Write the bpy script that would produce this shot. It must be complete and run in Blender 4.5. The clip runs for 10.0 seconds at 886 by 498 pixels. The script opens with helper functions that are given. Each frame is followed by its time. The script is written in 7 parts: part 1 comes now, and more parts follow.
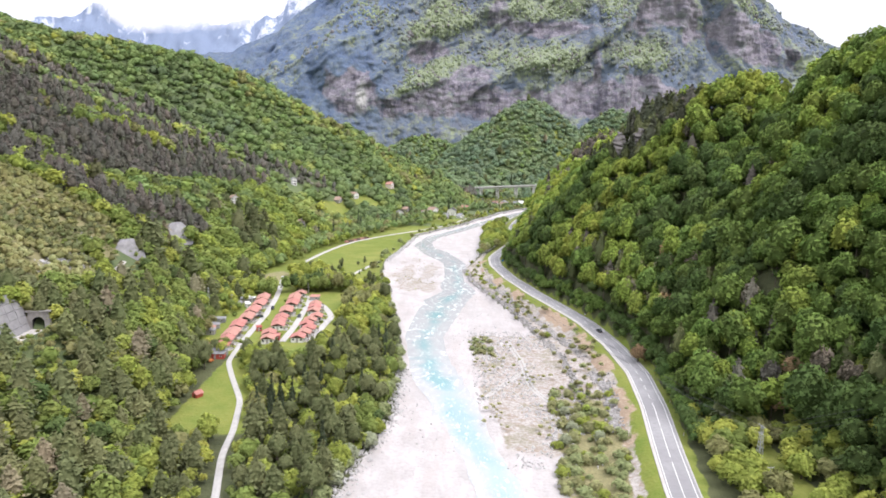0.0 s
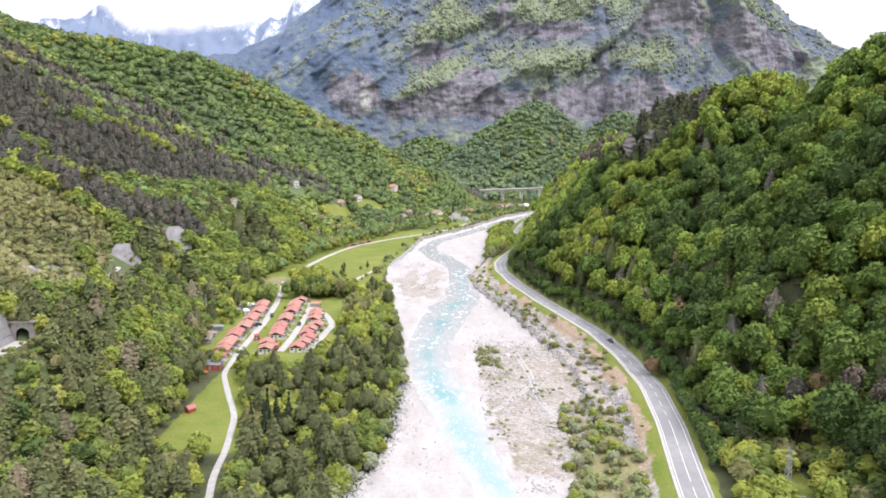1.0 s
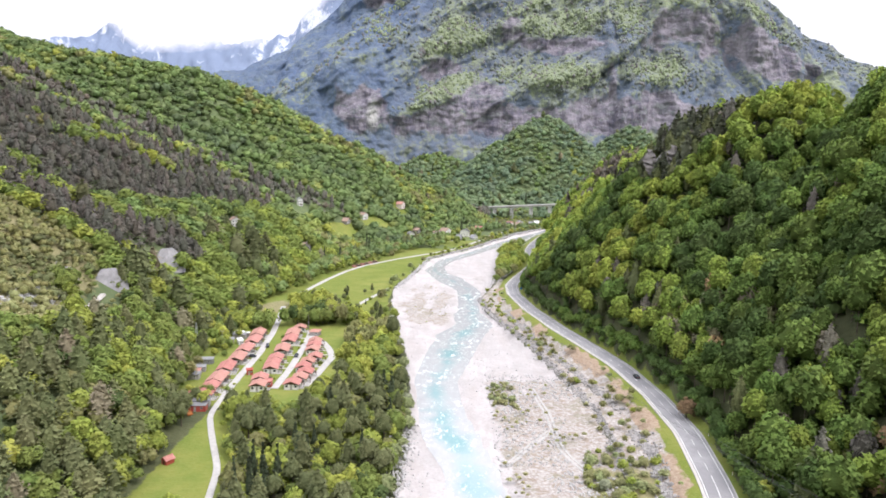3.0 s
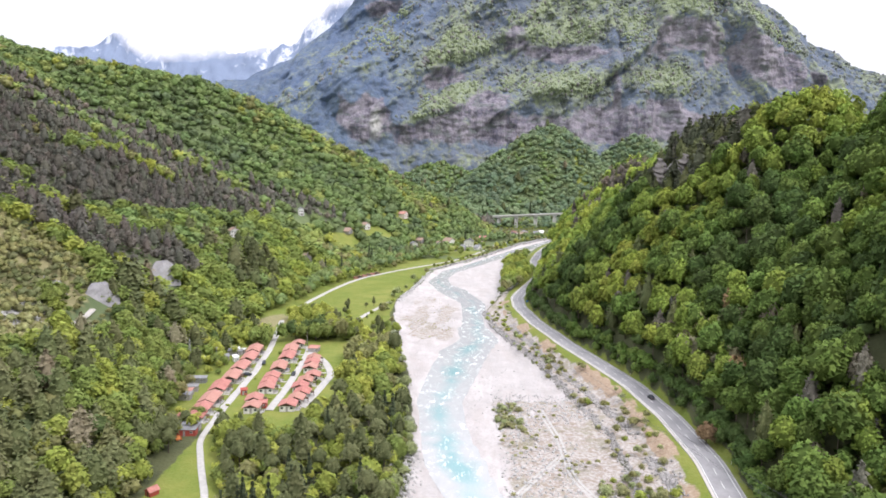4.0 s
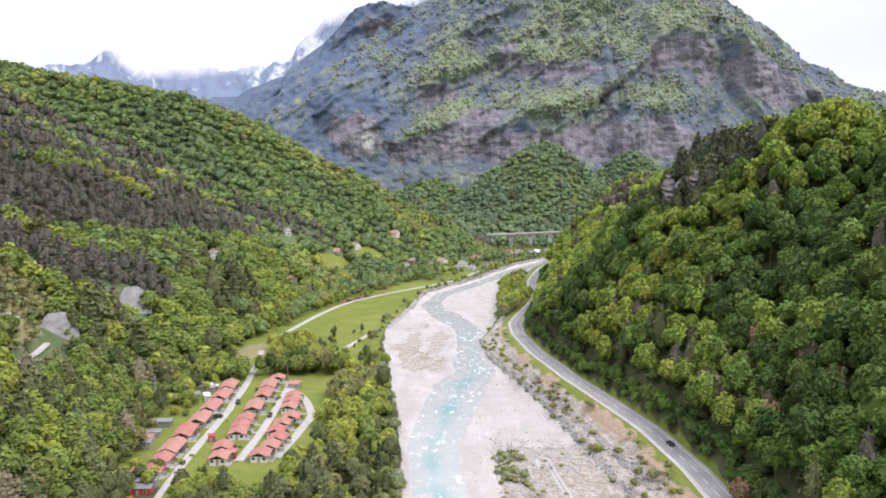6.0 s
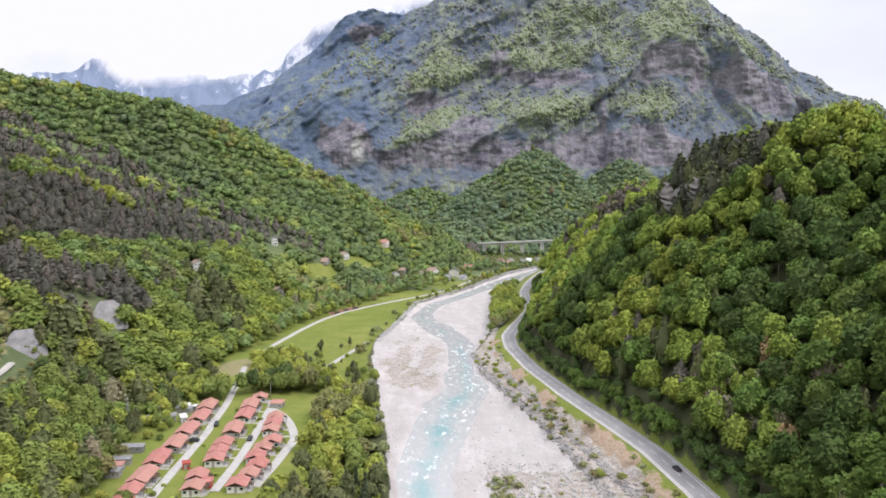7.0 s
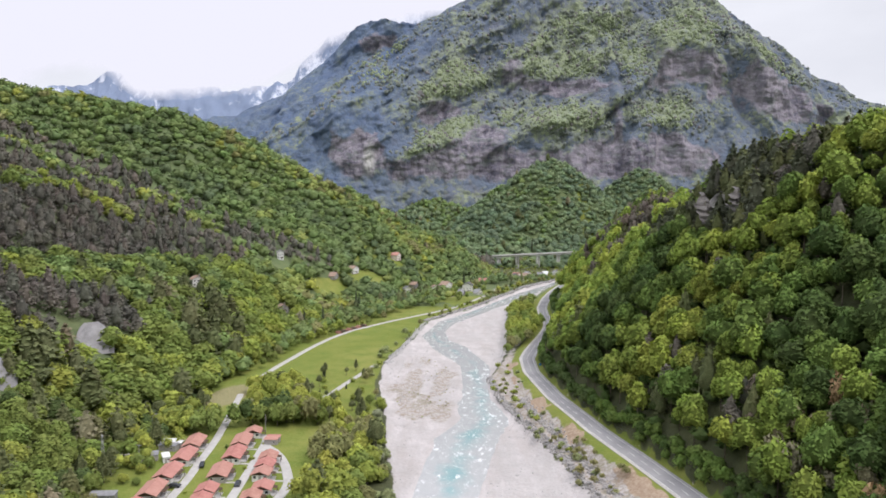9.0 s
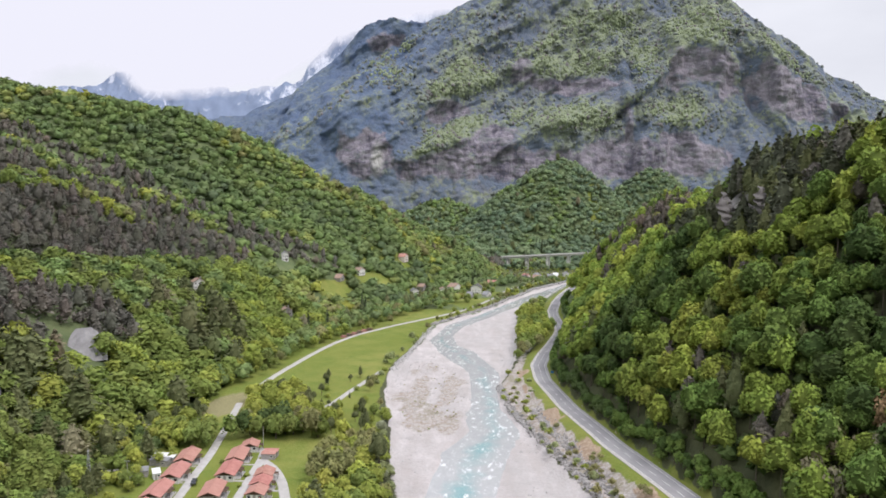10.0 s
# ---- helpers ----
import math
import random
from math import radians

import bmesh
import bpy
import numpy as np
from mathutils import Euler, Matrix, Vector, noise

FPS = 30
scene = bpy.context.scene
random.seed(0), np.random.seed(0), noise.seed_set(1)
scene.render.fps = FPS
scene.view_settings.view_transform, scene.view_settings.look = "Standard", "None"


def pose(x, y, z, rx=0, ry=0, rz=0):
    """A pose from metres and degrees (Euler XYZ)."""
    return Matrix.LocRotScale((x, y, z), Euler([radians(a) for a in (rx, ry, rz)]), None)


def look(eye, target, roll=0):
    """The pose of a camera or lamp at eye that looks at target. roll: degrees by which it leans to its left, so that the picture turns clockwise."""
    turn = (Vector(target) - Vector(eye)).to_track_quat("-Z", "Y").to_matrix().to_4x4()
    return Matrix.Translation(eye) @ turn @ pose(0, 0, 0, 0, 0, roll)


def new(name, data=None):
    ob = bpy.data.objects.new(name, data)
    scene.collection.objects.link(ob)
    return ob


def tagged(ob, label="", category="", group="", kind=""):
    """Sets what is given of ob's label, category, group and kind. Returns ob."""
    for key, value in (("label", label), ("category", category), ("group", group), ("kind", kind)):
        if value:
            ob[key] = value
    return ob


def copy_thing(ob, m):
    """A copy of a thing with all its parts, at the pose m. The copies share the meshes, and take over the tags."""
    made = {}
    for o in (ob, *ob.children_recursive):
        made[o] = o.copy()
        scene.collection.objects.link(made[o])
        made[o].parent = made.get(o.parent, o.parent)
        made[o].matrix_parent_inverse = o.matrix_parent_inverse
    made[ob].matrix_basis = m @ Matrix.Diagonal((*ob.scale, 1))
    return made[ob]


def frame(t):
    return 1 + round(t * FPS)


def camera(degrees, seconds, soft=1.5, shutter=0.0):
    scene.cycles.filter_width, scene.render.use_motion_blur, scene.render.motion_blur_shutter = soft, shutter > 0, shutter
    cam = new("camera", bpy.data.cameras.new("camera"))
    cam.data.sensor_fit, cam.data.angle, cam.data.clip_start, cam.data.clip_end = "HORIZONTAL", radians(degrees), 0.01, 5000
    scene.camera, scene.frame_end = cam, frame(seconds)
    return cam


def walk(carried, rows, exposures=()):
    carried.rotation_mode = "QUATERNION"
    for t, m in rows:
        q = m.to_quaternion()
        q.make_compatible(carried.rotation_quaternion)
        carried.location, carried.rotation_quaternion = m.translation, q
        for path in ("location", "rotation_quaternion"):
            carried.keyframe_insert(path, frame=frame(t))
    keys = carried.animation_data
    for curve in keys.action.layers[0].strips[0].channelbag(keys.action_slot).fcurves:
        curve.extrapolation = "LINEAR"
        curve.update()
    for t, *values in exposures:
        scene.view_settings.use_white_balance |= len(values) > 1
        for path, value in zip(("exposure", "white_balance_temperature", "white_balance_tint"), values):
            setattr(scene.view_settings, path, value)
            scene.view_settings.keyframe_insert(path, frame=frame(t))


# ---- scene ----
cam = camera(65.3, 10.0, soft=1.7)
METRES, EYE, TILT, LEAN, TURN = 151.1, 100.0, 0.0, 0.0, 0.0
ROWS = [
    (0.0, 0.0, 0.0, 0.0, 0.22, -9.55, -1.31),
    (0.5, -0.0011, 0.0419, 0.0003, 0.4, -9.56, -1.35),
    (1.0, -0.0023, 0.0857, 0.0002, 0.58, -9.4, -1.35),
    (1.5, -0.0039, 0.1304, 0.0003, 0.75, -9.14, -1.31),
    (2.0, -0.0053, 0.1764, 0.0007, 0.91, -8.82, -1.27),
    (2.5, -0.0067, 0.223, 0.0011, 1.06, -8.48, -1.22),
    (4.0, -0.0109, 0.3661, 0.0021, 1.49, -7.42, -1.1),
    (4.5, -0.0122, 0.4154, 0.0021, 1.6, -7.06, -1.06),
    (5.0, -0.013, 0.4656, 0.0025, 1.6, -6.71, -1.04),
    (5.5, -0.0138, 0.5172, 0.002, 1.38, -6.34, -1.01),
    (7.0, -0.0175, 0.6751, 0.0008, 0.12, -5.29, -0.93),
    (7.5, -0.0185, 0.7275, 0.0001, 0.06, -4.96, -0.87),
    (8.0, -0.0189, 0.7809, 0.0001, 0.27, -4.67, -0.82),
    (8.5, -0.0188, 0.8359, 0.0001, 0.71, -4.48, -0.77),
    (9.0, -0.0184, 0.891, 0.0004, 1.2, -4.41, -0.73),
    (9.5, -0.0179, 0.9455, 0.0009, 1.61, -4.4, -0.72),
    (10.0, -0.0178, 0.9997, 0.0007, 1.92, -4.41, -0.72),
]
walk(cam, [(t, pose(0, 0, EYE, TILT, LEAN, TURN) @ pose(METRES * x, METRES * y, METRES * z, 90 + pitch, roll, yaw)) for t, x, y, z, yaw, pitch, roll in ROWS],
     exposures=[(0.0, 0.48, 6120, 19), (2.5, 0.46, 6120, 19), (5.0, 0.33, 6120, 19), (7.5, 0.1, 6150, 18), (10.0, -0.02, 6150, 18)])

# ---- sky, sun and exposure ----
def make_world():
    w = bpy.data.worlds.new("overcast_sky")
    scene.world = w
    w.use_nodes = True
    nt = w.node_tree
    nt.nodes.clear()
    out = nt.nodes.new("ShaderNodeOutputWorld")
    bg = nt.nodes.new("ShaderNodeBackground")
    sky = nt.nodes.new("ShaderNodeTexSky")
    sky.sky_type = "NISHITA"
    sky.sun_disc = False
    sky.sun_elevation = radians(SUN_UP)
    sky.sun_rotation = radians(SUN_TURN)
    sky.altitude = 400
    # a high, nearly closed cloud cover over the clear sky
    tc = nt.nodes.new("ShaderNodeTexCoord")
    mp = nt.nodes.new("ShaderNodeMapping")
    mp.inputs["Scale"].default_value = (1.0, 1.0, 2.6)
    n1 = nt.nodes.new("ShaderNodeTexNoise")
    n1.inputs["Scale"].default_value = 2.6
    n1.inputs["Detail"].default_value = 7
    n1.inputs["Roughness"].default_value = 0.55
    ramp = nt.nodes.new("ShaderNodeValToRGB")
    ramp.color_ramp.elements[0].position = 0.3
    ramp.color_ramp.elements[0].color = (8.3, 8.5, 8.4, 1)
    ramp.color_ramp.elements[1].position = 0.62
    ramp.color_ramp.elements[1].color = (9.6, 9.8, 9.6, 1)
    mix = nt.nodes.new("ShaderNodeMix")
    mix.data_type = "RGBA"
    mix.inputs["Factor"].default_value = 0.94
    nt.links.new(tc.outputs["Generated"], mp.inputs["Vector"])
    nt.links.new(mp.outputs["Vector"], n1.inputs["Vector"])
    nt.links.new(n1.outputs["Fac"], ramp.inputs["Fac"])
    nt.links.new(sky.outputs["Color"], mix.inputs["A"])
    nt.links.new(ramp.outputs["Color"], mix.inputs["B"])
    nt.links.new(mix.outputs["Result"], bg.inputs["Color"])
    sep = nt.nodes.new("ShaderNodeSeparateXYZ")
    up = nt.nodes.new("ShaderNodeMapRange")
    up.inputs["From Min"].default_value, up.inputs["From Max"].default_value = 0.25, 1.0
    up.inputs["To Min"].default_value, up.inputs["To Max"].default_value = SKY * 1.05, SKY * 1.8
    nt.links.new(tc.outputs["Generated"], sep.inputs["Vector"])
    nt.links.new(sep.outputs["Z"], up.inputs["Value"])
    nt.links.new(up.outputs["Result"], bg.inputs["Strength"])
    nt.links.new(bg.outputs["Background"], out.inputs["Surface"])


SKY, SUN_UP, SUN_TURN = 0.092, 56.0, 128.0
make_world()
sun = new("sun", bpy.data.lights.new("sun", "SUN"))
sun.data.energy, sun.data.angle, sun.data.color = 1.9, radians(18), (1.0, 0.95, 0.86)
sun.matrix_world = look((0, 0, 0), (-math.sin(radians(SUN_TURN)) * math.cos(radians(SUN_UP)),
                                    -math.cos(radians(SUN_TURN)) * math.cos(radians(SUN_UP)), -math.sin(radians(SUN_UP))))


# ---- materials ----
class Nodes:
    """A short way to write a node material."""

    def __init__(self, name, rough=0.8):
        self.m = bpy.data.materials.new(name)
        self.m.use_nodes = True
        self.t = self.m.node_tree
        self.p = self.t.nodes["Principled BSDF"]
        self.p.inputs["Roughness"].default_value = rough
        self.p.inputs["Specular IOR Level"].default_value = 0.25

    def add(self, kind, **ins):
        n = self.t.nodes.new("ShaderNode" + kind)
        for k, v in ins.items():
            self.put(n.inputs[k.replace("_", " ")], v)
        return n

    def put(self, sock, v):
        if isinstance(v, bpy.types.NodeSocket):
            self.t.links.new(v, sock)
        elif isinstance(v, tuple) and len(v) == 3 and sock.type == "RGBA":
            sock.default_value = (*v, 1)
        else:
            sock.default_value = v

    def coord(self, scale=1.0, squash=(1, 1, 1)):
        g = self.t.nodes.new("ShaderNodeNewGeometry")
        mp = self.t.nodes.new("ShaderNodeMapping")
        mp.inputs["Scale"].default_value = tuple(scale * s for s in squash)
        self.t.links.new(g.outputs["Position"], mp.inputs["Vector"])
        return mp.outputs["Vector"]

    def noise(self, scale, detail=4.0, rough=0.55, squash=(1, 1, 1)):
        n = self.add("TexNoise", Vector=self.coord(scale, squash), Scale=1.0, Detail=detail, Roughness=rough)
        return n.outputs["Fac"]

    def step(self, v, lo, hi):
        n = self.add("MapRange", Value=v)
        n.inputs["From Min"].default_value, n.inputs["From Max"].default_value = lo, hi
        return n.outputs["Result"]

    def mix(self, f, a, b):
        n = self.t.nodes.new("ShaderNodeMix")
        n.data_type = "RGBA"
        self.put(n.inputs["Factor"], f)
        for key, v in (("A", a), ("B", b)):
            sock = [s for s in n.inputs if s.name == key and s.type == "RGBA"][0]
            self.put(sock, v)
        return [s for s in n.outputs if s.type == "RGBA"][0]

    def calc(self, op, a, b=0.0):
        n = self.t.nodes.new("ShaderNodeMath")
        n.operation = op
        self.put(n.inputs[0], a)
        self.put(n.inputs[1], b)
        return n.outputs[0]

    def attr(self, name, out="Fac"):
        n = self.t.nodes.new("ShaderNodeAttribute")
        n.attribute_name = name
        return n.outputs[out]

    def bump(self, h, strength=0.5, dist=0.3):
        n = self.add("Bump", Height=h, Strength=strength, Distance=dist)
        self.t.links.new(n.outputs["Normal"], self.p.inputs["Normal"])

    def color(self, v):
        self.put(self.p.inputs["Base Color"], v)
        return self


def plain(name, a, b, scale=0.8, rough=0.75, bump=0.2, metal=0.0):
    k = Nodes(name, rough)
    n1, n2 = k.noise(scale, 6), k.noise(scale * 9, 3)
    k.color(k.mix(k.step(k.calc("ADD", k.calc("MULTIPLY", n1, 0.7), k.calc("MULTIPLY", n2, 0.3)), 0.32, 0.68), a, b))
    k.p.inputs["Metallic"].default_value = metal
    if bump:
        k.bump(n2, bump, 0.08)
    return k.m


def make_ground():
    k = Nodes("valley_ground", 0.95)
    big, mid, fine = k.noise(0.012, 5), k.noise(0.09, 6, 0.62), k.noise(0.9, 5, 0.65)
    soil = k.mix(k.step(mid, 0.35, 0.65), (0.06, 0.07, 0.034), (0.11, 0.118, 0.055))
    soil = k.mix(k.attr("under"), soil, k.mix(k.step(mid, 0.35, 0.65), (0.11, 0.15, 0.066), (0.15, 0.185, 0.082)))
    meadow = k.mix(k.step(big, 0.36, 0.62), (0.17, 0.205, 0.035), (0.235, 0.25, 0.06))
    meadow = k.mix(k.step(mid, 0.42, 0.68), meadow, (0.135, 0.19, 0.03))
    meadow = k.mix(k.calc("MULTIPLY", k.step(fine, 0.5, 0.75), 0.5), meadow, (0.26, 0.265, 0.09))
    pebble = k.add("TexVoronoi", Vector=k.coord(0.75), Scale=1.0)
    stone = k.mix(k.step(mid, 0.36, 0.64), (0.427, 0.392, 0.380), (0.570, 0.528, 0.516))
    stone = k.mix(k.calc("MULTIPLY", k.step(fine, 0.44, 0.72), 0.55), stone, (0.325, 0.297, 0.288))
    stone = k.mix(k.calc("MULTIPLY", k.step(pebble.outputs["Distance"], 0.15, 0.6), 0.25), stone, (0.570, 0.560, 0.556))
    streaks = k.noise(0.16, 6, 0.65, (1.0, 0.22, 1))
    stone = k.mix(k.calc("MULTIPLY", k.step(streaks, 0.5, 0.62), 0.5), stone, (0.42, 0.378, 0.358))
    stone = k.mix(k.calc("MULTIPLY", k.step(streaks, 0.44, 0.36), 0.55), stone, (0.603, 0.566, 0.554))
    stone = k.mix(k.calc("MULTIPLY", k.step(k.noise(0.035, 6, 0.62, (1.0, 0.4, 1)), 0.47, 0.62), 0.3), stone, (0.40, 0.392, 0.385))
    scrub = k.mix(k.step(fine, 0.4, 0.62), (0.34, 0.30, 0.27), (0.52, 0.485, 0.46))
    scrub = k.mix(k.calc("MULTIPLY", k.step(k.noise(0.35, 5, 0.65), 0.5, 0.62), 0.6), scrub, (0.27, 0.205, 0.14))
    scrub = k.mix(k.calc("MULTIPLY", k.step(mid, 0.52, 0.68), 0.7), scrub, (0.21, 0.20, 0.11))
    rock = k.mix(k.step(k.noise(0.16, 8, 0.7, (1, 1, 0.35)), 0.36, 0.64), (0.16, 0.15, 0.14), (0.42, 0.40, 0.385))
    sep = k.t.nodes.new("ShaderNodeSeparateColor")
    k.t.links.new(k.attr("cover", "Color"), sep.inputs["Color"])
    ragged = k.calc("MULTIPLY", k.calc("SUBTRACT", k.noise(0.22, 6, 0.65), 0.5), 0.9)

    def mask(sock):
        return k.step(k.calc("ADD", sock, ragged), 0.42, 0.58)
    c = k.mix(mask(sep.outputs["Green"]), soil, meadow)
    c = k.mix(mask(sep.outputs["Red"]), c, stone)
    c = k.mix(mask(sep.outputs["Blue"]), c, rock)
    c = k.mix(mask(k.attr("scrub")), c, scrub)
    dry = k.mix(k.step(fine, 0.38, 0.66), (0.225, 0.208, 0.105), (0.32, 0.29, 0.145))
    c = k.mix(mask(k.attr("dry")), c, dry)
    dirt = k.mix(k.step(fine, 0.4, 0.65), (0.33, 0.235, 0.165), (0.45, 0.36, 0.27))
    c = k.mix(mask(k.attr("dirt")), c, dirt)
    k.color(c)
    k.bump(k.calc("ADD", fine, k.calc("MULTIPLY", pebble.outputs["Distance"], 0.6)), 0.6, 0.5)
    return k.m


def make_leaf(name, rough=0.6, lucent=0.28, grain=1.5, swing=1.0):
    """Leaves or needles: the tree's tint, painted shade and haze included, with sprays of lighter and darker leaf."""
    k = Nodes(name, rough + 0.15)
    k.p.inputs["Specular IOR Level"].default_value = 0.08
    tint = k.attr("tint", "Color")
    g = k.t.nodes.new("ShaderNodeNewGeometry")
    info = k.t.nodes.new("ShaderNodeObjectInfo")
    h = k.t.nodes.new("ShaderNodeHueSaturation")
    spray, leaf = k.noise(grain * 0.5, 4, 0.65, (1, 1, 1.8)), k.noise(grain * 2.4, 3, 0.7, (1, 1, 1.6))
    k.put(h.inputs["Color"], tint)
    v = k.calc("ADD", k.calc("MULTIPLY", k.step(spray, 0.3, 0.7), 0.36 * swing), k.calc("MULTIPLY", k.step(leaf, 0.28, 0.72), 0.3 * swing))
    v = k.calc("ADD", v, k.calc("ADD", k.calc("MULTIPLY", g.outputs["Random Per Island"], 0.16), k.calc("MULTIPLY", info.outputs["Random"], 0.22)))
    k.put(h.inputs["Value"], k.calc("ADD", v, 0.53 + 0.33 * (1 - swing)))
    k.put(h.inputs["Hue"], k.calc("ADD", k.calc("MULTIPLY", k.noise(0.3, 2), 0.04), 0.48))
    k.color(h.outputs["Color"])
    k.bump(k.calc("ADD", spray, k.calc("MULTIPLY", leaf, 0.6)), 0.5, 0.6 / grain)
    tr = k.add("BsdfTranslucent", Color=h.outputs["Color"])
    ms = k.add("MixShader", Fac=lucent)
    k.t.links.new(k.p.outputs["BSDF"], ms.inputs[1])
    k.t.links.new(tr.outputs["BSDF"], ms.inputs[2])
    k.t.links.new(ms.outputs["Shader"], k.t.nodes["Material Output"].inputs["Surface"])
    return k.m


def make_water():
    k = Nodes("glacial_water", 0.12)
    k.p.inputs["Specular IOR Level"].default_value = 0.5
    across = k.attr("depth")
    streak = k.noise(0.35, 6, 0.7, (1.0, 0.45, 1))
    deep = k.mix(k.step(k.noise(0.03, 4), 0.38, 0.62), (0.215, 0.378, 0.385), (0.355, 0.452, 0.456))
    shallow = k.mix(k.step(streak, 0.3, 0.7), (0.41, 0.418, 0.42), (0.50, 0.506, 0.506))
    d = k.step(k.calc("ADD", across, k.calc("MULTIPLY", k.calc("SUBTRACT", k.noise(0.09, 5), 0.5), 1.5)), 0.56, 1.15)
    c = k.mix(d, shallow, deep)
    riffle = k.noise(0.8, 5, 0.7, (1.0, 0.55, 1))
    chop = k.noise(1.9, 4, 0.7, (0.6, 1.3, 1))
    foam = k.calc("MAXIMUM", k.step(streak, 0.57, 0.66), k.calc("MAXIMUM", k.step(riffle, 0.6, 0.68), k.calc("MULTIPLY", k.step(chop, 0.58, 0.7), 0.4)))
    foam = k.calc("MULTIPLY", foam, k.step(k.noise(0.045, 3), 0.34, 0.52))
    c = k.mix(foam, c, (0.72, 0.75, 0.75))
    k.color(c)
    k.put(k.p.inputs["Roughness"], k.calc("ADD", k.calc("MULTIPLY", foam, 0.5), 0.14))
    k.bump(k.noise(0.9, 4, 0.6, (1, 0.5, 1)), 0.5, 0.25)
    return k.m


def make_mountain():
    k = Nodes("mountain_side", 0.95)
    fine, mid, big = k.noise(0.06, 8, 0.7), k.noise(0.016, 7, 0.62), k.noise(0.005, 5, 0.6)
    crowns = k.add("TexVoronoi", Vector=k.coord(0.105), Scale=1.0)
    each = k.t.nodes.new("ShaderNodeSeparateColor")
    k.t.links.new(crowns.outputs["Color"], each.inputs["Color"])
    lush = k.calc("ADD", k.attr("green"), k.calc("ADD", k.calc("MULTIPLY", k.calc("SUBTRACT", mid, 0.5), 2.2), k.calc("MULTIPLY", k.calc("SUBTRACT", each.outputs["Red"], 0.5), 0.7)))
    # distance haze is put into these colours: woods and rock bluer and paler
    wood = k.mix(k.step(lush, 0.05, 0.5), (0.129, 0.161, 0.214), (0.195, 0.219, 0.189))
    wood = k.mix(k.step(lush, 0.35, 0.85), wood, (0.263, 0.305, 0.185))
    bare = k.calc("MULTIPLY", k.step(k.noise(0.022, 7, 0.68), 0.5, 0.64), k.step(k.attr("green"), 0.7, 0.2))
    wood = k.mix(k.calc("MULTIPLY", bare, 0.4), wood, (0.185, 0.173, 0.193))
    # blue haze of the left flank, put into its wood colour
    hazy_wood = k.mix(k.step(mid, 0.42, 0.62), (0.091, 0.139, 0.243), (0.145, 0.195, 0.259))
    wood = k.mix(k.calc("MULTIPLY", k.attr("spruce"), k.step(lush, 0.85, 0.45)), wood, hazy_wood)
    # gaps between crowns darkened in the colour, in place of shade
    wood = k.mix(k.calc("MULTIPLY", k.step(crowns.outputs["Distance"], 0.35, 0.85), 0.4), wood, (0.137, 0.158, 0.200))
    strata = k.noise(0.05, 9, 0.68, (0.35, 0.35, 2.4))
    crack = k.noise(0.04, 8, 0.7, (1.7, 1.7, 0.22))
    tone = k.calc("ADD", k.calc("MULTIPLY", strata, 0.4), k.calc("MULTIPLY", crack, 0.6))
    # rock colours also carry the blue of distance haze
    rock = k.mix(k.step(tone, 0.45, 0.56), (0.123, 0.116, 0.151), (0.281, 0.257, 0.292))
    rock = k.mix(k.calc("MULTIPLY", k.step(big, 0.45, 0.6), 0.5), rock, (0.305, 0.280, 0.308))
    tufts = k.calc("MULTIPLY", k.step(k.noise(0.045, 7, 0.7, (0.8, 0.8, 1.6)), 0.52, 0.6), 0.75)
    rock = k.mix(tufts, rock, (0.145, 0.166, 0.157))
    edge = k.calc("ADD", k.attr("cliff"), k.calc("MULTIPLY", k.calc("SUBTRACT", k.noise(0.022, 8, 0.68), 0.5), 1.1))
    c = k.mix(k.step(edge, 0.58, 0.76), wood, rock)
    k.color(k.mix(k.calc("MULTIPLY", k.attr("scar"), k.step(fine, 0.3, 0.5)), c, (0.50, 0.49, 0.47)))
    k.bump(k.calc("ADD", k.calc("MULTIPLY", crowns.outputs["Distance"], -0.7), k.calc("ADD", k.calc("MULTIPLY", fine, 0.6), crack)), 0.8, 5.0)
    return k.m


def make_snow_range():
    k = Nodes("snowy_range", 0.9)
    n = k.noise(0.006, 9, 0.72, (1.0, 1.0, 0.5))
    g = k.t.nodes.new("ShaderNodeNewGeometry")
    sep = k.t.nodes.new("ShaderNodeSeparateXYZ")
    k.t.links.new(g.outputs["Position"], sep.inputs["Vector"])
    height = k.step(sep.outputs["Z"], 380, 900)
    snow = k.step(k.calc("ADD", n, k.calc("MULTIPLY", height, 0.16)), 0.635, 0.70)
    # blue in rock and snow stands in for distance haze
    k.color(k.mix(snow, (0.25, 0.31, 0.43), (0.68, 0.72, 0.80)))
    k.bump(n, 0.8, 30.0)
    return k.m


def make_cloud():
    k = Nodes("cloud_bank", 1.0)
    k.p.inputs["Specular IOR Level"].default_value = 0.0
    n = k.noise(0.0042, 8, 0.6, (1, 1, 1.5))
    a = k.step(k.calc("ADD", k.attr("thick"), k.calc("MULTIPLY", k.calc("SUBTRACT", n, 0.5), 1.1)), 0.3, 0.85)
    k.color((0.9, 0.9, 0.92))
    em = k.add("Emission", Color=(0.95, 0.96, 0.985), Strength=0.93)
    tr = k.t.nodes.new("ShaderNodeBsdfTransparent")
    ms = k.add("MixShader", Fac=a)
    k.t.links.new(tr.outputs["BSDF"], ms.inputs[1])
    k.t.links.new(em.outputs["Emission"], ms.inputs[2])
    k.t.links.new(ms.outputs["Shader"], k.t.nodes["Material Output"].inputs["Surface"])
    return k.m


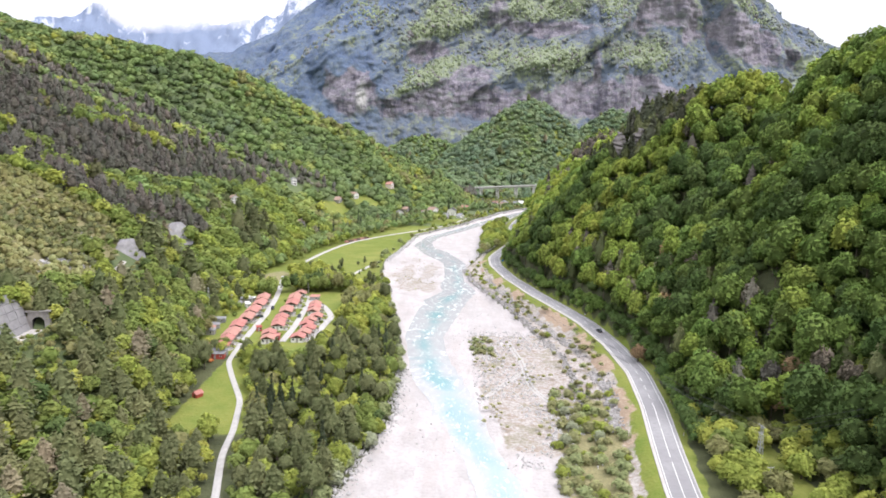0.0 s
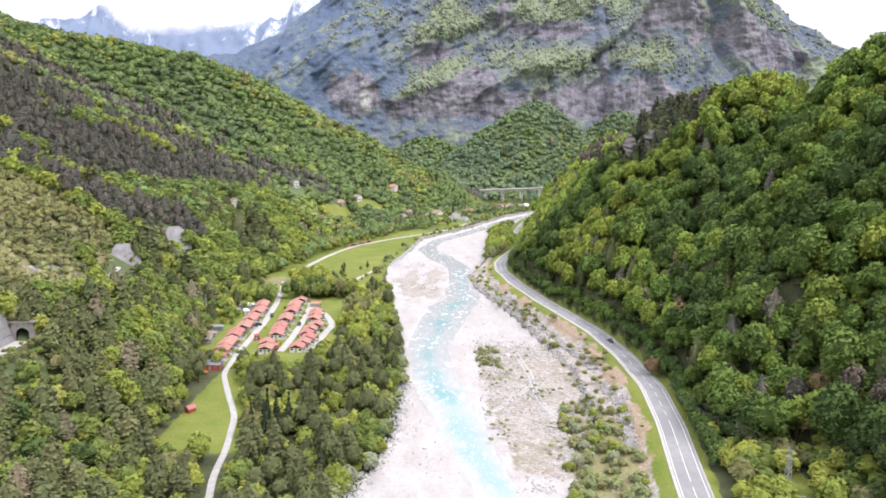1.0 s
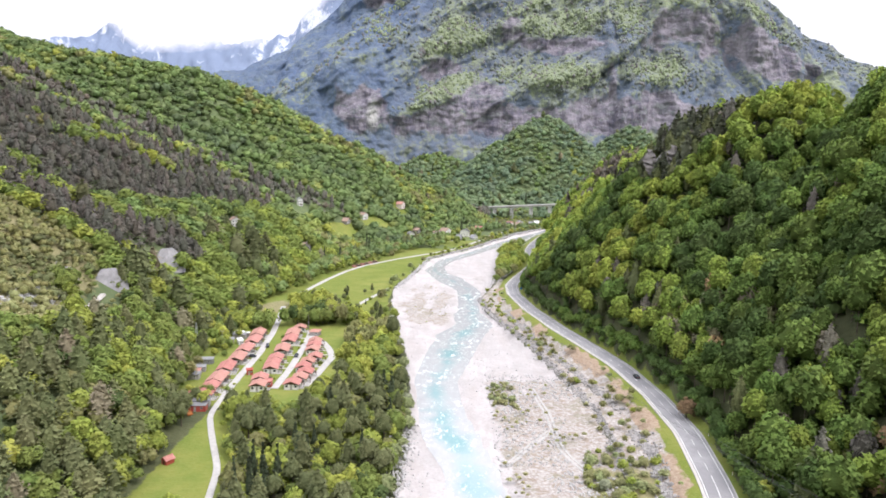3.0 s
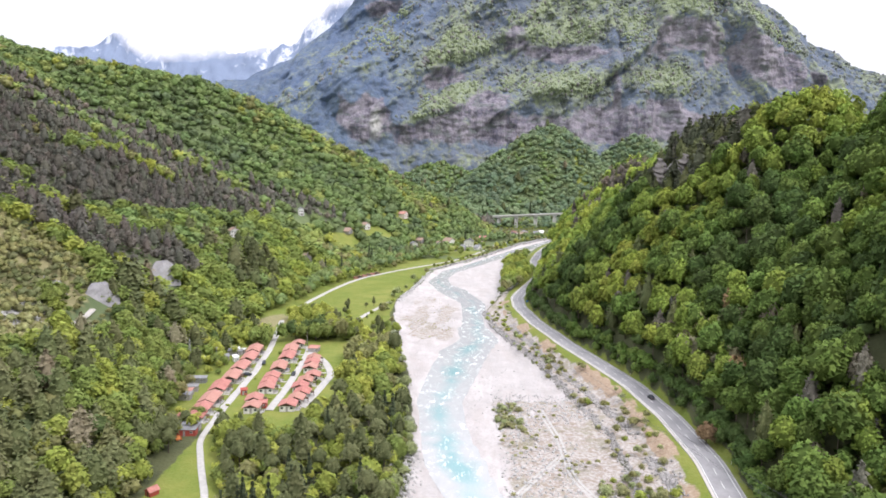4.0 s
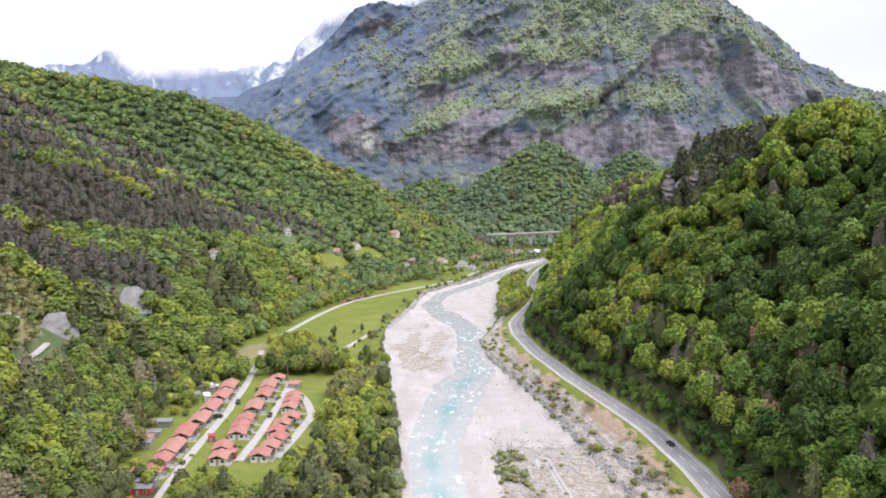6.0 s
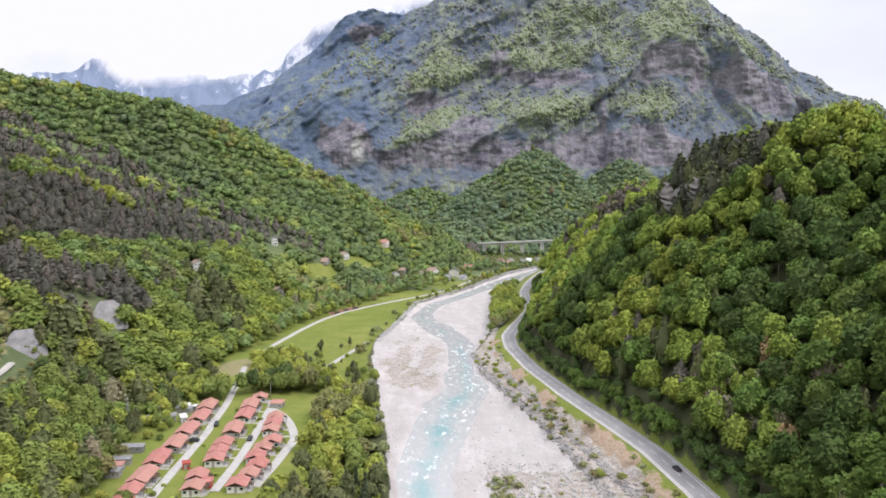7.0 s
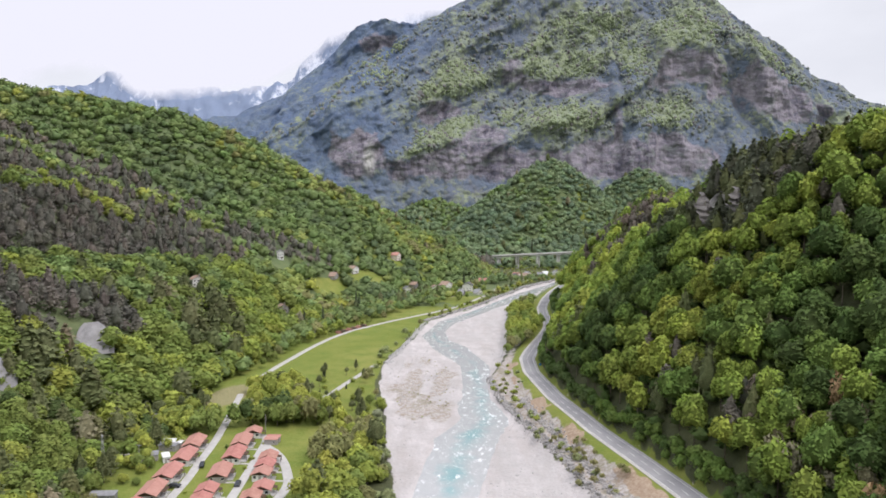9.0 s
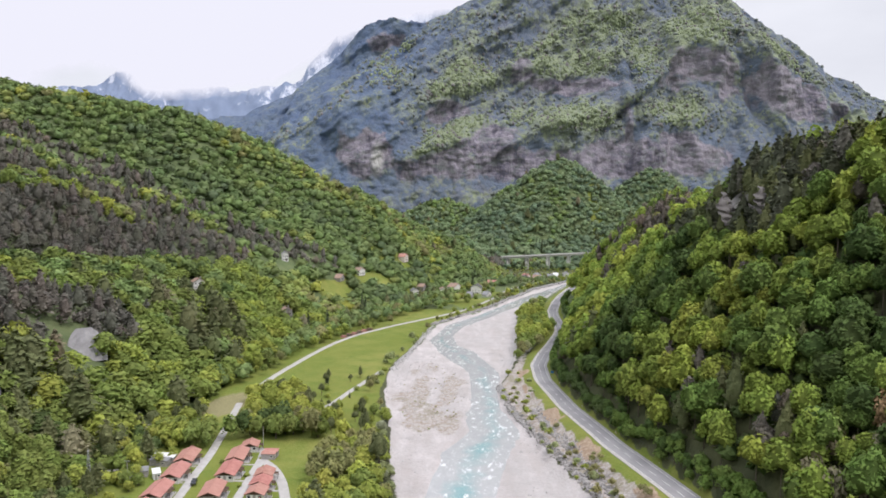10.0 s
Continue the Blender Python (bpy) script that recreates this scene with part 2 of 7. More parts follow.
def make_asphalt():
    k = Nodes("worn_asphalt", 0.85)
    n1, n2, n3 = k.noise(0.05, 4), k.noise(0.7, 5, 0.6), k.noise(9.0, 2)
    c = k.mix(k.step(n1, 0.38, 0.62), (0.275, 0.268, 0.276), (0.36, 0.352, 0.358))
    c = k.mix(k.calc("MULTIPLY", k.step(n2, 0.45, 0.7), 0.5), c, (0.23, 0.226, 0.23))
    k.color(k.mix(k.calc("MULTIPLY", n3, 0.2), c, (0.22, 0.22, 0.22)))
    k.bump(n3, 0.25, 0.02)
    return k.m


M = {
    "ground": make_ground(), "leaf": make_leaf("spring_leaves", 0.6, 0.23), "needle": make_leaf("pine_needles", 0.7, 0.1, 2.0), "far_leaf": make_leaf("far_woods", 0.8, 0.1, 0.35, 0.4),
    "water": make_water(), "mountain": make_mountain(), "snow": make_snow_range(), "cloud": make_cloud(),
    "asphalt": make_asphalt(),
    "bark": plain("rough_bark", (0.09, 0.07, 0.055), (0.20, 0.165, 0.13), 1.5, 0.95, 0.6),
    "gravel": plain("pale_gravel_track", (0.39, 0.375, 0.355), (0.53, 0.515, 0.495), 0.5, 0.95, 0.4),
    "verge": plain("bleached_roadside_gravel", (0.42, 0.39, 0.36), (0.60, 0.57, 0.54), 0.6, 0.95, 0.4),
    "paint": plain("white_road_paint", (0.62, 0.62, 0.60), (0.80, 0.80, 0.78), 1.2, 0.7, 0.1),
    "sprayed": plain("sprayed_rock", (0.23, 0.225, 0.23), (0.37, 0.36, 0.365), 0.3, 0.95, 0.6),
    "concrete": plain("weathered_concrete", (0.38, 0.37, 0.36), (0.55, 0.54, 0.52), 0.25, 0.9, 0.3),
    "pale_concrete": plain("bleached_concrete", (0.46, 0.45, 0.435), (0.64, 0.63, 0.61), 0.2, 0.9, 0.3), "tile": None, "tile_worn": None, "render_white": plain("whitewashed_wall", (0.60, 0.59, 0.57), (0.78, 0.77, 0.75), 0.5, 0.85, 0.15),
    "tile_brown": plain("weathered_brown_tiles", (0.27, 0.185, 0.14), (0.42, 0.31, 0.25), 0.5, 0.85, 0.3),
    "render_pink": plain("faded_pink_plaster", (0.58, 0.42, 0.36), (0.70, 0.55, 0.48), 0.4, 0.85, 0.15),
    "render_pale": plain("pale_rose_plaster", (0.66, 0.56, 0.51), (0.78, 0.69, 0.64), 0.4, 0.85, 0.15),
    "wood_dark": plain("dark_stained_boards", (0.055, 0.035, 0.025), (0.12, 0.075, 0.05), 1.6, 0.8, 0.3),
    "wood_grey": plain("weathered_grey_boards", (0.26, 0.245, 0.23), (0.42, 0.40, 0.385), 1.4, 0.85, 0.3),
    "sheet": plain("dull_sheet_roof", (0.22, 0.22, 0.23), (0.36, 0.36, 0.37), 0.7, 0.6, 0.1, 0.3),
    "red_paint": plain("red_painted_metal", (0.33, 0.06, 0.045), (0.45, 0.10, 0.075), 1.2, 0.55, 0.1),
    "slate": plain("dark_slate_roof", (0.075, 0.075, 0.085), (0.16, 0.155, 0.16), 0.8, 0.75, 0.3),
    "steel": plain("galvanised_steel", (0.40, 0.41, 0.42), (0.55, 0.56, 0.57), 2.0, 0.5, 0.05, 0.6),
    "wire": plain("grey_wire", (0.10, 0.10, 0.11), (0.16, 0.16, 0.17), 2.0, 0.5, 0.0, 0.5),
    "stone": plain("pale_quarry_stone", (0.25, 0.24, 0.235), (0.45, 0.432, 0.415), 0.35, 0.9, 0.5),
    "pebble": plain("white_river_stone", (0.38, 0.37, 0.365), (0.56, 0.55, 0.54), 0.4, 0.9, 0.4),
    "masonry": plain("old_masonry", (0.17, 0.158, 0.147), (0.35, 0.33, 0.315), 0.45, 0.95, 0.6),
    # near-black stone colour stands in for the dark inside the tunnel
    "tunnel_dark": plain("shaded_tunnel_stone", (0.02, 0.02, 0.02), (0.045, 0.043, 0.042), 0.8, 0.95, 0.3),
    "car_paint": plain("dark_car_paint", (0.04, 0.045, 0.05), (0.06, 0.065, 0.07), 2.0, 0.25, 0.0, 0.3),
    "blue_paint": plain("blue_sign_paint", (0.03, 0.16, 0.42), (0.05, 0.21, 0.5), 1.2, 0.5, 0.05),
    "orange_paint": plain("faded_orange_paint", (0.52, 0.17, 0.05), (0.62, 0.25, 0.09), 1.2, 0.6, 0.1),
    "crag": plain("ledged_limestone", (0.085, 0.08, 0.077), (0.24, 0.226, 0.215), 0.22, 0.95, 0.8),
    "rubber": plain("black_rubber", (0.02, 0.02, 0.02), (0.035, 0.035, 0.035), 3.0, 0.8, 0.0),
    "caravan": plain("white_caravan_panel", (0.66, 0.66, 0.66), (0.80, 0.80, 0.80), 0.8, 0.45, 0.05),
}


def make_tile(name, a, b):
    """Clay roof tiles in courses, each house a little different."""
    k = Nodes(name, 0.8)
    info = k.t.nodes.new("ShaderNodeObjectInfo")
    n1, n2 = k.noise(0.5, 5, 0.6), k.noise(6.0, 3)
    c = k.mix(k.step(n1, 0.34, 0.66), a, b)
    c = k.mix(k.calc("MULTIPLY", info.outputs["Random"], 0.6), c, (0.52, 0.28, 0.235))
    k.color(k.mix(k.calc("MULTIPLY", k.step(n2, 0.45, 0.7), 0.35), c, (0.30, 0.13, 0.10)))
    w = k.add("TexWave", Vector=k.coord(1.0), Scale=1.6, Distortion=0.4, Detail=1.0)
    w.bands_direction = "Y"
    k.bump(k.calc("ADD", w.outputs["Fac"], n2), 0.5, 0.06)
    return k.m


def make_glass():
    k = Nodes("window_glass", 0.08)
    k.p.inputs["Specular IOR Level"].default_value = 0.6
    return k.color((0.03, 0.035, 0.045)).m


M["tile"] = make_tile("red_clay_tiles", (0.40, 0.145, 0.125), (0.55, 0.245, 0.215))
M["tile_worn"] = make_tile("bleached_clay_tiles", (0.40, 0.19, 0.15), (0.53, 0.30, 0.24))
M["glass"] = make_glass()


# ---- helpers of this scene ----
def part(name, bm, material, parent=None, label=""):
    me = bpy.data.meshes.new(name)
    bm.normal_update()
    bm.to_mesh(me)
    bm.free()
    ob = new(name, me)
    me.materials.append(M[material])
    if parent:
        ob.parent = parent
    if label:
        ob["label"] = label
    return ob


def from_arrays(name, verts, faces, material, smooth=False):
    """faces: an array of triangles or of quads."""
    me = bpy.data.meshes.new(name)
    verts, faces = np.asarray(verts, np.float32), np.asarray(faces, np.int32)
    k = faces.shape[1]
    me.vertices.add(len(verts))
    me.vertices.foreach_set("co", verts.ravel())
    me.loops.add(faces.size)
    me.loops.foreach_set("vertex_index", faces.ravel())
    me.polygons.add(len(faces))
    me.polygons.foreach_set("loop_start", np.arange(0, faces.size, k, dtype=np.int32))
    me.polygons.foreach_set("use_smooth", np.full(len(faces), smooth))
    me.update(calc_edges=True)
    ob = new(name, me)
    me.materials.append(M[material])
    return ob


def set_normals(ob, N):
    """Rounds the shading of leaf clumps to the shape of their crown."""
    ob.data.attributes.new("custom_normal", "FLOAT_VECTOR", "POINT").data.foreach_set("vector", np.asarray(N, np.float32).ravel())


def float_attr(ob, name, values):
    ob.data.attributes.new(name, "FLOAT", "POINT").data.foreach_set("value", np.asarray(values, np.float32).ravel())


def color_attr(ob, name, rgb):
    rgba = np.ones((len(rgb), 4), np.float32)
    rgba[:, :3] = rgb
    ob.data.attributes.new(name, "FLOAT_COLOR", "POINT").data.foreach_set("color", rgba.ravel())


def box(bm, x0, y0, z0, x1, y1, z1):
    vs = [bm.verts.new((x, y, z)) for z in (z0, z1) for x, y in ((x0, y0), (x1, y0), (x1, y1), (x0, y1))]
    for f in ((3, 2, 1, 0), (4, 5, 6, 7), (0, 1, 5, 4), (1, 2, 6, 5), (2, 3, 7, 6), (3, 0, 4, 7)):
        bm.faces.new([vs[i] for i in f])


def grid_faces(nu, nv):
    i = np.arange((nu - 1) * (nv - 1))
    a = (i // (nv - 1)) * nv + i % (nv - 1)
    return np.stack([a, a + nv, a + nv + 1, a + 1], 1)


_perm = np.random.RandomState(7).rand(256, 256)


def fbm(x, y, size, octaves=4, gain=0.5, seed=0):
    """Smooth value noise about 0, between -1 and 1."""
    x, y = np.broadcast_arrays(np.asarray(x, float), np.asarray(y, float))
    total, amp, norm = np.zeros(x.shape), 1.0, 0.0
    for o in range(octaves):
        u, v = x / size + 17.3 * o + 31 * seed, y / size + 9.1 * o + 57 * seed
        i, j = np.floor(u).astype(int), np.floor(v).astype(int)
        fu, fv = u - i, v - j
        fu, fv = fu * fu * (3 - 2 * fu), fv * fv * (3 - 2 * fv)
        p = lambda a, b: _perm[a % 256, b % 256]
        n = (p(i, j) * (1 - fu) + p(i + 1, j) * fu) * (1 - fv) + (p(i, j + 1) * (1 - fu) + p(i + 1, j + 1) * fu) * fv
        total += amp * (n * 2 - 1)
        norm += amp
        amp, size = amp * gain, size / 2
    return total / norm


def smooth(a, b, v):
    t = np.clip((v - a) / (b - a), 0, 1)
    return t * t * (3 - 2 * t)


def soft_min(a, b, k):
    h = np.clip(0.5 + 0.5 * (b - a) / k, 0, 1)
    return b * (1 - h) + a * h - k * h * (1 - h)


def lane_of(ys, xs):
    return lambda y: np.interp(y, ys, xs)


# ---- plan of the valley: lines across it, by the distance y up the valley ----
ROAD_Y = [60, 173, 200, 235, 270, 308, 343, 378, 416, 468, 525, 565, 600, 640, 680, 702, 735, 763, 805, 867, 926, 991, 1100, 1300]
ROAD_X = [58, 66.8, 71, 77, 80.8, 79.4, 74.5, 66, 56, 46.5, 41, 42.5, 50, 61, 71, 75, 77, 77.5, 81, 92.5, 107, 126, 165, 250]
road_x = lane_of(ROAD_Y, ROAD_X)
road_z = lane_of([100, 180, 350, 430, 600, 760, 1000, 1300], [4, 4.5, 5.5, 4, -3, -7, -11, -16])
gravel_l = lane_of([60, 176, 205, 237, 285, 328, 387, 451, 513, 567, 623, 689, 728, 798, 899, 1016, 1105, 1150, 1400],
                   [-60, -29, -22, -16, -16, -20, -27, -35, -46, -47, -37, -31, -25, 9, 47, 88, 138, 160, 260])
gravel_r = lane_of([60, 179, 224, 254, 289, 329, 375, 409, 458, 490, 532, 565, 603, 675, 772, 825, 863, 904, 966, 1096, 1150, 1400],
                   [44, 50, 54, 55, 54, 50, 42, 35, 26, 18, 18, 26, 32, 38, 44, 56, 74, 85, 101, 144, 166, 280])
water_l = lane_of([60, 178, 206, 254, 293, 339, 381, 422, 455, 507, 566, 623, 665, 733, 792, 862, 936, 987, 1045, 1150, 1250, 1400],
                  [12, 13, 10, -3, -15, -19, -15, -9, 2, 3, 1, -19, -27, -17, 3, 28, 65, 89, 117, 155, 190, 262])
water_r = lane_of([60, 178, 206, 254, 293, 339, 381, 422, 455, 507, 567, 626, 650, 680, 735, 794, 865, 929, 979, 1038, 1150, 1250, 1400],
                  [30, 25, 20.5, 11.5, 4.5, 1, 8, 15, 21, 20, 18, 4, -8, -14, -3, 25, 52, 79, 102, 122, 160, 200, 275])
foot_l = lane_of([60, 180, 250, 300, 350, 420, 480, 560, 640, 760, 830, 900, 1000, 1070, 1130, 1200, 1500],
                 [-80, -88, -100, -114, -127, -140, -136, -130, -126, -112, -90, -55, -8, 14, 46, 52, 40])
crest_l = lane_of([-1500, -900, -685, -602, -515, -367, -298, -233, -167, -78, -7, 38, 80],
                  [320, 285, 258, 224, 212, 195, 172, 137, 112, 80, 40, 14, -20])
crest_r = lane_of([0, 200, 350, 430, 515, 555, 631, 700, 770, 830, 1000, 1200],
                  [208, 172, 136, 121, 115, 90, 90, 89, 69, 34, -8, -14])


def floor_z(y):
    return -0.02 * np.maximum(0, y - 300)


def height(x, y):
    """The lie of the land."""
    x, y = np.broadcast_arrays(np.asarray(x, float), np.asarray(y, float))
    base = floor_z(y)
    z = base + 0.5 * fbm(x, y, 30, 3, seed=1)
    # western hillside
    d = foot_l(y) - x + 9 * fbm(x, y, 70, 3, seed=2)
    steep = np.interp(y, [300, 500, 900, 1100], [0.64, 0.58, 0.58, 0.72])
    upper = np.interp(y, [300, 500, 900, 1000, 1100], [0.5, 0.43, 0.43, 0.56, 0.78])
    rise = steep * np.minimum(d, 80) + upper * np.maximum(d - 80, 0) + 14 * fbm(x, y, 130, 4, seed=3) * smooth(10, 120, d)
    top = crest_l(x) - 0.55 * np.maximum(0, y - 1090 - 95 * smooth(-60, 10, x)) + 8 * fbm(x, y, 90, 3, seed=4) - base
    west = soft_min(rise, top, 30)
    z = np.where(d > 0, np.maximum(z, base + west), z)
    # eastern hillside above the road
    rx, rz = road_x(y), road_z(y)
    meadow = 30 * smooth(275, 185, y)
    e = x - rx - 6.5 - meadow + 3 * fbm(x, y, 40, 3, seed=5)
    slope = np.interp(y, [430, 540, 600, 650, 740, 820, 900], [1.15, 1.06, 1.2, 1.45, 1.5, 1.3, 0.8])
    rise = slope * e + 9 * fbm(x, y, 60, 4, seed=6) * smooth(5, 60, e)
    top = crest_r(y) - rz + 0.12 * np.maximum(0, e - 100) + 8 * fbm(x, y, 60, 3, seed=7)
    # a gully between two spurs of the eastern hill
    along_, aside = 0.747 * (x - 120) + 0.665 * (y - 335), 0.747 * (y - 335) - 0.665 * (x - 120)
    gully = 26 * smooth(-10, 60, along_) * np.exp(-(aside / 17) ** 2)
    east = rz + soft_min(rise, top, 22) - gully + 5 * np.exp(-((x - 152) / 26) ** 2 - ((y - 508) / 32) ** 2)
    east = np.where(x - rx > 8, np.maximum(east, rz + 0.16 * (x - rx - 8) * (meadow > 1)), east)
    # the road's shelf and its bank down to the river
    gr = gravel_r(y)
    t = np.clip((x - gr) / np.maximum(rx - 6.5 - gr, 2.0), 0, 1)
    bank = base + (rz - base) * (0.25 * smooth(0.0, 0.2, t) + 0.75 * smooth(0.45, 1.0, t)) + 0.4 * fbm(x, y, 9, 3, seed=8)
    z = np.where(x > gr, np.where(x > rx + 8, np.maximum(east, rz), np.where(x > rx - 6.5, rz - 0.12, bank)), z)
    # the river's gravel bed
    gl = gravel_l(y)
    inside = smooth(0, 4, x - gl) * smooth(0, 4, gr - x)
    bed = base - 1.6 + 0.55 * fbm(x, y, 45, 4, seed=9) + 0.9 * smooth(14, 22, x) * smooth(350, 330, y) * smooth(190, 225, y)
    wl, wr = water_l(y), water_r(y)
    bed = bed - 1.3 * smooth(-2, 4, x - wl) * smooth(-2, 4, wr - x)
    z = z * (1 - inside) + bed * inside
    # ledge of the old railway before its tunnel
    ledge = smooth(-151.5, -149.5, x) * smooth(-135, -139, x) * smooth(196, 206, y) * smooth(237.5, 236.5, y)
    z = z * (1 - ledge) + 28.0 * ledge
    # wooded knolls before the mountain
    for cx, cy, h, sx, sy in ((185, 1610, 172, 190, 150), (-60, 1700, 85, 170, 140), (415, 1720, 165, 150, 130), (700, 1600, 190, 220, 200)):
        r = np.sqrt(((x - cx) / sx) ** 2 + ((y - cy) / sy) ** 2)
        z = np.maximum(z, -30 + (h + 30) * np.exp(-r ** 1.7) + 12 * fbm(x, y, 120, 4, seed=10) * smooth(2.2, 0.6, r))
    return z


# ---- ground ----
def axis(*runs):
    return np.concatenate([np.arange(a, b, s) for a, b, s in runs])


ALMS = ((-128, 800, 15), (-88, 890, 6), (-45, 968, 8), (-30, 925, 8))


def build_ground():
    xs = axis((-2600, -700, 90), (-700, -340, 12), (-340, -150, 6), (-150, 130, 2.5), (130, 240, 5), (240, 520, 14), (520, 2600.1, 80))
    ys = axis((-900, 60, 60), (60, 150, 10), (150, 520, 3.2), (520, 800, 5), (800, 1250, 9), (1250, 1900, 14), (1900, 2600.1, 60))
    X, Y = np.meshgrid(xs, ys, indexing="ij")
    Z = height(X, Y)
    ob = from_arrays("ground", np.stack([X, Y, Z], -1).reshape(-1, 3), grid_faces(len(xs), len(ys)), "ground", True)
    gl, gr, rx = gravel_l(Y), gravel_r(Y), road_x(Y)
    wob = 4 * fbm(X, Y, 25, 3, seed=11)
    gravel = smooth(-2, 2, X - gl + wob * 0.5) * smooth(-2, 2, gr - X) * smooth(1420, 1380, Y)
    gravel = np.maximum(gravel, 0.55 * smooth(0, 3, X - gr) * smooth(rx - 10, rx - 14, X))
    gravel = np.maximum(gravel, 0.5 * smooth(-9, -5, X - gl + wob) * smooth(2, -2, X - gl) * smooth(690, 740, Y) * smooth(1000, 900, Y))
    d = foot_l(Y) - X
    field = smooth(0, -8, d) * smooth(4, -4, X - gl + 3) * smooth(425, 445, Y) * smooth(1000, 940, Y) * (1 - 0.6 * smooth(0.05, 0.2, fbm(X, Y, 40, 3, seed=70)) * smooth(720, 760, Y))
    camp = smooth(-136, -128, X) * smooth(-44, -54, X) * smooth(290, 305, Y)
    lawn = smooth(-97, -90, X) * smooth(-62, -66, X) * smooth(205, 225, Y) * smooth(300, 285, Y)
    verge = smooth(12.5, 10.5, rx - X) * smooth(8.0, 6.8, X - rx) + smooth(88, 90, X) * smooth(102, 99, X) * smooth(204, 197, Y)
    alm = 0
    for cx, cy, r in ALMS:
        alm = np.maximum(alm, smooth(1.3, 0.8, np.hypot((X - cx) / r, (Y - cy) / (r * 1.5))))
    grass = np.clip(field + camp + lawn + verge + alm, 0, 1)
    cliff = smooth(70, 80, X - rx) * smooth(464, 476, Y) * smooth(570, 555, Y) * smooth(128, 112, X - rx)
    cut = smooth(30, 40, d) * smooth(60, 48, d) * smooth(250, 262, Y) * smooth(345, 330, Y)
    rock = np.clip(cliff + 0.5 * cut, 0, 1)
    color_attr(ob, "cover", np.stack([gravel, grass, rock], -1).reshape(-1, 3))
    Yw = Y + 14 * fbm(X, Y, 40, 3, seed=14)
    bar = smooth(13, 20, X + 1.5 * wob + 0.08 * (Y - 280)) * smooth(2, -2, X - gr) * smooth(196, 225, Yw) * smooth(352, 335, Yw)
    braid = 0.62 + 1.1 * fbm(X, 0.35 * Y, 9, 4, 0.6, seed=71)
    bar = bar * np.clip(braid + 0.4, 0, 1.1)
    mid_r = np.hypot((X + 20 + 8 * fbm(X, Y, 45, 3, seed=72)) / 22, (Y - 518) / 84)
    bar = np.maximum(bar, np.clip(braid - 0.12, 0, 0.75) * smooth(1.2, 0.7, mid_r + 0.35 * fbm(X, Y, 16, 3, seed=73)))
    bar = np.maximum(bar, 0.8 * smooth(0, 2, X - gr) * smooth(rx - 8, rx - 11, X) * smooth(640, 560, Y))
    strip = smooth(rx - 14.5, rx - 12.5, X) * smooth(rx - 5.5, rx - 7, X) * smooth(600, 560, Y) * smooth(190, 215, Y)
    float_attr(ob, "dirt", strip * np.clip(0.22 + 1.3 * fbm(X, Y, 22, 3, seed=15) + 0.25 * smooth(rx - 8, rx - 12, X), 0, 1))
    dry = 0.62 * smooth(40, 58, d) * smooth(150, 120, d) * smooth(425, 400, Y) * smooth(200, 240, Y)
    float_attr(ob, "under", np.maximum(0.8 * smooth(-4, 4, d) * smooth(620, 520, Y), smooth(560, 800, Y) * smooth(40, 60, np.abs(Y - 1300) + 60 * (Y > 1340))))
    float_attr(ob, "scrub", bar)
    wild = 0.75 * smooth(32, 40, X - 0.08 * (Y - 170)) * smooth(rx - 11, rx - 14, X) * smooth(272, 240, Yw) * smooth(150, 170, Y)
    wild = np.maximum(wild, 0.9 * smooth(1.3, 0.6, np.hypot((X + 119) / 10, (Y - 480) / 24)))
    float_attr(ob, "dry", np.maximum(dry * 1.4, wild))
    return tagged(ob, "valley floor and wooded slopes of soil, meadow and white gravel", "ground", kind="structure")


build_ground()


def ribbon(name, ys, left, right, z, material, lift=0.0, across=2):
    """A strip that follows the valley between two lines."""
    ys = np.asarray(ys, float)
    a, b = left(ys), right(ys)
    s = np.linspace(0, 1, across)
    X = a[:, None] * (1 - s) + b[:, None] * s
    Y = np.repeat(ys[:, None], across, 1)
    Zs = np.repeat((z(ys) + lift)[:, None], across, 1)
    ob = from_arrays(name, np.stack([X, Y, Zs], -1).reshape(-1, 3), grid_faces(len(ys), across)[:, ::-1], material)
    return ob, s


water, s = ribbon("river", np.arange(-320, 1400, 3.0), lambda y: water_l(y) - 3 + 2.5 * fbm(y, 0, 18, 3, seed=12),
                  lambda y: water_r(y) + 3 + 2.5 * fbm(y, 9, 18, 3, seed=13), floor_z, "water", -1.75, 13)
down = np.array([v.co.y for v in water.data.vertices])
float_attr(water, "depth", np.tile(1 - np.abs(2 * s - 1), len(down) // 13) + 0.3 * smooth(340, 240, down) - 0.18 * smooth(430, 620, down))
tagged(water, "milky turquoise mountain river with white riffles over gravel", "river", kind="structure")


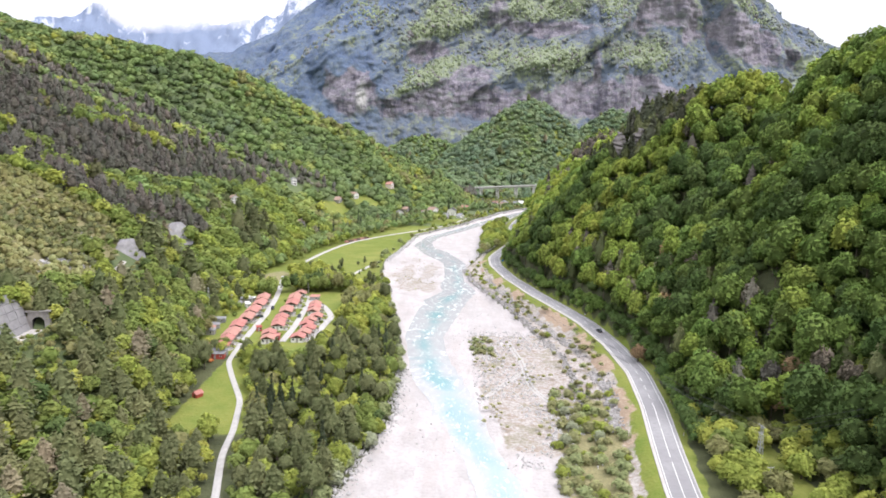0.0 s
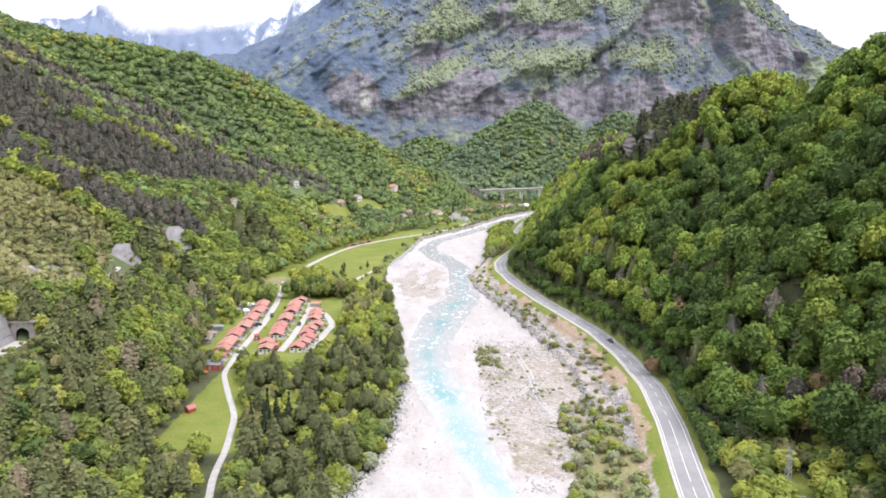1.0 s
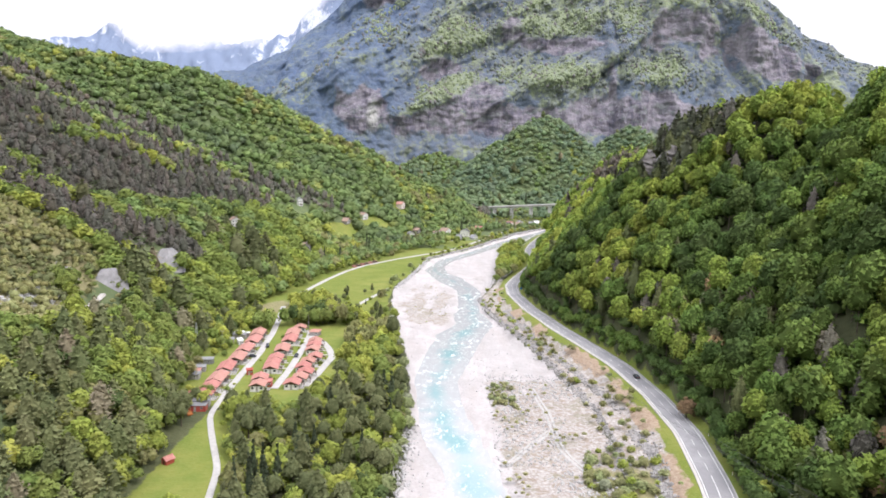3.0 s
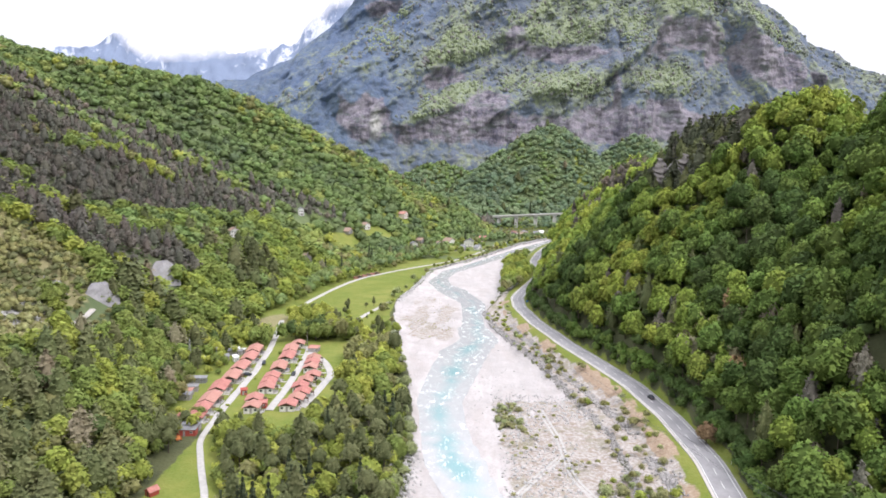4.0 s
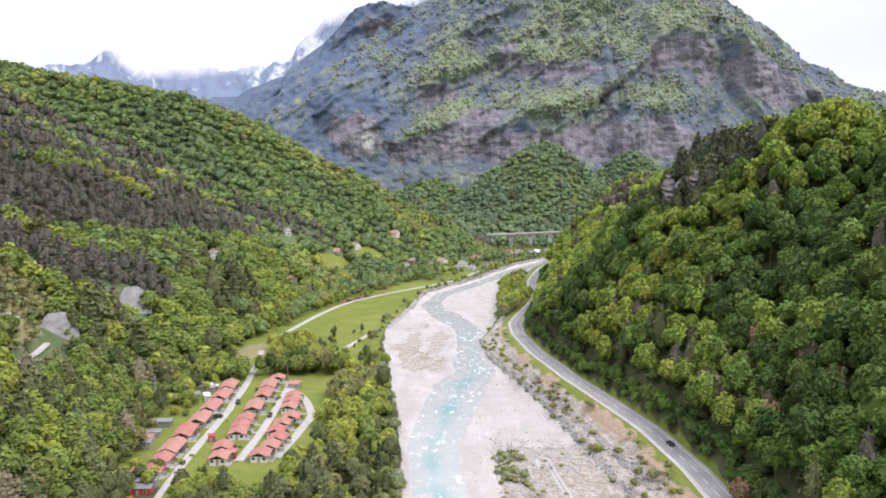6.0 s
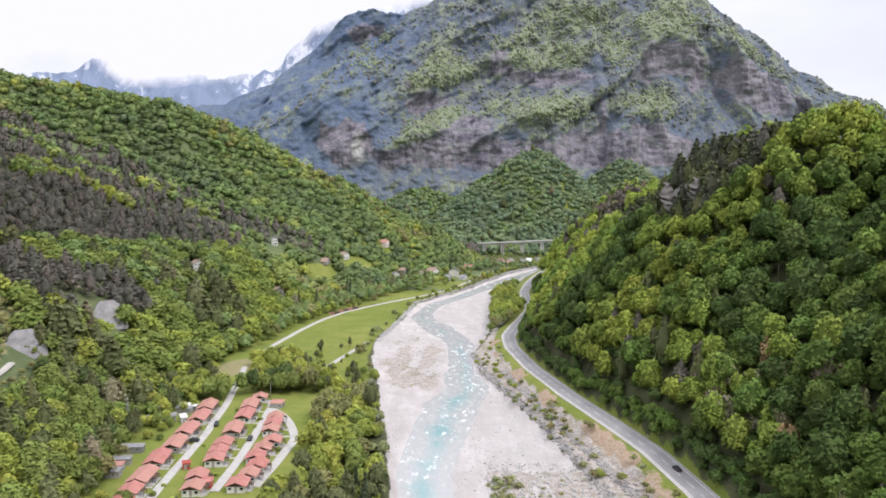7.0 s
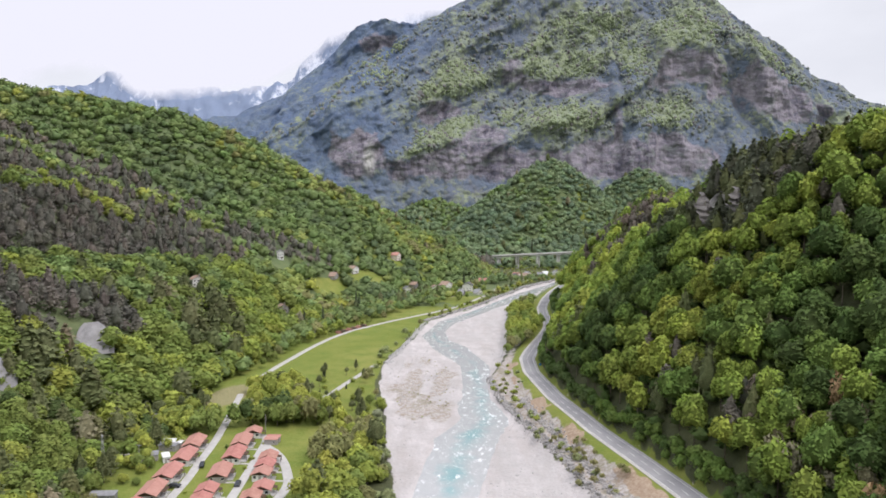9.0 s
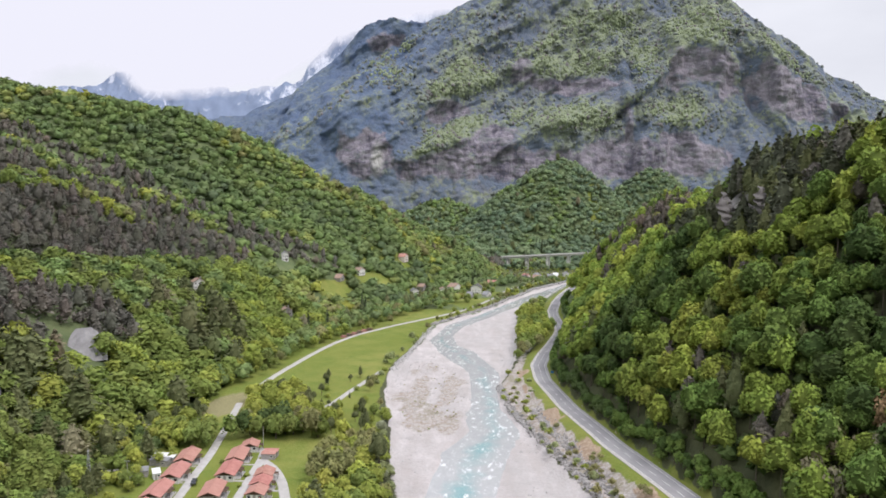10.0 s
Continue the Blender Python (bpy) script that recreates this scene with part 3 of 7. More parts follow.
# ---- roads and tracks ----
def sweep(name, pts, offsets, lifts, material, zf, step=2.0):
    """A strip swept along a line of the plan; offsets to its right."""
    pts = np.asarray(pts, float)
    seg = np.hypot(*np.diff(pts, axis=0).T)
    s = np.concatenate([[0], np.cumsum(seg)])
    u = np.arange(0, s[-1], step)
    # smooth the corners of the line
    x, y = np.interp(u, s, pts[:, 0]), np.interp(u, s, pts[:, 1])
    k = max(3, int(16 / step) | 1)
    ker = np.hanning(k + 2)[1:-1]
    ker /= ker.sum()
    pad = k // 2
    x = np.convolve(np.pad(x, pad, mode="reflect", reflect_type="odd"), ker, "valid")
    y = np.convolve(np.pad(y, pad, mode="reflect", reflect_type="odd"), ker, "valid")
    dx, dy = np.gradient(x), np.gradient(y)
    n = np.hypot(dx, dy)
    nx, ny = dy / n, -dx / n
    z = zf(x, y)
    V = np.stack([np.stack([x + nx * o, y + ny * o, z + h], -1) for o, h in zip(offsets, lifts)], 1)
    return from_arrays(name, V.reshape(-1, 3), grid_faces(len(u), len(offsets))[:, ::-1], material), (x, y, z, nx, ny, u)


road_pts = list(zip(ROAD_X, ROAD_Y))
road, line = sweep("road", road_pts, [-5.3, -5.0, -4.5, 4.2, 4.6, 4.9], [-0.5, 0.02, 0.05, 0.05, 0.02, -0.5], "asphalt", lambda x, y: road_z(y), 3.0)
tagged(road, "grey two-lane asphalt road with white markings along the river", "road", kind="structure")
LX, LY, LZ, LNX, LNY, LU = line
# the road goes on down the valley
south, _ = sweep("road", [(58, -320), (58, 60)], [-5.3, -5.0, -4.5, 4.2, 4.6, 4.9], [-0.5, 0.02, 0.05, 0.05, 0.02, -0.5], "asphalt", lambda x, y: road_z(y), 3.0)
tagged(south, "grey asphalt road going on down the valley", "road", kind="structure")
for o0, o1 in ((-3.75, -3.5), (3.3, 3.55), (-0.22, 0.02)):
    mark, _ = sweep("edge_line" if abs(o0) > 1 else "centre_line", [(58, -320), (58, 60)], [o0, o1], [0.07, 0.07], "paint", lambda x, y: road_z(y), 3.0)
    mark.parent = south


def stripe(name, material, u0, u1, o0, o1, lift, label="", step=3.0):
    u = np.linspace(u0, u1, max(2, int((u1 - u0) / step) + 1))
    f = lambda a: np.interp(u, LU, a)
    V = [np.stack([f(LX) + f(LNX) * o, f(LY) + f(LNY) * o, f(LZ) + lift], -1) for o in (o0, o1)]
    ob = from_arrays(name, np.stack(V, 1).reshape(-1, 3), grid_faces(len(u), 2)[:, ::-1], material)
    ob.parent = road
    if label:
        ob["label"] = label
    return ob


end = LU[-1] - 4
stripe("edge_line", "paint", 2, end, -3.75, -3.5, 0.07)
stripe("edge_line", "paint", 2, end, 3.3, 3.55, 0.07)
stripe("shoulder", "verge", 2, end, -5.0, -4.1, 0.075, "pale gravel shoulder")
stripe("kerb_strip", "concrete", 2, end, 4.3, 4.75, 0.16, "pale concrete kerb")
for u0, u1 in ((2, 134), (137, 158), (160, 180)):
    stripe("centre_line", "paint", u0, u1, -0.22, 0.02, 0.07)
for i in range(66):
    stripe("centre_dash", "paint", 184 + 9 * i, 188.5 + 9 * i, -0.2, 0.0, 0.07, step=2.0)

on_land = lambda x, y: height(x, y)
LANE = [(-50, 120), (-60, 172), (-67, 200), (-69, 219), (-74, 244), (-84, 267), (-92, 287), (-94, 310), (-96, 345), (-97.5, 375), (-101.5, 412), (-107, 448), (-113.5, 484)]


def track(name, pts, w, label):
    ob, _ = sweep(name, pts, [-w - 0.5, -w, 0, w, w + 0.5], [-0.4, 0.22, 0.3, 0.22, -0.4], "gravel", on_land)
    return tagged(ob, label, "track", kind="structure")


track("gravel_lane", LANE[:8], 0.95, "narrow gravel lane winding past the lawn")
track("gravel_lane", LANE[7:], 1.45, "pale gravel lane through the holiday park")
track("gravel_lane", [(-76, 318), (-76, 344), (-78, 385), (-80, 408), (-82, 420)], 1.5, "narrow pale lane between the bungalow rows")
track("gravel_lane", [(-64, 322), (-62, 341), (-60, 368), (-66, 386), (-72, 398), (-80, 408)], 1.6, "pale gravel loop lane around the bungalows")
track("farm_track", [(-113, 519), (-111.5, 540), (-108.5, 563), (-103.8, 597), (-97, 636), (-84, 676), (-66, 708), (-46, 743), (-8, 804), (8, 844), (31, 914), (50, 997), (84, 1060)], 1.6, "whitish farm track along the meadow")
track("footpath", [(-85, 455), (-69, 481), (-59, 526), (-52, 556)], 1.3, "worn pale footpath crossing the meadow")


# ---- mountain, far range and clouds ----
def ico(sub):
    bm = bmesh.new()
    bmesh.ops.create_icosphere(bm, subdivisions=sub, radius=1)
    V = np.array([v.co[:] for v in bm.verts])
    F = np.array([[v.index for v in f.verts] for f in bm.faces])
    bm.free()
    return V, F


ICO1, ICO2, ICO3 = ico(1), ico(2), ico(3)


def leaf_cards(P, N, size, rng, tilt=0.6):
    """Small leaf sprays at P that face roughly along N."""
    n = len(P)
    N = N + tilt * rng.normal(size=(n, 3))
    N /= np.linalg.norm(N, axis=1)[:, None]
    A = np.cross(N, rng.normal(size=(n, 3)))
    A /= np.linalg.norm(A, axis=1)[:, None]
    B = np.cross(N, A)
    s = (size * rng.uniform(0.65, 1.35, n))[:, None]
    sag = N * s * rng.uniform(-0.5, 0.1, n)[:, None]
    V = np.stack([P - A * s - B * s * 0.6, P + A * s - B * s * 0.6 * rng.uniform(0.3, 1, (n, 1)), P + B * s * 1.1 + sag], 1).reshape(-1, 3)
    return V, np.arange(3 * n).reshape(-1, 3)


def sprays(P, size, rng):
    """Level leaf sprays at P that reach outwards and droop a little."""
    n = len(P)
    out = np.stack([P[:, 0], P[:, 1], 0 * P[:, 0]], 1) + 0.35 * rng.normal(size=(n, 3)) * [1, 1, 0]
    out /= np.maximum(np.linalg.norm(out, axis=1), 1e-6)[:, None]
    side = np.stack([-out[:, 1], out[:, 0], 0.45 * rng.normal(size=n)], 1)
    s = (size * rng.uniform(0.7, 1.4, n))[:, None]
    tip = P + out * s * 1.1 - [0, 0, 1] * s * rng.uniform(0.0, 0.7, (n, 1))
    V = np.stack([P - out * s * 0.7 + side * s * 0.8, P - out * s * 0.7 - side * s * 0.8, tip], 1).reshape(-1, 3)
    return V, np.arange(3 * n).reshape(-1, 3)


# wooded shelves and bare crags of the mountain: x, z, half width, half height, tilt
BENCHES = ((278, 469, 128, 45, 0), (-2, 421, 114, 42, 30), (275, 312, 157, 39, 0), (567, 340, 135, 51, 0), (657, 574, 99, 71, -10), (-52, 257, 114, 31, 25),
           (865, 506, 128, 37, -32), (-221, 426, 64, 42, 0), (400, 604, 128, 57, 0), (-350, 352, 242, 19, 28), (192, 546, 85, 35, 30), (478, 487, 57, 85, 0), (-430, 285, 170, 17, 30), (-240, 520, 120, 20, 34), (-330, 430, 110, 15, 32))
CRAGS = ((281, 196, 540, 66, 3), (-256, 205, 74, 68, 0), (-41, 327, 78, 37, 20), (294, 409, 164, 34, 0), (657, 488, 85, 88, 0), (864, 379, 157, 78, -15),
         (695, 399, 28, 128, 0), (422, 283, 17, 99, 0), (38, 238, 99, 42, 15), (509, 204, 185, 57, 0), (133, 453, 57, 42, 30), (-260, 560, 60, 40, 20))


MOUNTAIN_WOOD = []


def build_mountain():
    nu, nv = 480, 210
    sx = np.concatenate([np.linspace(-1500, -960, 20), np.linspace(-950, 1450, nu - 40), np.linspace(1470, 2300, 20)])
    crest = np.interp(sx, [-1500, -717, -575, -399, -330, -226, -140, 31, 150, 420, 640, 741, 811, 966, 1054, 1139, 1230, 1500, 2300],
                      [230, 340, 400, 556, 622, 640, 628, 700, 745, 800, 768, 716, 650, 556, 480, 442, 392, 262, 150])
    crest = crest + 14 * fbm(sx, 0 * sx, 90, 4, 0.6, seed=19)
    X, V = np.meshgrid(sx, np.linspace(0, 1, nv), indexing="ij")
    Z = -40 + (crest[:, None] + 40) * V
    n1, n2 = fbm(X, Z, 90, 5, 0.6, seed=21), fbm(X, Z * 0.7, 190, 4, 0.55, seed=22)

    def patches(spots, ragged):
        out = np.zeros_like(X)
        for cx, cz, a, b, turn in spots:
            c, s_ = math.cos(radians(turn)), math.sin(radians(turn))
            dx, dz = X - cx + 30 * n2, Z - cz + 22 * n1
            r = np.hypot((dx * c + dz * s_) / a, (dz * c - dx * s_) / b)
            out = np.maximum(out, smooth(1.5, 0.3, r + ragged * n1))
        return out
    bench = patches(BENCHES, 0.8)
    cliff = patches(CRAGS, 0.7) * (1 - 0.6 * bench)
    cliff = np.maximum(cliff, 0.75 * smooth(0.12, 0.4, n2 - 0.35 * n1) * smooth(260, 330, Z) * smooth(-420, -200, X) * (1 - bench))
    cliff = np.clip(cliff * smooth(112, 135, Z + 25 * n1 - 0.03 * X), 0, 1)
    step = np.clip(0.95 - 0.85 * cliff + 0.5 * bench, 0.12, 2) * np.gradient(Z, axis=1)
    run = np.cumsum(step, axis=1)
    run = run / run[:, -1:] * (430 + 40 * fbm(sx, 5 + 0 * sx, 200, 3, seed=25))[:, None]
    warp = 60 * fbm(X, Z, 210, 3, seed=34)
    steep_ = smooth(380, 720, X)

    def folds(size, along, octaves, seed):
        slant = np.abs(fbm(X - 1.05 * Z + warp, Z * along, size, octaves, 0.5, seed=seed))
        plumb = np.abs(fbm(X + 0.2 * Z + 0.6 * warp, Z * along * 0.7, size, octaves, 0.5, seed=seed + 1))
        return slant * (1 - steep_) + plumb * steep_
    fold, rill = folds(250, 0.5, 2, 80), folds(84, 0.5, 3, 84)
    spur = (110 * fold + 50 * rill) * smooth(90, 330, Z)
    behind = np.interp(X, [-900, -700, -609, -292, -174, -56, 60], [240, 270, 292, 384, 442, 565, 760])
    spur = spur + 170 * smooth(0, 150, Z - behind + 25 * n1) * smooth(20, -420, X)
    Y = 1830 + 40 * np.sin(X / 240) + run + spur - 45 - 24 * bench + 34 * fbm(X, Z * 0.35, 75, 5, 0.6, seed=24) + 10 * fbm(X, Z, 26, 3, 0.6, seed=26)
    knob = 1 - np.abs(fbm(X, Z, 17, 2, 0.5, seed=29)) * 2
    Y = Y - (1 - cliff) * (5 * knob + 14 * fbm(X, Z, 58, 3, seed=18)) - cliff * (7 * fbm(X, Z * 0.3, 16, 3, seed=17) + 5 * fbm(X * 0.25, Z, 9, 3, seed=28))
    Zr = Z + 10 * fbm(X, Y, 60, 4, 0.6, seed=27) * smooth(0, 0.1, V) + (1 - cliff) * 3 * knob * V
    Zr = 100 + (Zr - 100) * (1 + ((Y[:, -1:] - 151) / 2149 - 1) * V)
    back = np.stack([X[:, -1:], Y[:, -1:] + 400, Z[:, -1:] * 0 - 60], -1)
    P = np.concatenate([np.stack([X, Y, Zr], -1), back], 1)
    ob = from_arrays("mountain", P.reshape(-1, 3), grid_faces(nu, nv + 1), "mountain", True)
    pad = lambda a: np.concatenate([a, a[:, -1:]], 1)
    float_attr(ob, "scar", smooth(1.0, 0.3, np.hypot((P[..., 0] + 228) / 22, (P[..., 2] - 190) / 60)))
    float_attr(ob, "cliff", pad(cliff))
    float_attr(ob, "green", pad(np.clip(0.5 * bench + 0.46 + 0.6 * fbm(X, Z, 150, 4, 0.6, seed=16) - 0.25 * smooth(0, -300, X) + 0.2 * smooth(0.22, 0.0, fold) - 0.4 * smooth(0.1, 0.4, rill), 0, 1)))
    # the "spruce" weight lays painted blue haze on the left and receding flanks
    float_attr(ob, "spruce", pad(np.maximum(smooth(0, -330, X + 120 * n2 - 0.35 * (Z - 300)) * 0.7, 0.8 * smooth(20, 90, Z - behind) * smooth(-120, -330, X))))
    # where its woods stand
    rng = np.random.RandomState(36)
    wood = (1 - smooth(0.25, 0.6, cliff)) * (0.35 + 0.65 * np.clip(bench + 0.3, 0, 1)) * smooth(20, 60, Z) * (np.abs(X - 150) < 1150) * (0.4 + 0.6 * smooth(-380, -120, X))
    pick = np.flatnonzero(rng.rand(wood.size) < 0.36 * (wood * (0.45 + 0.55 * smooth(-0.1, 0.35, bench))).ravel())
    MOUNTAIN_WOOD.append((np.stack([X, Y, Zr], -1).reshape(-1, 3)[pick], bench.ravel()[pick], X.ravel()[pick]))
    return tagged(ob, "steep limestone mountain tinted hazy blue-grey with wooded ledges and cliffs", "mountain", kind="structure")


build_mountain()


def build_range():
    nu, nv = 260, 60
    sx = np.linspace(-3600, 900, nu)
    c = np.interp(sx, [-3600, -2722, -2383, -2047, -1880, -1720, -1383, -1058, -860, -665, -405, 0, 900], [700, 790, 840, 960, 860, 790, 800, 860, 1080, 1290, 1400, 1400, 900])
    c = c + 90 * fbm(sx, 0 * sx, 260, 5, 0.6, seed=30)
    X, V = np.meshgrid(sx, np.linspace(0, 1, nv), indexing="ij")
    Z = c[:, None] * V - 50
    Y = 4050 + 420 * V + 160 * fbm(X, Z * 0.5, 330, 5, 0.6, seed=31)
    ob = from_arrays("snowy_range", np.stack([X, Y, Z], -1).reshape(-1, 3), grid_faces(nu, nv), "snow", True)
    return tagged(ob, "distant rock peaks painted hazy blue and streaked with snow", "mountain range", kind="structure")


build_range()


def build_cloud():
    nu, nv = 60, 24
    X, V = np.meshgrid(np.linspace(-3900, 300, nu), np.linspace(0, 1, nv), indexing="ij")
    low = np.interp(X, [-3900, -2722, -2383, -2150, -2047, -1880, -1720, -1383, -1058, -860, -665, -405, 300],
                    [700, 720, 770, 840, 860, 800, 704, 720, 760, 880, 1010, 1060, 1200])
    Z = low - 190 + 1500 * V
    Y = 3900 + 0 * X + 60 * fbm(X, Z, 500, 3, seed=33)
    ob = from_arrays("cloud", np.stack([X, Y, Z], -1).reshape(-1, 3), grid_faces(nu, nv), "cloud", True)
    float_attr(ob, "thick", smooth(0, 0.2, V) * 1.7)
    ob.visible_shadow = False
    return tagged(ob, "white cloud bank wrapped round the far peaks", "cloud", kind="structure")


build_cloud()


# ---- trees ----


def vertex_normals(V, F):
    n = np.cross(V[F[:, 1]] - V[F[:, 0]], V[F[:, 2]] - V[F[:, 0]])
    out = np.zeros_like(V)
    for k in range(3):
        np.add.at(out, F[:, k], n)
    return out / np.maximum(np.linalg.norm(out, axis=1), 1e-9)[:, None]


def lobed(cv, C, lr, least):
    """A star-shaped skin round a bunch of balls."""
    u = cv / np.linalg.norm(cv, axis=1)[:, None]
    b = u @ C.T
    disc = lr[None] ** 2 - (C ** 2).sum(1)[None] + b ** 2
    r = np.where(disc > 0, b + np.sqrt(np.maximum(disc, 0)), 0).max(1)
    return u * np.maximum(r, least)[:, None]


def finish(V, F, N, W, cf):
    N = np.concatenate([N, vertex_normals(W, cf)])
    N /= np.linalg.norm(N, axis=1)[:, None]
    F = np.concatenate([F, cf + len(V)])
    return np.concatenate([V, W]), F, len(W), N


def broadleaf(seed, cards, size, core):
    """A domed crown of about unit radius: rounded boughs clad in leaf sprays. The base is at z = 0."""
    rng = np.random.RandomState(seed)
    lobes = 24
    k = np.arange(lobes) + 0.5
    up = np.clip(1 - 1.32 * k / lobes + rng.uniform(-0.07, 0.07, lobes), -0.35, 0.97)
    turn = k * 2.39996 + rng.uniform(-0.35, 0.35, lobes)
    L = np.stack([np.sqrt(1 - up ** 2) * np.cos(turn), np.sqrt(1 - up ** 2) * np.sin(turn), up], 1)
    C = L * rng.uniform(0.5, 0.66, lobes)[:, None] * [1, 1, 0.95]
    lr = rng.uniform(0.28, 0.4, lobes)
    cv, cf = core
    W = lobed(cv, C, lr, 0.42) * (0.86 if cards > 100 else 0.93)
    W *= 1 + 0.05 * np.clip(rng.normal(size=(len(W), 1)), -1.5, 1.5)
    which = rng.choice(lobes, cards, p=lr ** 2 / (lr ** 2).sum())
    D = rng.normal(size=(cards, 3)) * 0.62 + L[which] + [0, 0, 0.2]
    D /= np.linalg.norm(D, axis=1)[:, None]
    P = C[which] + D * (lr[which] * rng.uniform(0.86, 1.14, cards))[:, None]
    flat_ = cards * 2 // 3
    V1, F1 = sprays(P[:flat_], size, rng)
    V2, F2 = leaf_cards(P[flat_:], D[flat_:], size * 0.85, rng)
    V, F = np.concatenate([V1, V2]), np.concatenate([F1, F2 + len(V1)])
    N = np.repeat(0.62 * D + 0.3 * P + [0, 0, 0.3], 3, 0)
    V, F, n, N = finish(V, F, N + 0.12 * rng.normal(size=N.shape), W, cf)
    V[:, 2] += 0.8
    return V, F, n, N


def conifer(seed, cards, size, core, slim, flat):
    """A pine or spruce crown: feathery boughs round a tapering, lumpy inside."""
    rng = np.random.RandomState(seed)
    tier = np.clip(np.round(rng.rand(cards) ** 0.85 * 7) / 7 + 0.025 * rng.normal(size=cards), 0, 1.03)
    ang = rng.uniform(0, 2 * np.pi, cards)

    def outline(t, a):
        prof = (1 - t * (1 - flat)) * (0.6 + 0.4 * np.sin(np.pi * np.clip(t * 0.8 + 0.25, 0, 1))) * np.sqrt(np.clip(1.04 - t ** 4, 0, 1))
        return prof * slim * (1 + 0.2 * np.sin(a * 3 + seed + t * 5) + 0.14 * np.sin(a * 5 + 2 * seed - t * 9) + 0.1 * np.sin(t * 38))
    r = outline(tier, ang) * rng.uniform(0.55, 1.15, cards)
    P = np.stack([r * np.cos(ang), r * np.sin(ang), 0.2 + tier * 2.3 - 0.1 * r], 1)
    D = np.stack([np.cos(ang) * 0.75, np.sin(ang) * 0.75, 0.55 + 0.4 * tier], 1)
    V, F = sprays(P, size * 1.1, rng)
    cv, cf = core
    h, a = (cv[:, 2] + 1) / 2, np.arctan2(cv[:, 1], cv[:, 0])
    q = outline(h, a) * np.sqrt(np.clip(1 - (2 * np.clip(h, 0, 0.5) - 1) ** 4, 0.02, 1)) * 0.7
    W = np.stack([q * np.cos(a), q * np.sin(a), 0.2 + 2.25 * h], 1)
    N = np.repeat(D, 3, 0)
    return finish(V, F, N + 0.25 * rng.normal(size=N.shape), W, cf)


LOD = [(340, 0.125, ICO2), (170, 0.155, ICO1), (56, 0.22, ICO1), (420, 0.1, ICO3)]
PROTO = {}
for level, (cards, size, core) in enumerate(LOD):
    PROTO["broad", level] = [broadleaf(10 * level + i, cards, size, core) for i in range(6)]
    PROTO["pine", level] = [conifer(100 + 10 * level + i, int(cards * 0.9), size * 0.95, core, 1.0, 0.8) for i in range(4)]
    PROTO["pine", level] += [conifer(140 + 10 * level + i, int(cards * 0.9), size, core, 1.05, 0.55) for i in range(2)]
    PROTO["spruce", level] = [conifer(200 + 10 * level + i, int(cards * 0.8), size * 0.85, core, 0.85, 0.05) for i in range(3)]

TINTS = {  # leaf colours
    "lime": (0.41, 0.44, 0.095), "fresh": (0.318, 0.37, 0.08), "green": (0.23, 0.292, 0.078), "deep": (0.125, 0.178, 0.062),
    "olive": (0.285, 0.285, 0.12), "russet": (0.38, 0.26, 0.15), "pine": (0.158, 0.178, 0.08), "grey_pine": (0.188, 0.204, 0.095),
    "spruce": (0.085, 0.108, 0.06), "willow": (0.34, 0.385, 0.18), "brown": (0.265, 0.238, 0.15), "silver": (0.38, 0.41, 0.27),
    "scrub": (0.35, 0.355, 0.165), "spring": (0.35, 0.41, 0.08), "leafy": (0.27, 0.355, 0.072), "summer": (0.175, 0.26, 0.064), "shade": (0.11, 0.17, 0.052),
    # far trees: extra blue in these tints stands in for distance haze
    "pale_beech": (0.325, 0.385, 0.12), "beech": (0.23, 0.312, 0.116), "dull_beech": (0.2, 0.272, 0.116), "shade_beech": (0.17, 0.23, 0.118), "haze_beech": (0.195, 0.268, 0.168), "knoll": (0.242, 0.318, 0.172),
    "dusk_pine": (0.168, 0.166, 0.136), "bare": (0.192, 0.176, 0.148), "twig": (0.22, 0.186, 0.145), "khaki": (0.42, 0.405, 0.20), "black_pine": (0.11, 0.122, 0.08),
}


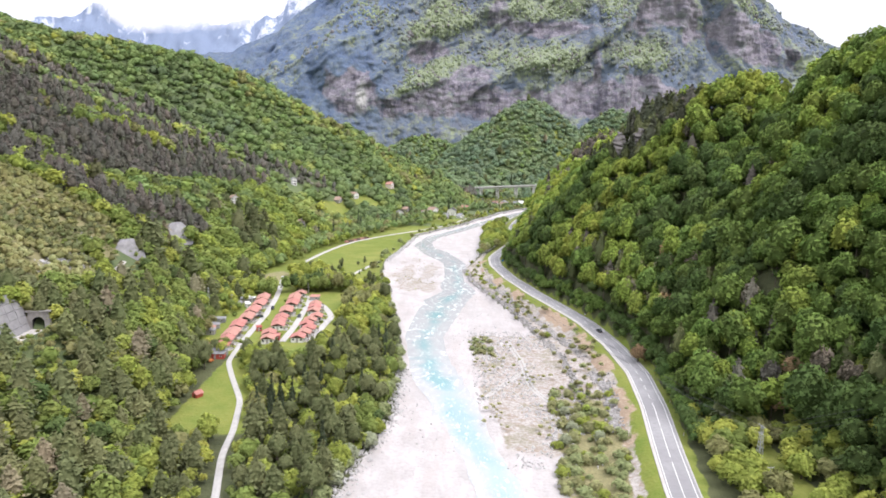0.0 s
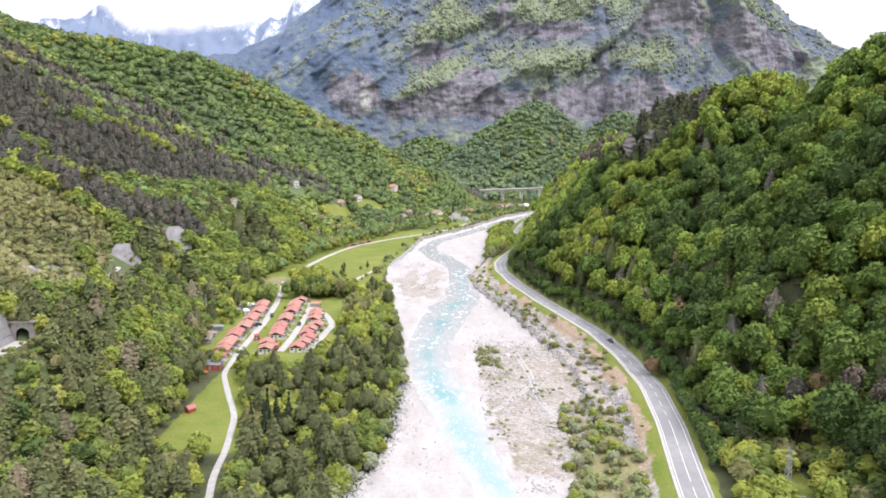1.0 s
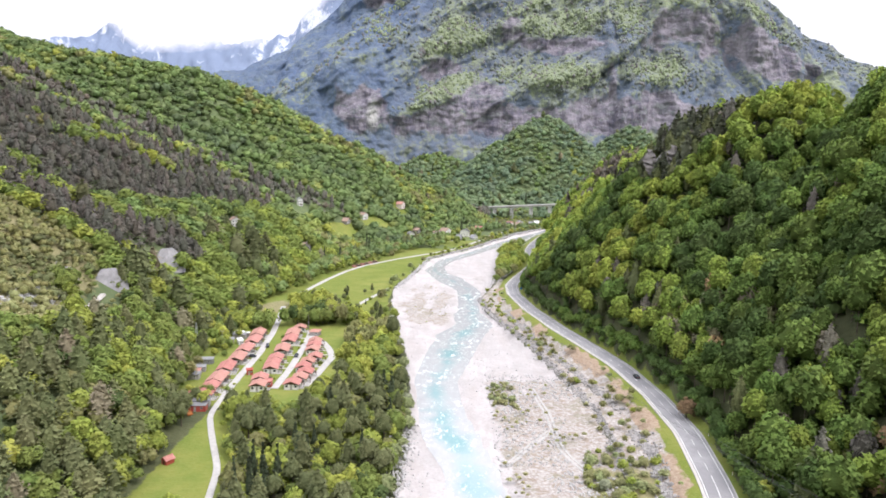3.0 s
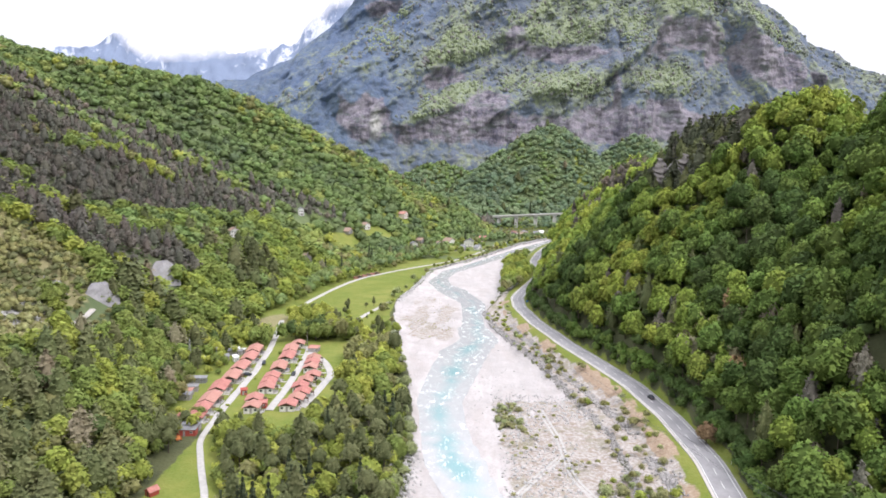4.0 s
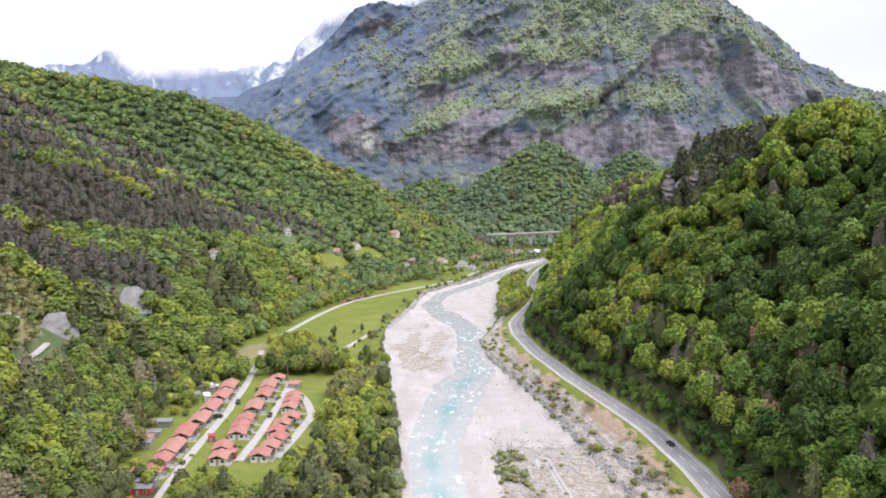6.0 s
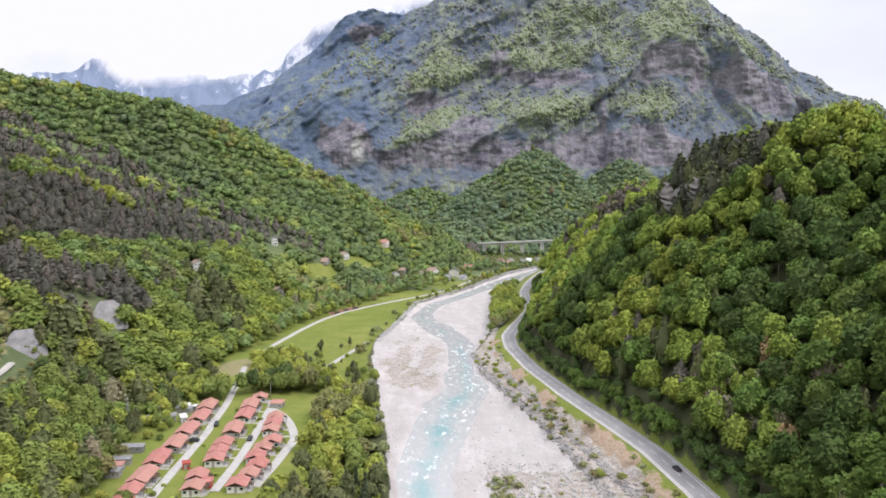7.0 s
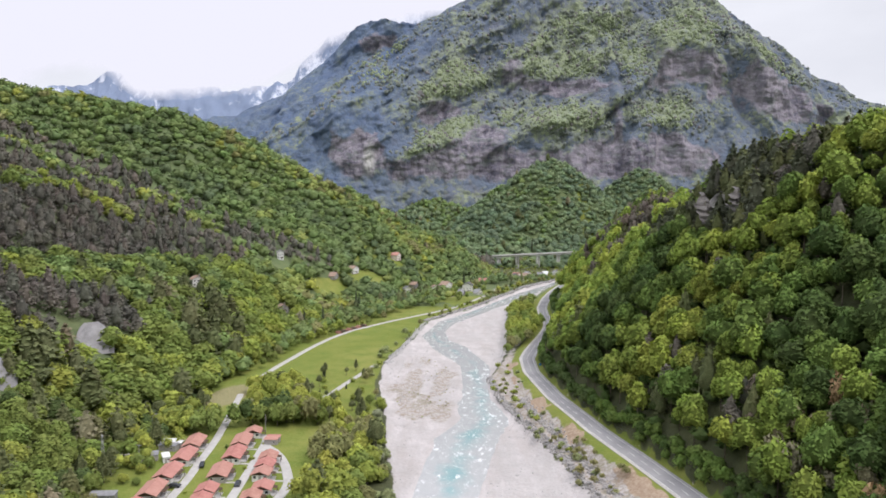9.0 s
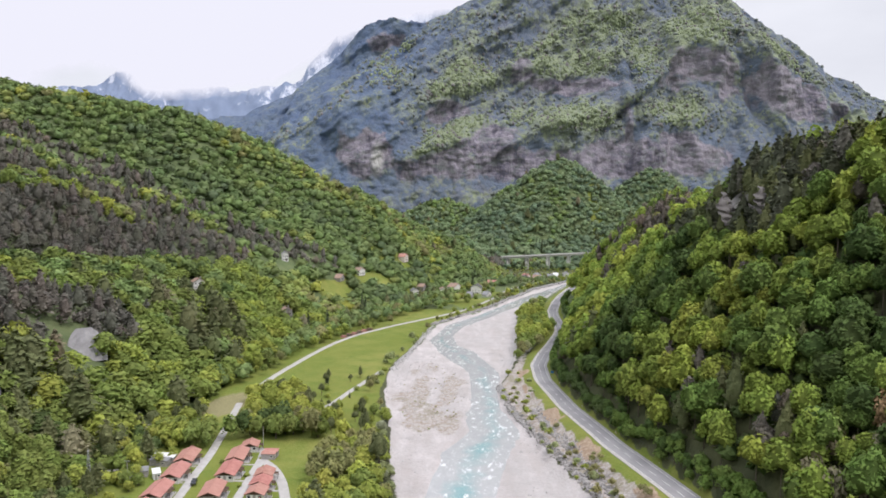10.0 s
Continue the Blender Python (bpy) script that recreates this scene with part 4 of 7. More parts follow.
def forest(name, kind, P, R, Hs, tint, level, material, label):
    """Many crowns as one mesh. P: feet; R: radii; Hs: heights of the crown over a unit one."""
    rng = np.random.RandomState(len(P) + level)
    allv, allf, allc, alln, base = [], [], [], [], 0
    which = rng.randint(len(PROTO[kind, level]), size=len(P))
    yaw = rng.uniform(0, 2 * np.pi, len(P))
    for i, (V, F, ncore, N) in enumerate(PROTO[kind, level]):
        sel = np.flatnonzero(which == i)
        if not len(sel):
            continue
        c, s_ = np.cos(yaw[sel])[:, None], np.sin(yaw[sel])[:, None]
        X = (V[None, :, 0] * c - V[None, :, 1] * s_) * R[sel][:, None] + P[sel][:, 0:1]
        Y = (V[None, :, 0] * s_ + V[None, :, 1] * c) * R[sel][:, None] + P[sel][:, 1:2]
        Zz = V[None, :, 2] * Hs[sel][:, None] + P[sel][:, 2:3]
        allv.append(np.stack([X, Y, Zz], -1).reshape(-1, 3))
        allf.append((F[None] + (np.arange(len(sel)) * len(V))[:, None, None]).reshape(-1, 3) + base)
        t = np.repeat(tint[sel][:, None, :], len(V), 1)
        # inner skin darkened in the tint, standing in for shade inside the crown
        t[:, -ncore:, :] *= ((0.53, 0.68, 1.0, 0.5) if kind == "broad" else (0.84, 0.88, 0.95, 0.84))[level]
        allc.append(t.reshape(-1, 3))
        alln.append(np.stack([N[None, :, 0] * c - N[None, :, 1] * s_, N[None, :, 0] * s_ + N[None, :, 1] * c, np.repeat(N[None, :, 2], len(sel), 0)], -1).reshape(-1, 3))
        base += len(sel) * len(V)
    if not allv:
        return None
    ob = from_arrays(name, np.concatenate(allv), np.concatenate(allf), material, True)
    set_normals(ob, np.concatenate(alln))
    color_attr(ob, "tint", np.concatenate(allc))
    return tagged(ob, label, "forest", kind="stuff")


def scatter(x0, x1, y0, y1, gap, seed):
    rng = np.random.RandomState(seed)
    gx, gy = np.meshgrid(np.arange(x0, x1, gap), np.arange(y0, y1, gap), indexing="ij")
    gx, gy = gx.ravel(), gy.ravel()
    gx = gx + 0.5 * gap * (np.round(gy / gap) % 2)
    return gx + rng.uniform(-0.48, 0.48, gx.size) * gap, gy + rng.uniform(-0.48, 0.48, gx.size) * gap, rng


def tints(names, weights, n, rng, x=None, y=None):
    """Colours of trees: neighbours tend to be alike."""
    pal = np.array([TINTS[k] for k in names])
    w = np.cumsum(np.asarray(weights, float) / sum(weights))
    v = rng.rand(n)
    if x is not None:
        v = np.clip(0.5 + 0.8 * fbm(x, y, 60, 3, seed=60) + 0.42 * (v - 0.5), 0, 0.999)
    c = pal[np.minimum(np.searchsorted(w, v), len(pal) - 1)]
    return c * rng.uniform(0.88, 1.13, (n, 1)) * rng.uniform(0.96, 1.04, (n, 3)) * [1.01, 1.005, 1.0]


def plant(tag, x, y, rng, rmin, rmax, conif, names, weights, level, stretch=1.0, spruce=0.15, pines=("pine", "grey_pine", "brown"), lift=(1.2, 1.8)):
    """Plants a stand: broadleaved trees, with pines or spruces where conif says."""
    n = len(x)
    if n == 0:
        return
    P = np.stack([x, y, height(x, y) - 0.3], 1)
    R = rng.uniform(rmin, rmax, n)
    pick = rng.rand(n)
    con = pick < conif
    spr = con & (rng.rand(n) < spruce)
    pin = con & ~spr
    bro = ~con
    H = R * rng.uniform(0.95, 1.35, n) * stretch
    up = np.stack([0 * x, 0 * x, rng.uniform(lift[0], lift[1], n)], 1)
    T = tints(names, weights, n, rng, x, y)
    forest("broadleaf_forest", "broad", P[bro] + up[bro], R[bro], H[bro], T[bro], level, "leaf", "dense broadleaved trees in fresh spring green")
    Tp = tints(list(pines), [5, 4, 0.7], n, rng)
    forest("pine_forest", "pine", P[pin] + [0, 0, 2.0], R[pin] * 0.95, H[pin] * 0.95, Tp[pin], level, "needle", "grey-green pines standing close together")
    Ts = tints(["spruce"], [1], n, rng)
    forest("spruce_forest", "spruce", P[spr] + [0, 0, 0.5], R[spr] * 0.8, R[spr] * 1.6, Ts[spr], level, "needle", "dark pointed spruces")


HOUSE_AT = ((-195, 640), (-175, 804), (-77, 976), (-114, 874), (-52, 927), (-28, 940), (-15, 955), (11, 955), (32, 1040), (3, 912), (80, 1105), (96, 1108), (117, 1120), (-144, 689), (-128, 834), (-58, 905), (22, 925), (-8, 905))


def open_ground(x, y):
    """False on the yards of the houses and on the open ground below them."""
    ok = np.ones(np.shape(x), bool)
    for hx, hy in HOUSE_AT:
        n = math.hypot(hx, hy - 80)
        ux, uy = -hx / n, -(hy - 80) / n
        t = np.clip((x - hx) * ux + (y - hy) * uy, -2, 17)
        ok &= np.hypot(x - hx - t * ux, y - hy - t * uy) > 8.5
    return ok


# eastern slope
def trunks(x, y, tall, r):
    """Grey-brown stems under the crowns, as one mesh."""
    ring = np.array([(math.cos(a), math.sin(a)) for a in (0.3, 1.9, 3.5, 5.0)])
    z = height(x, y)
    low = np.stack([x[:, None] + ring[None, :, 0] * r[:, None], y[:, None] + ring[None, :, 1] * r[:, None], np.repeat(z[:, None] - 0.8, 4, 1)], -1)
    top = np.stack([x[:, None] + ring[None, :, 0] * r[:, None] * 0.5, y[:, None] + ring[None, :, 1] * r[:, None] * 0.5, np.repeat((z + tall)[:, None], 4, 1)], -1)
    V = np.concatenate([low, top], 1)
    F = np.array([(i, (i + 1) % 4, 4 + (i + 1) % 4, 4 + i) for i in range(4)])
    ob = from_arrays("forest_stems", V.reshape(-1, 3), (F[None] + (np.arange(len(x)) * 8)[:, None, None]).reshape(-1, 4), "bark")
    return tagged(ob, "grey-brown stems of the hillside wood", "forest", kind="stuff")


x, y, rng = scatter(52, 330, 120, 1010, 6.4, 1)
e = x - road_x(y)
keep = (e > 10.8 + 5 * smooth(670, 740, y)) & ~((y < 208) & (x < 108)) & (e < 150)
edge = 10 * fbm(x, y, 30, 2, seed=75)
knob = (e > 70 + edge) & (e < 128 + edge) & (y > 436 + edge) & (y < 580)
keep &= ~(knob & (e < 96) & (rng.rand(len(x)) < 0.3))
x, y, e, knob = x[keep], y[keep], e[keep], knob[keep]
patch = fbm(x, y, 46, 3, seed=40)
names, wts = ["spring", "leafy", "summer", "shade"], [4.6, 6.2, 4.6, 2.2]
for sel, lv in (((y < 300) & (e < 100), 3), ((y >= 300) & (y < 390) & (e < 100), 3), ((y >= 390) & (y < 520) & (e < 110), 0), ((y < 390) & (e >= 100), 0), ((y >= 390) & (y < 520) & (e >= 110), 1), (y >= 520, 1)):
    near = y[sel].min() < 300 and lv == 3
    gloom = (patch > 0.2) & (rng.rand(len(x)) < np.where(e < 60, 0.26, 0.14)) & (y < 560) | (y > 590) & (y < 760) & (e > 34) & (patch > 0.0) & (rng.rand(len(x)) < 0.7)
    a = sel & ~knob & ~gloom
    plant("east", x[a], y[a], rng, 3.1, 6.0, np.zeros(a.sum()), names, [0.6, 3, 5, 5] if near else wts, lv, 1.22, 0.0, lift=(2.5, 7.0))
    if lv in (0, 3):
        trunks(x[a], y[a], np.full(a.sum(), 9.0), rng.uniform(0.2, 0.34, a.sum()))
    a = sel & ~knob & gloom
    plant("east", x[a], y[a], rng, 2.8, 4.6, np.full(a.sum(), 0.5), ["bare", "twig", "shade"], [3, 3, 3], lv, 1.5, 0.0, ("pine", "bare", "dusk_pine"), lift=(3.0, 6.0))
    a = sel & knob
    plant("east", x[a], y[a], rng, 3.4, 5.4, np.full(a.sum(), 0.8), ["bare", "black_pine", "summer"], [2, 3, 2], lv, 1.15, 0.0, ("black_pine", "pine", "dusk_pine"), lift=(1.0, 3.0))
x, y, rng = scatter(60, 260, 150, 560, 7.0, 7)
e = x - road_x(y)
keep = (e > 11) & (e < 150) & ~((y < 208) & (x < 108)) & ~((e > 62) & (y > 440))
# dark tints put the shade under the canopy into the leaf colour
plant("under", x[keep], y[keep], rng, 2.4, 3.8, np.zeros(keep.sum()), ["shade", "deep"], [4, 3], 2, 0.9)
# a second storey where the near slope would show bare soil
x, y, rng = scatter(84, 165, 188, 330, 7.6, 19)
e = x - road_x(y)
keep = (e > 14) & ~((y < 208) & (x < 108))
plant("east", x[keep], y[keep], rng, 3.0, 4.6, np.zeros(keep.sum()), ["leafy", "summer", "shade"], [3, 5, 4], 1, 1.2, 0.0, lift=(0.5, 3.0))
# old spreading trees that stand over the rest
x, y, rng = scatter(60, 200, 200, 500, 17, 17)
e = x - road_x(y)
keep = (e > 16) & (e < 95) & ~((e > 60) & (y > 430))
plant("east", x[keep], y[keep], rng, 5.4, 7.8, np.zeros(keep.sum()), ["leafy", "summer", "shade"], [3, 5, 4], 3, 1.1, 0.0, lift=(4.0, 7.0))
# thicket along the foot of the eastern slope
rng = np.random.RandomState(5)
y = np.arange(205, 900, 1.7)
x = road_x(y) + rng.uniform(7.6, 10.2, len(y)) + 1 * smooth(670, 740, y)
# dark tints also stand in for shade at the wood's foot
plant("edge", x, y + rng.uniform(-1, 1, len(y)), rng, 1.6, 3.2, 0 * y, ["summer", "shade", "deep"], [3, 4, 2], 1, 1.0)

def line_side(x, y):
    """Distance from the pale ledge of the old line."""
    off = x - np.interp(y, [337, 357, 376, 384], [-168, -173, -177, -178])
    return np.where((y > 326) & (y < 384), np.where(off > 0, off * 0.5, -off), 99.0)


# western slope
x, y, rng = scatter(-760, 60, 100, 1180, 7.0, 2)
d = foot_l(y) - x
keep = (d > -2) & (np.abs(x) < 0.66 * y + 25) & (crest_l(x) > -5) & (height(x * 1.025, y * 1.025) > height(x, y) - 9) & ((y < 700) | (rng.rand(len(x)) < 0.68))
for cx, cy, r in ALMS:
    keep &= np.hypot((x - cx) / r, (y - cy) / (r * 1.5)) > 1.05
for cx, cy, r in ((-142, 228, 8.5), (-141, 213, 7), (-135, 223, 8), (-129, 213, 7), (-123, 204, 5), (-178, 460, 11), (-184, 453, 10), (-188, 466, 7), (-184, 380, 9), (-174, 450, 6), (-167, 436, 7), (-178, 384, 11), (-172, 371, 9), (-166, 359, 7), (-140, 444, 8), (-135, 434, 6), (-134, 397, 6), (-131, 388, 5), (-129, 378, 5), (-126, 369, 5)):
    keep &= np.hypot(x - cx, y - cy) > r
keep &= open_ground(x, y) & (line_side(x, y) > 5.5)
x, y, d = x[keep], y[keep], d[keep]
q = y + d + 45 * fbm(x, y, 80, 3, seed=42)
dd = d + 22 * fbm(x, y, 60, 3, seed=43)
yw = y + 26 * fbm(x, y, 90, 3, seed=44)
low = np.interp(y, [500, 640, 690, 770, 850], [128, 112, 86, 64, 62])
dark = smooth(868, 846, yw) * smooth(500, 545, yw) * smooth(-10, 8, dd - low) * (1 - 0.85 * smooth(16, 5, np.abs(yw - 802 + 0.05 * d)))
dark = np.maximum(dark, smooth(470, 500, q) * smooth(620, 585, q) * smooth(36, 50, dd) * smooth(405, 440, y))
dark = np.maximum(dark, 0.9 * smooth(120, 150, dd) * smooth(560, 500, y))
dark = dark * (1 - 0.7 * smooth(0.3, 0.5, fbm(x, y, 48, 3, seed=45)))
dark = dark + rng.uniform(-0.25, 0.25, len(x)) * (dark > 0.05)
khaki = smooth(40, 58, dd) * smooth(150, 120, dd) * smooth(425, 400, y)
for lo, hi, level in ((0, 255, 0), (255, 400, 0), (400, 720, 1), (720, 2000, 2)):
    k = (y >= lo) & (y < hi)
    a = k & (khaki < 0.5) & (dark > 0.5)
    plant("west", x[a], y[a], rng, 3.2, 5.2, np.full(a.sum(), 0.45), ["bare", "dusk_pine", "twig", "olive"], [5, 4, 1, 0.6], level, 0.95, 0.0, ("dusk_pine", "bare", "dusk_pine"), lift=((1.0, 2.0), (-1.5, 0.5), (-3.0, -1.0))[level])
    a = k & (khaki < 0.5) & (dark <= 0.5)
    cf = np.where(d[a] < 48, 0.18, 0.05) * (y[a] < 620) * np.clip(0.8 + 2.2 * fbm(x[a], y[a], 50, 2, seed=48), 0, 2)
    cf = np.where(y[a] < 255, 0.6, cf)
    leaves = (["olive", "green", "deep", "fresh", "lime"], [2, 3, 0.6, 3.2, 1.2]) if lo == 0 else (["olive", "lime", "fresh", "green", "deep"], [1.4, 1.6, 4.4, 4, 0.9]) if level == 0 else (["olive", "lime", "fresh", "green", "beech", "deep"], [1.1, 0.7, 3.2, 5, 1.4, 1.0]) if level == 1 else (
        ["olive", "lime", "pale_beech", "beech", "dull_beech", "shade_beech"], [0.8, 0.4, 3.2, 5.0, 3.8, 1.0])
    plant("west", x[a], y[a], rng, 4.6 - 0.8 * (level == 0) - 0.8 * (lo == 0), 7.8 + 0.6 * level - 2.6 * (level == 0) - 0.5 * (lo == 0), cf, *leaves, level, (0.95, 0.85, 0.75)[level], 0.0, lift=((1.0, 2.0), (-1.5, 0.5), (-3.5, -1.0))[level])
    a = k & (khaki >= 0.5)
    if a.any():
        kx, ky = np.repeat(x[a], 6) + rng.uniform(-5, 5, 6 * a.sum()), np.repeat(y[a], 6) + rng.uniform(-5, 5, 6 * a.sum())
        plant("west", kx, ky, rng, 1.0, 2.5, np.zeros(len(kx)), ["khaki", "scrub", "olive", "grey_pine"], [0.5, 2, 4.5, 4], 2, 0.9)

# undergrowth between the pines of the western slope
x, y, rng = scatter(-330, -84, 130, 440, 5.4, 12)
d = foot_l(y) - x
keep = (d > -4) & (np.abs(x) < 0.66 * y + 25) & ~((d > 44) & (y > 240)) & (np.hypot(x + 142, y - 227) > 9.5) & (np.hypot(x + 141, y - 212) > 8) & (np.hypot(x + 135, y - 223) > 7) & (np.hypot(x + 174, y - 452) > 9) & (np.hypot(x + 175, y - 381) > 8) & (np.hypot(x + 139, y - 442) > 9) & (np.hypot(x + 133, y - 394) > 7) & (line_side(x - 2, y) > 4.5)
plant("under", x[keep], y[keep], rng, 1.8, 3.4, np.full(keep.sum(), 0.12), ["fresh", "lime", "green", "olive"], [4, 1.5, 4, 1.5], 2, 0.9, 0.0)

# woods on the floor of the valley, up to and past the viaduct
x, y, rng = scatter(-150, 420, 500, 1340, 9, 6)
tx = np.interp(y, [500, 555, 614, 665, 700, 743, 808, 844, 914, 997, 1060, 1100], [-117, -111, -103, -88, -76, -60, -26, -8, 14, 40, 76, 100])
d = foot_l(y) - x
west = (d < 2) & (x < np.minimum(tx - 9, gravel_l(y) - 5)) & (fbm(x, y, 45, 3, seed=46) > -0.22 - 0.3 * (y < 760))
far = (y > 1050) & ((x < gravel_l(y) - 5) | (x > gravel_r(y) + 4) | (y > 1390)) & (np.abs(y - 1300) > 8) & ((y > 1307) | (y < 1095) | (x < 58) | (x > 205))
keep = (west & (y < 1050)) | far
for cx, cy, r in ALMS:
    keep &= np.hypot((x - cx) / r, (y - cy) / (r * 1.5)) > 1.0
keep &= open_ground(x, y)
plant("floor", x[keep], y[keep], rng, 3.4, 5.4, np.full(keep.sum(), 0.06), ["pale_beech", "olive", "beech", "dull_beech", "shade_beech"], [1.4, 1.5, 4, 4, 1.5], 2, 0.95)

# knolls below the mountain
x, y, rng = scatter(-230, 600, 1300, 1770, 7.8, 3)
keep = ((y > 1345) | (x > 60)) & (height(x * 1.02, y * 1.02) > height(x, y) - 17)
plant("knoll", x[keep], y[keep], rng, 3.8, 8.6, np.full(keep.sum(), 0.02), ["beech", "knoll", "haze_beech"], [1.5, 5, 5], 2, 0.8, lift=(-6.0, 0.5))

# a dark leafless copse at the near end of the viaduct
rng = np.random.RandomState(39)
x, y = rng.uniform(24, 55, 60), rng.uniform(1225, 1288, 60)
plant("copse", x, y, rng, 4.0, 6.5, np.full(60, 0.3), ["bare", "twig", "dusk_pine"], [4, 3, 3], 2, 1.3, 0.0, ("dusk_pine", "bare", "bare"), lift=(3.0, 8.0))


# woods on the ledges of the mountain
P, lush, mx = MOUNTAIN_WOOD[0]
rng = np.random.RandomState(37)
g = lush + 0.5 * fbm(P[:, 0], P[:, 2], 90, 3, seed=38) + 0.5 * (rng.rand(len(P)) - 0.5) - 0.5 * smooth(0, -330, mx)
P, g = P[g > 0.05], g[g > 0.05]
V0, F0 = ICO1
R = rng.uniform(2.2, 5.4, len(P))
W = V0[None] * (1 + 0.16 * rng.normal(size=(len(P), len(V0), 1))) * R[:, None, None] * [1, 1, 1.15] + P[:, None, :] + np.stack([0 * R, -0.2 * R, 0.0 * R], 1)[:, None, :]
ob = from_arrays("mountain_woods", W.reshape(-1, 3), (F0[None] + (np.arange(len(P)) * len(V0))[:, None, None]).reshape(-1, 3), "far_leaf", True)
# tints raised in blue and paled to carry distance haze
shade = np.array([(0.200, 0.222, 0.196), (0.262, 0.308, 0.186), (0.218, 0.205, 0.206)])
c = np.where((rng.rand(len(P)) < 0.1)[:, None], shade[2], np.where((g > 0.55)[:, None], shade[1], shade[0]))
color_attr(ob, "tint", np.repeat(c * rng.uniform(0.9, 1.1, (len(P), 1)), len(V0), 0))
tagged(ob, "woods in young leaf clinging to the mountain's ledges", "forest", kind="stuff")


# ---- single trees and shrubs on the valley floor ----
def tube(bm, a, b, r0, r1, sides=6):
    a, b = Vector(a), Vector(b)
    q = (b - a).to_track_quat("Z", "Y")
    rings = [[bm.verts.new(p + q @ Vector((r * math.cos(2 * math.pi * i / sides), r * math.sin(2 * math.pi * i / sides), 0))) for i in range(sides)]
             for p, r in ((a, r0), (b, r1))]
    for i in range(sides):
        j = (i + 1) % sides
        bm.faces.new((rings[0][i], rings[0][j], rings[1][j], rings[1][i]))
    bm.faces.new(rings[1])


def empty(name, label, category, group=""):
    return tagged(new(name), label, category, group)


def tree_thing(name, kind, seed, tint, label, category="tree", group="valley trees"):
    """A tree about 2.6 units high and 2 wide, to be scaled."""
    rng = random.Random(seed)
    t = empty(name, label, category, group)
    bm = bmesh.new()
    top = {"broad": 1.3, "pine": 2.2, "spruce": 2.3, "shrub": 0.7}[kind]
    tube(bm, (0, 0, -0.15), (0, 0, top * 0.5), 0.075, 0.055)
    tube(bm, (0, 0, top * 0.5), (0.05, 0, top), 0.055, 0.02)
    for i in range(6):
        a, h = rng.uniform(0, 6.28), top * rng.uniform(0.3, 0.8)
        tube(bm, (0, 0, h), (0.55 * math.cos(a), 0.55 * math.sin(a), h + (0.35 if kind in ("broad", "shrub") else -0.05)), 0.03, 0.008, 4)
    part("stems" if kind == "shrub" else "trunk", bm, "bark", t)
    if kind == "broad":
        V, F, nc, N = broadleaf(seed, 360, 0.125, ICO2)
    elif kind == "shrub":
        V, F, nc, N = broadleaf(seed, 150, 0.16, ICO1)
        V[:, 2] = (V[:, 2] - 0.3) * 0.8
    elif kind == "pine":
        if seed % 2:
            V, F, nc, N = conifer(seed, 380, 0.12, ICO2, 0.8, 0.7)
            V[:, 2] = 0.5 + V[:, 2] * 0.85
        else:
            V, F, nc, N = broadleaf(seed, 380, 0.11, ICO2)
            V[:, 2] = 0.75 + V[:, 2] * 0.95
            V[:, :2] *= (0.7 + 0.3 * np.clip(2.3 - V[:, 2:3], 0, 1))
    else:
        V, F, nc, N = conifer(seed, 380, 0.115, ICO2, 0.62, 0.0)
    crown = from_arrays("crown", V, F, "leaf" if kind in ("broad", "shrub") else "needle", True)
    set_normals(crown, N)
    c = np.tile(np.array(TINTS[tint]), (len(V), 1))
    # inside of the crown painted darker for the shade among its leaves
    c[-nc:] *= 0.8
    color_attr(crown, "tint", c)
    crown.parent = t
    return t


SPECIES = {
    "lime": ("broadleaf_tree", "broad", "lime", "round broadleaved tree in bright yellow-green leaf"),
    "fresh": ("broadleaf_tree", "broad", "fresh", "leafy broadleaved tree in fresh spring green"),
    "green": ("broadleaf_tree", "broad", "green", "full broadleaved tree in mid-green leaf"),
    "deep": ("broadleaf_tree", "broad", "deep", "dense dark-green broadleaved tree"),
    "olive": ("broadleaf_tree", "broad", "olive", "broadleaved tree in pale olive young leaf"),
    "russet": ("broadleaf_tree", "broad", "russet", "broadleaved tree with russet-brown young leaves"),
    "willow": ("willow_tree", "broad", "willow", "greyish-green willow on the river bank"),
    "silver": ("willow_tree", "broad", "silver", "silvery willow beside the white gravel"),
    "pine": ("pine_tree", "pine", "pine", "dark grey-green pine with an uneven crown"),
    "grey_pine": ("pine_tree", "pine", "grey_pine", "dull greyish pine with sparse boughs"),
    "spruce": ("spruce_tree", "spruce", "spruce", "dark pointed spruce with drooping boughs"),
    "shrub": ("shrub", "shrub", "scrub", "low olive-green shrub on the gravel"),
    "bush": ("shrub", "shrub", "fresh", "rounded green bush on rough grass"),
    "osier": ("shrub", "shrub", "willow", "pale willow shrub on river stones"),
}
STOCK, SPARE = {}, {}
for key_, (nm, kd, tn, lb) in SPECIES.items():
    STOCK[key_] = [(nm, kd, 400 + 7 * i + 31 * len(STOCK), tn, lb) for i in range(2 if kd == "shrub" else 3)]


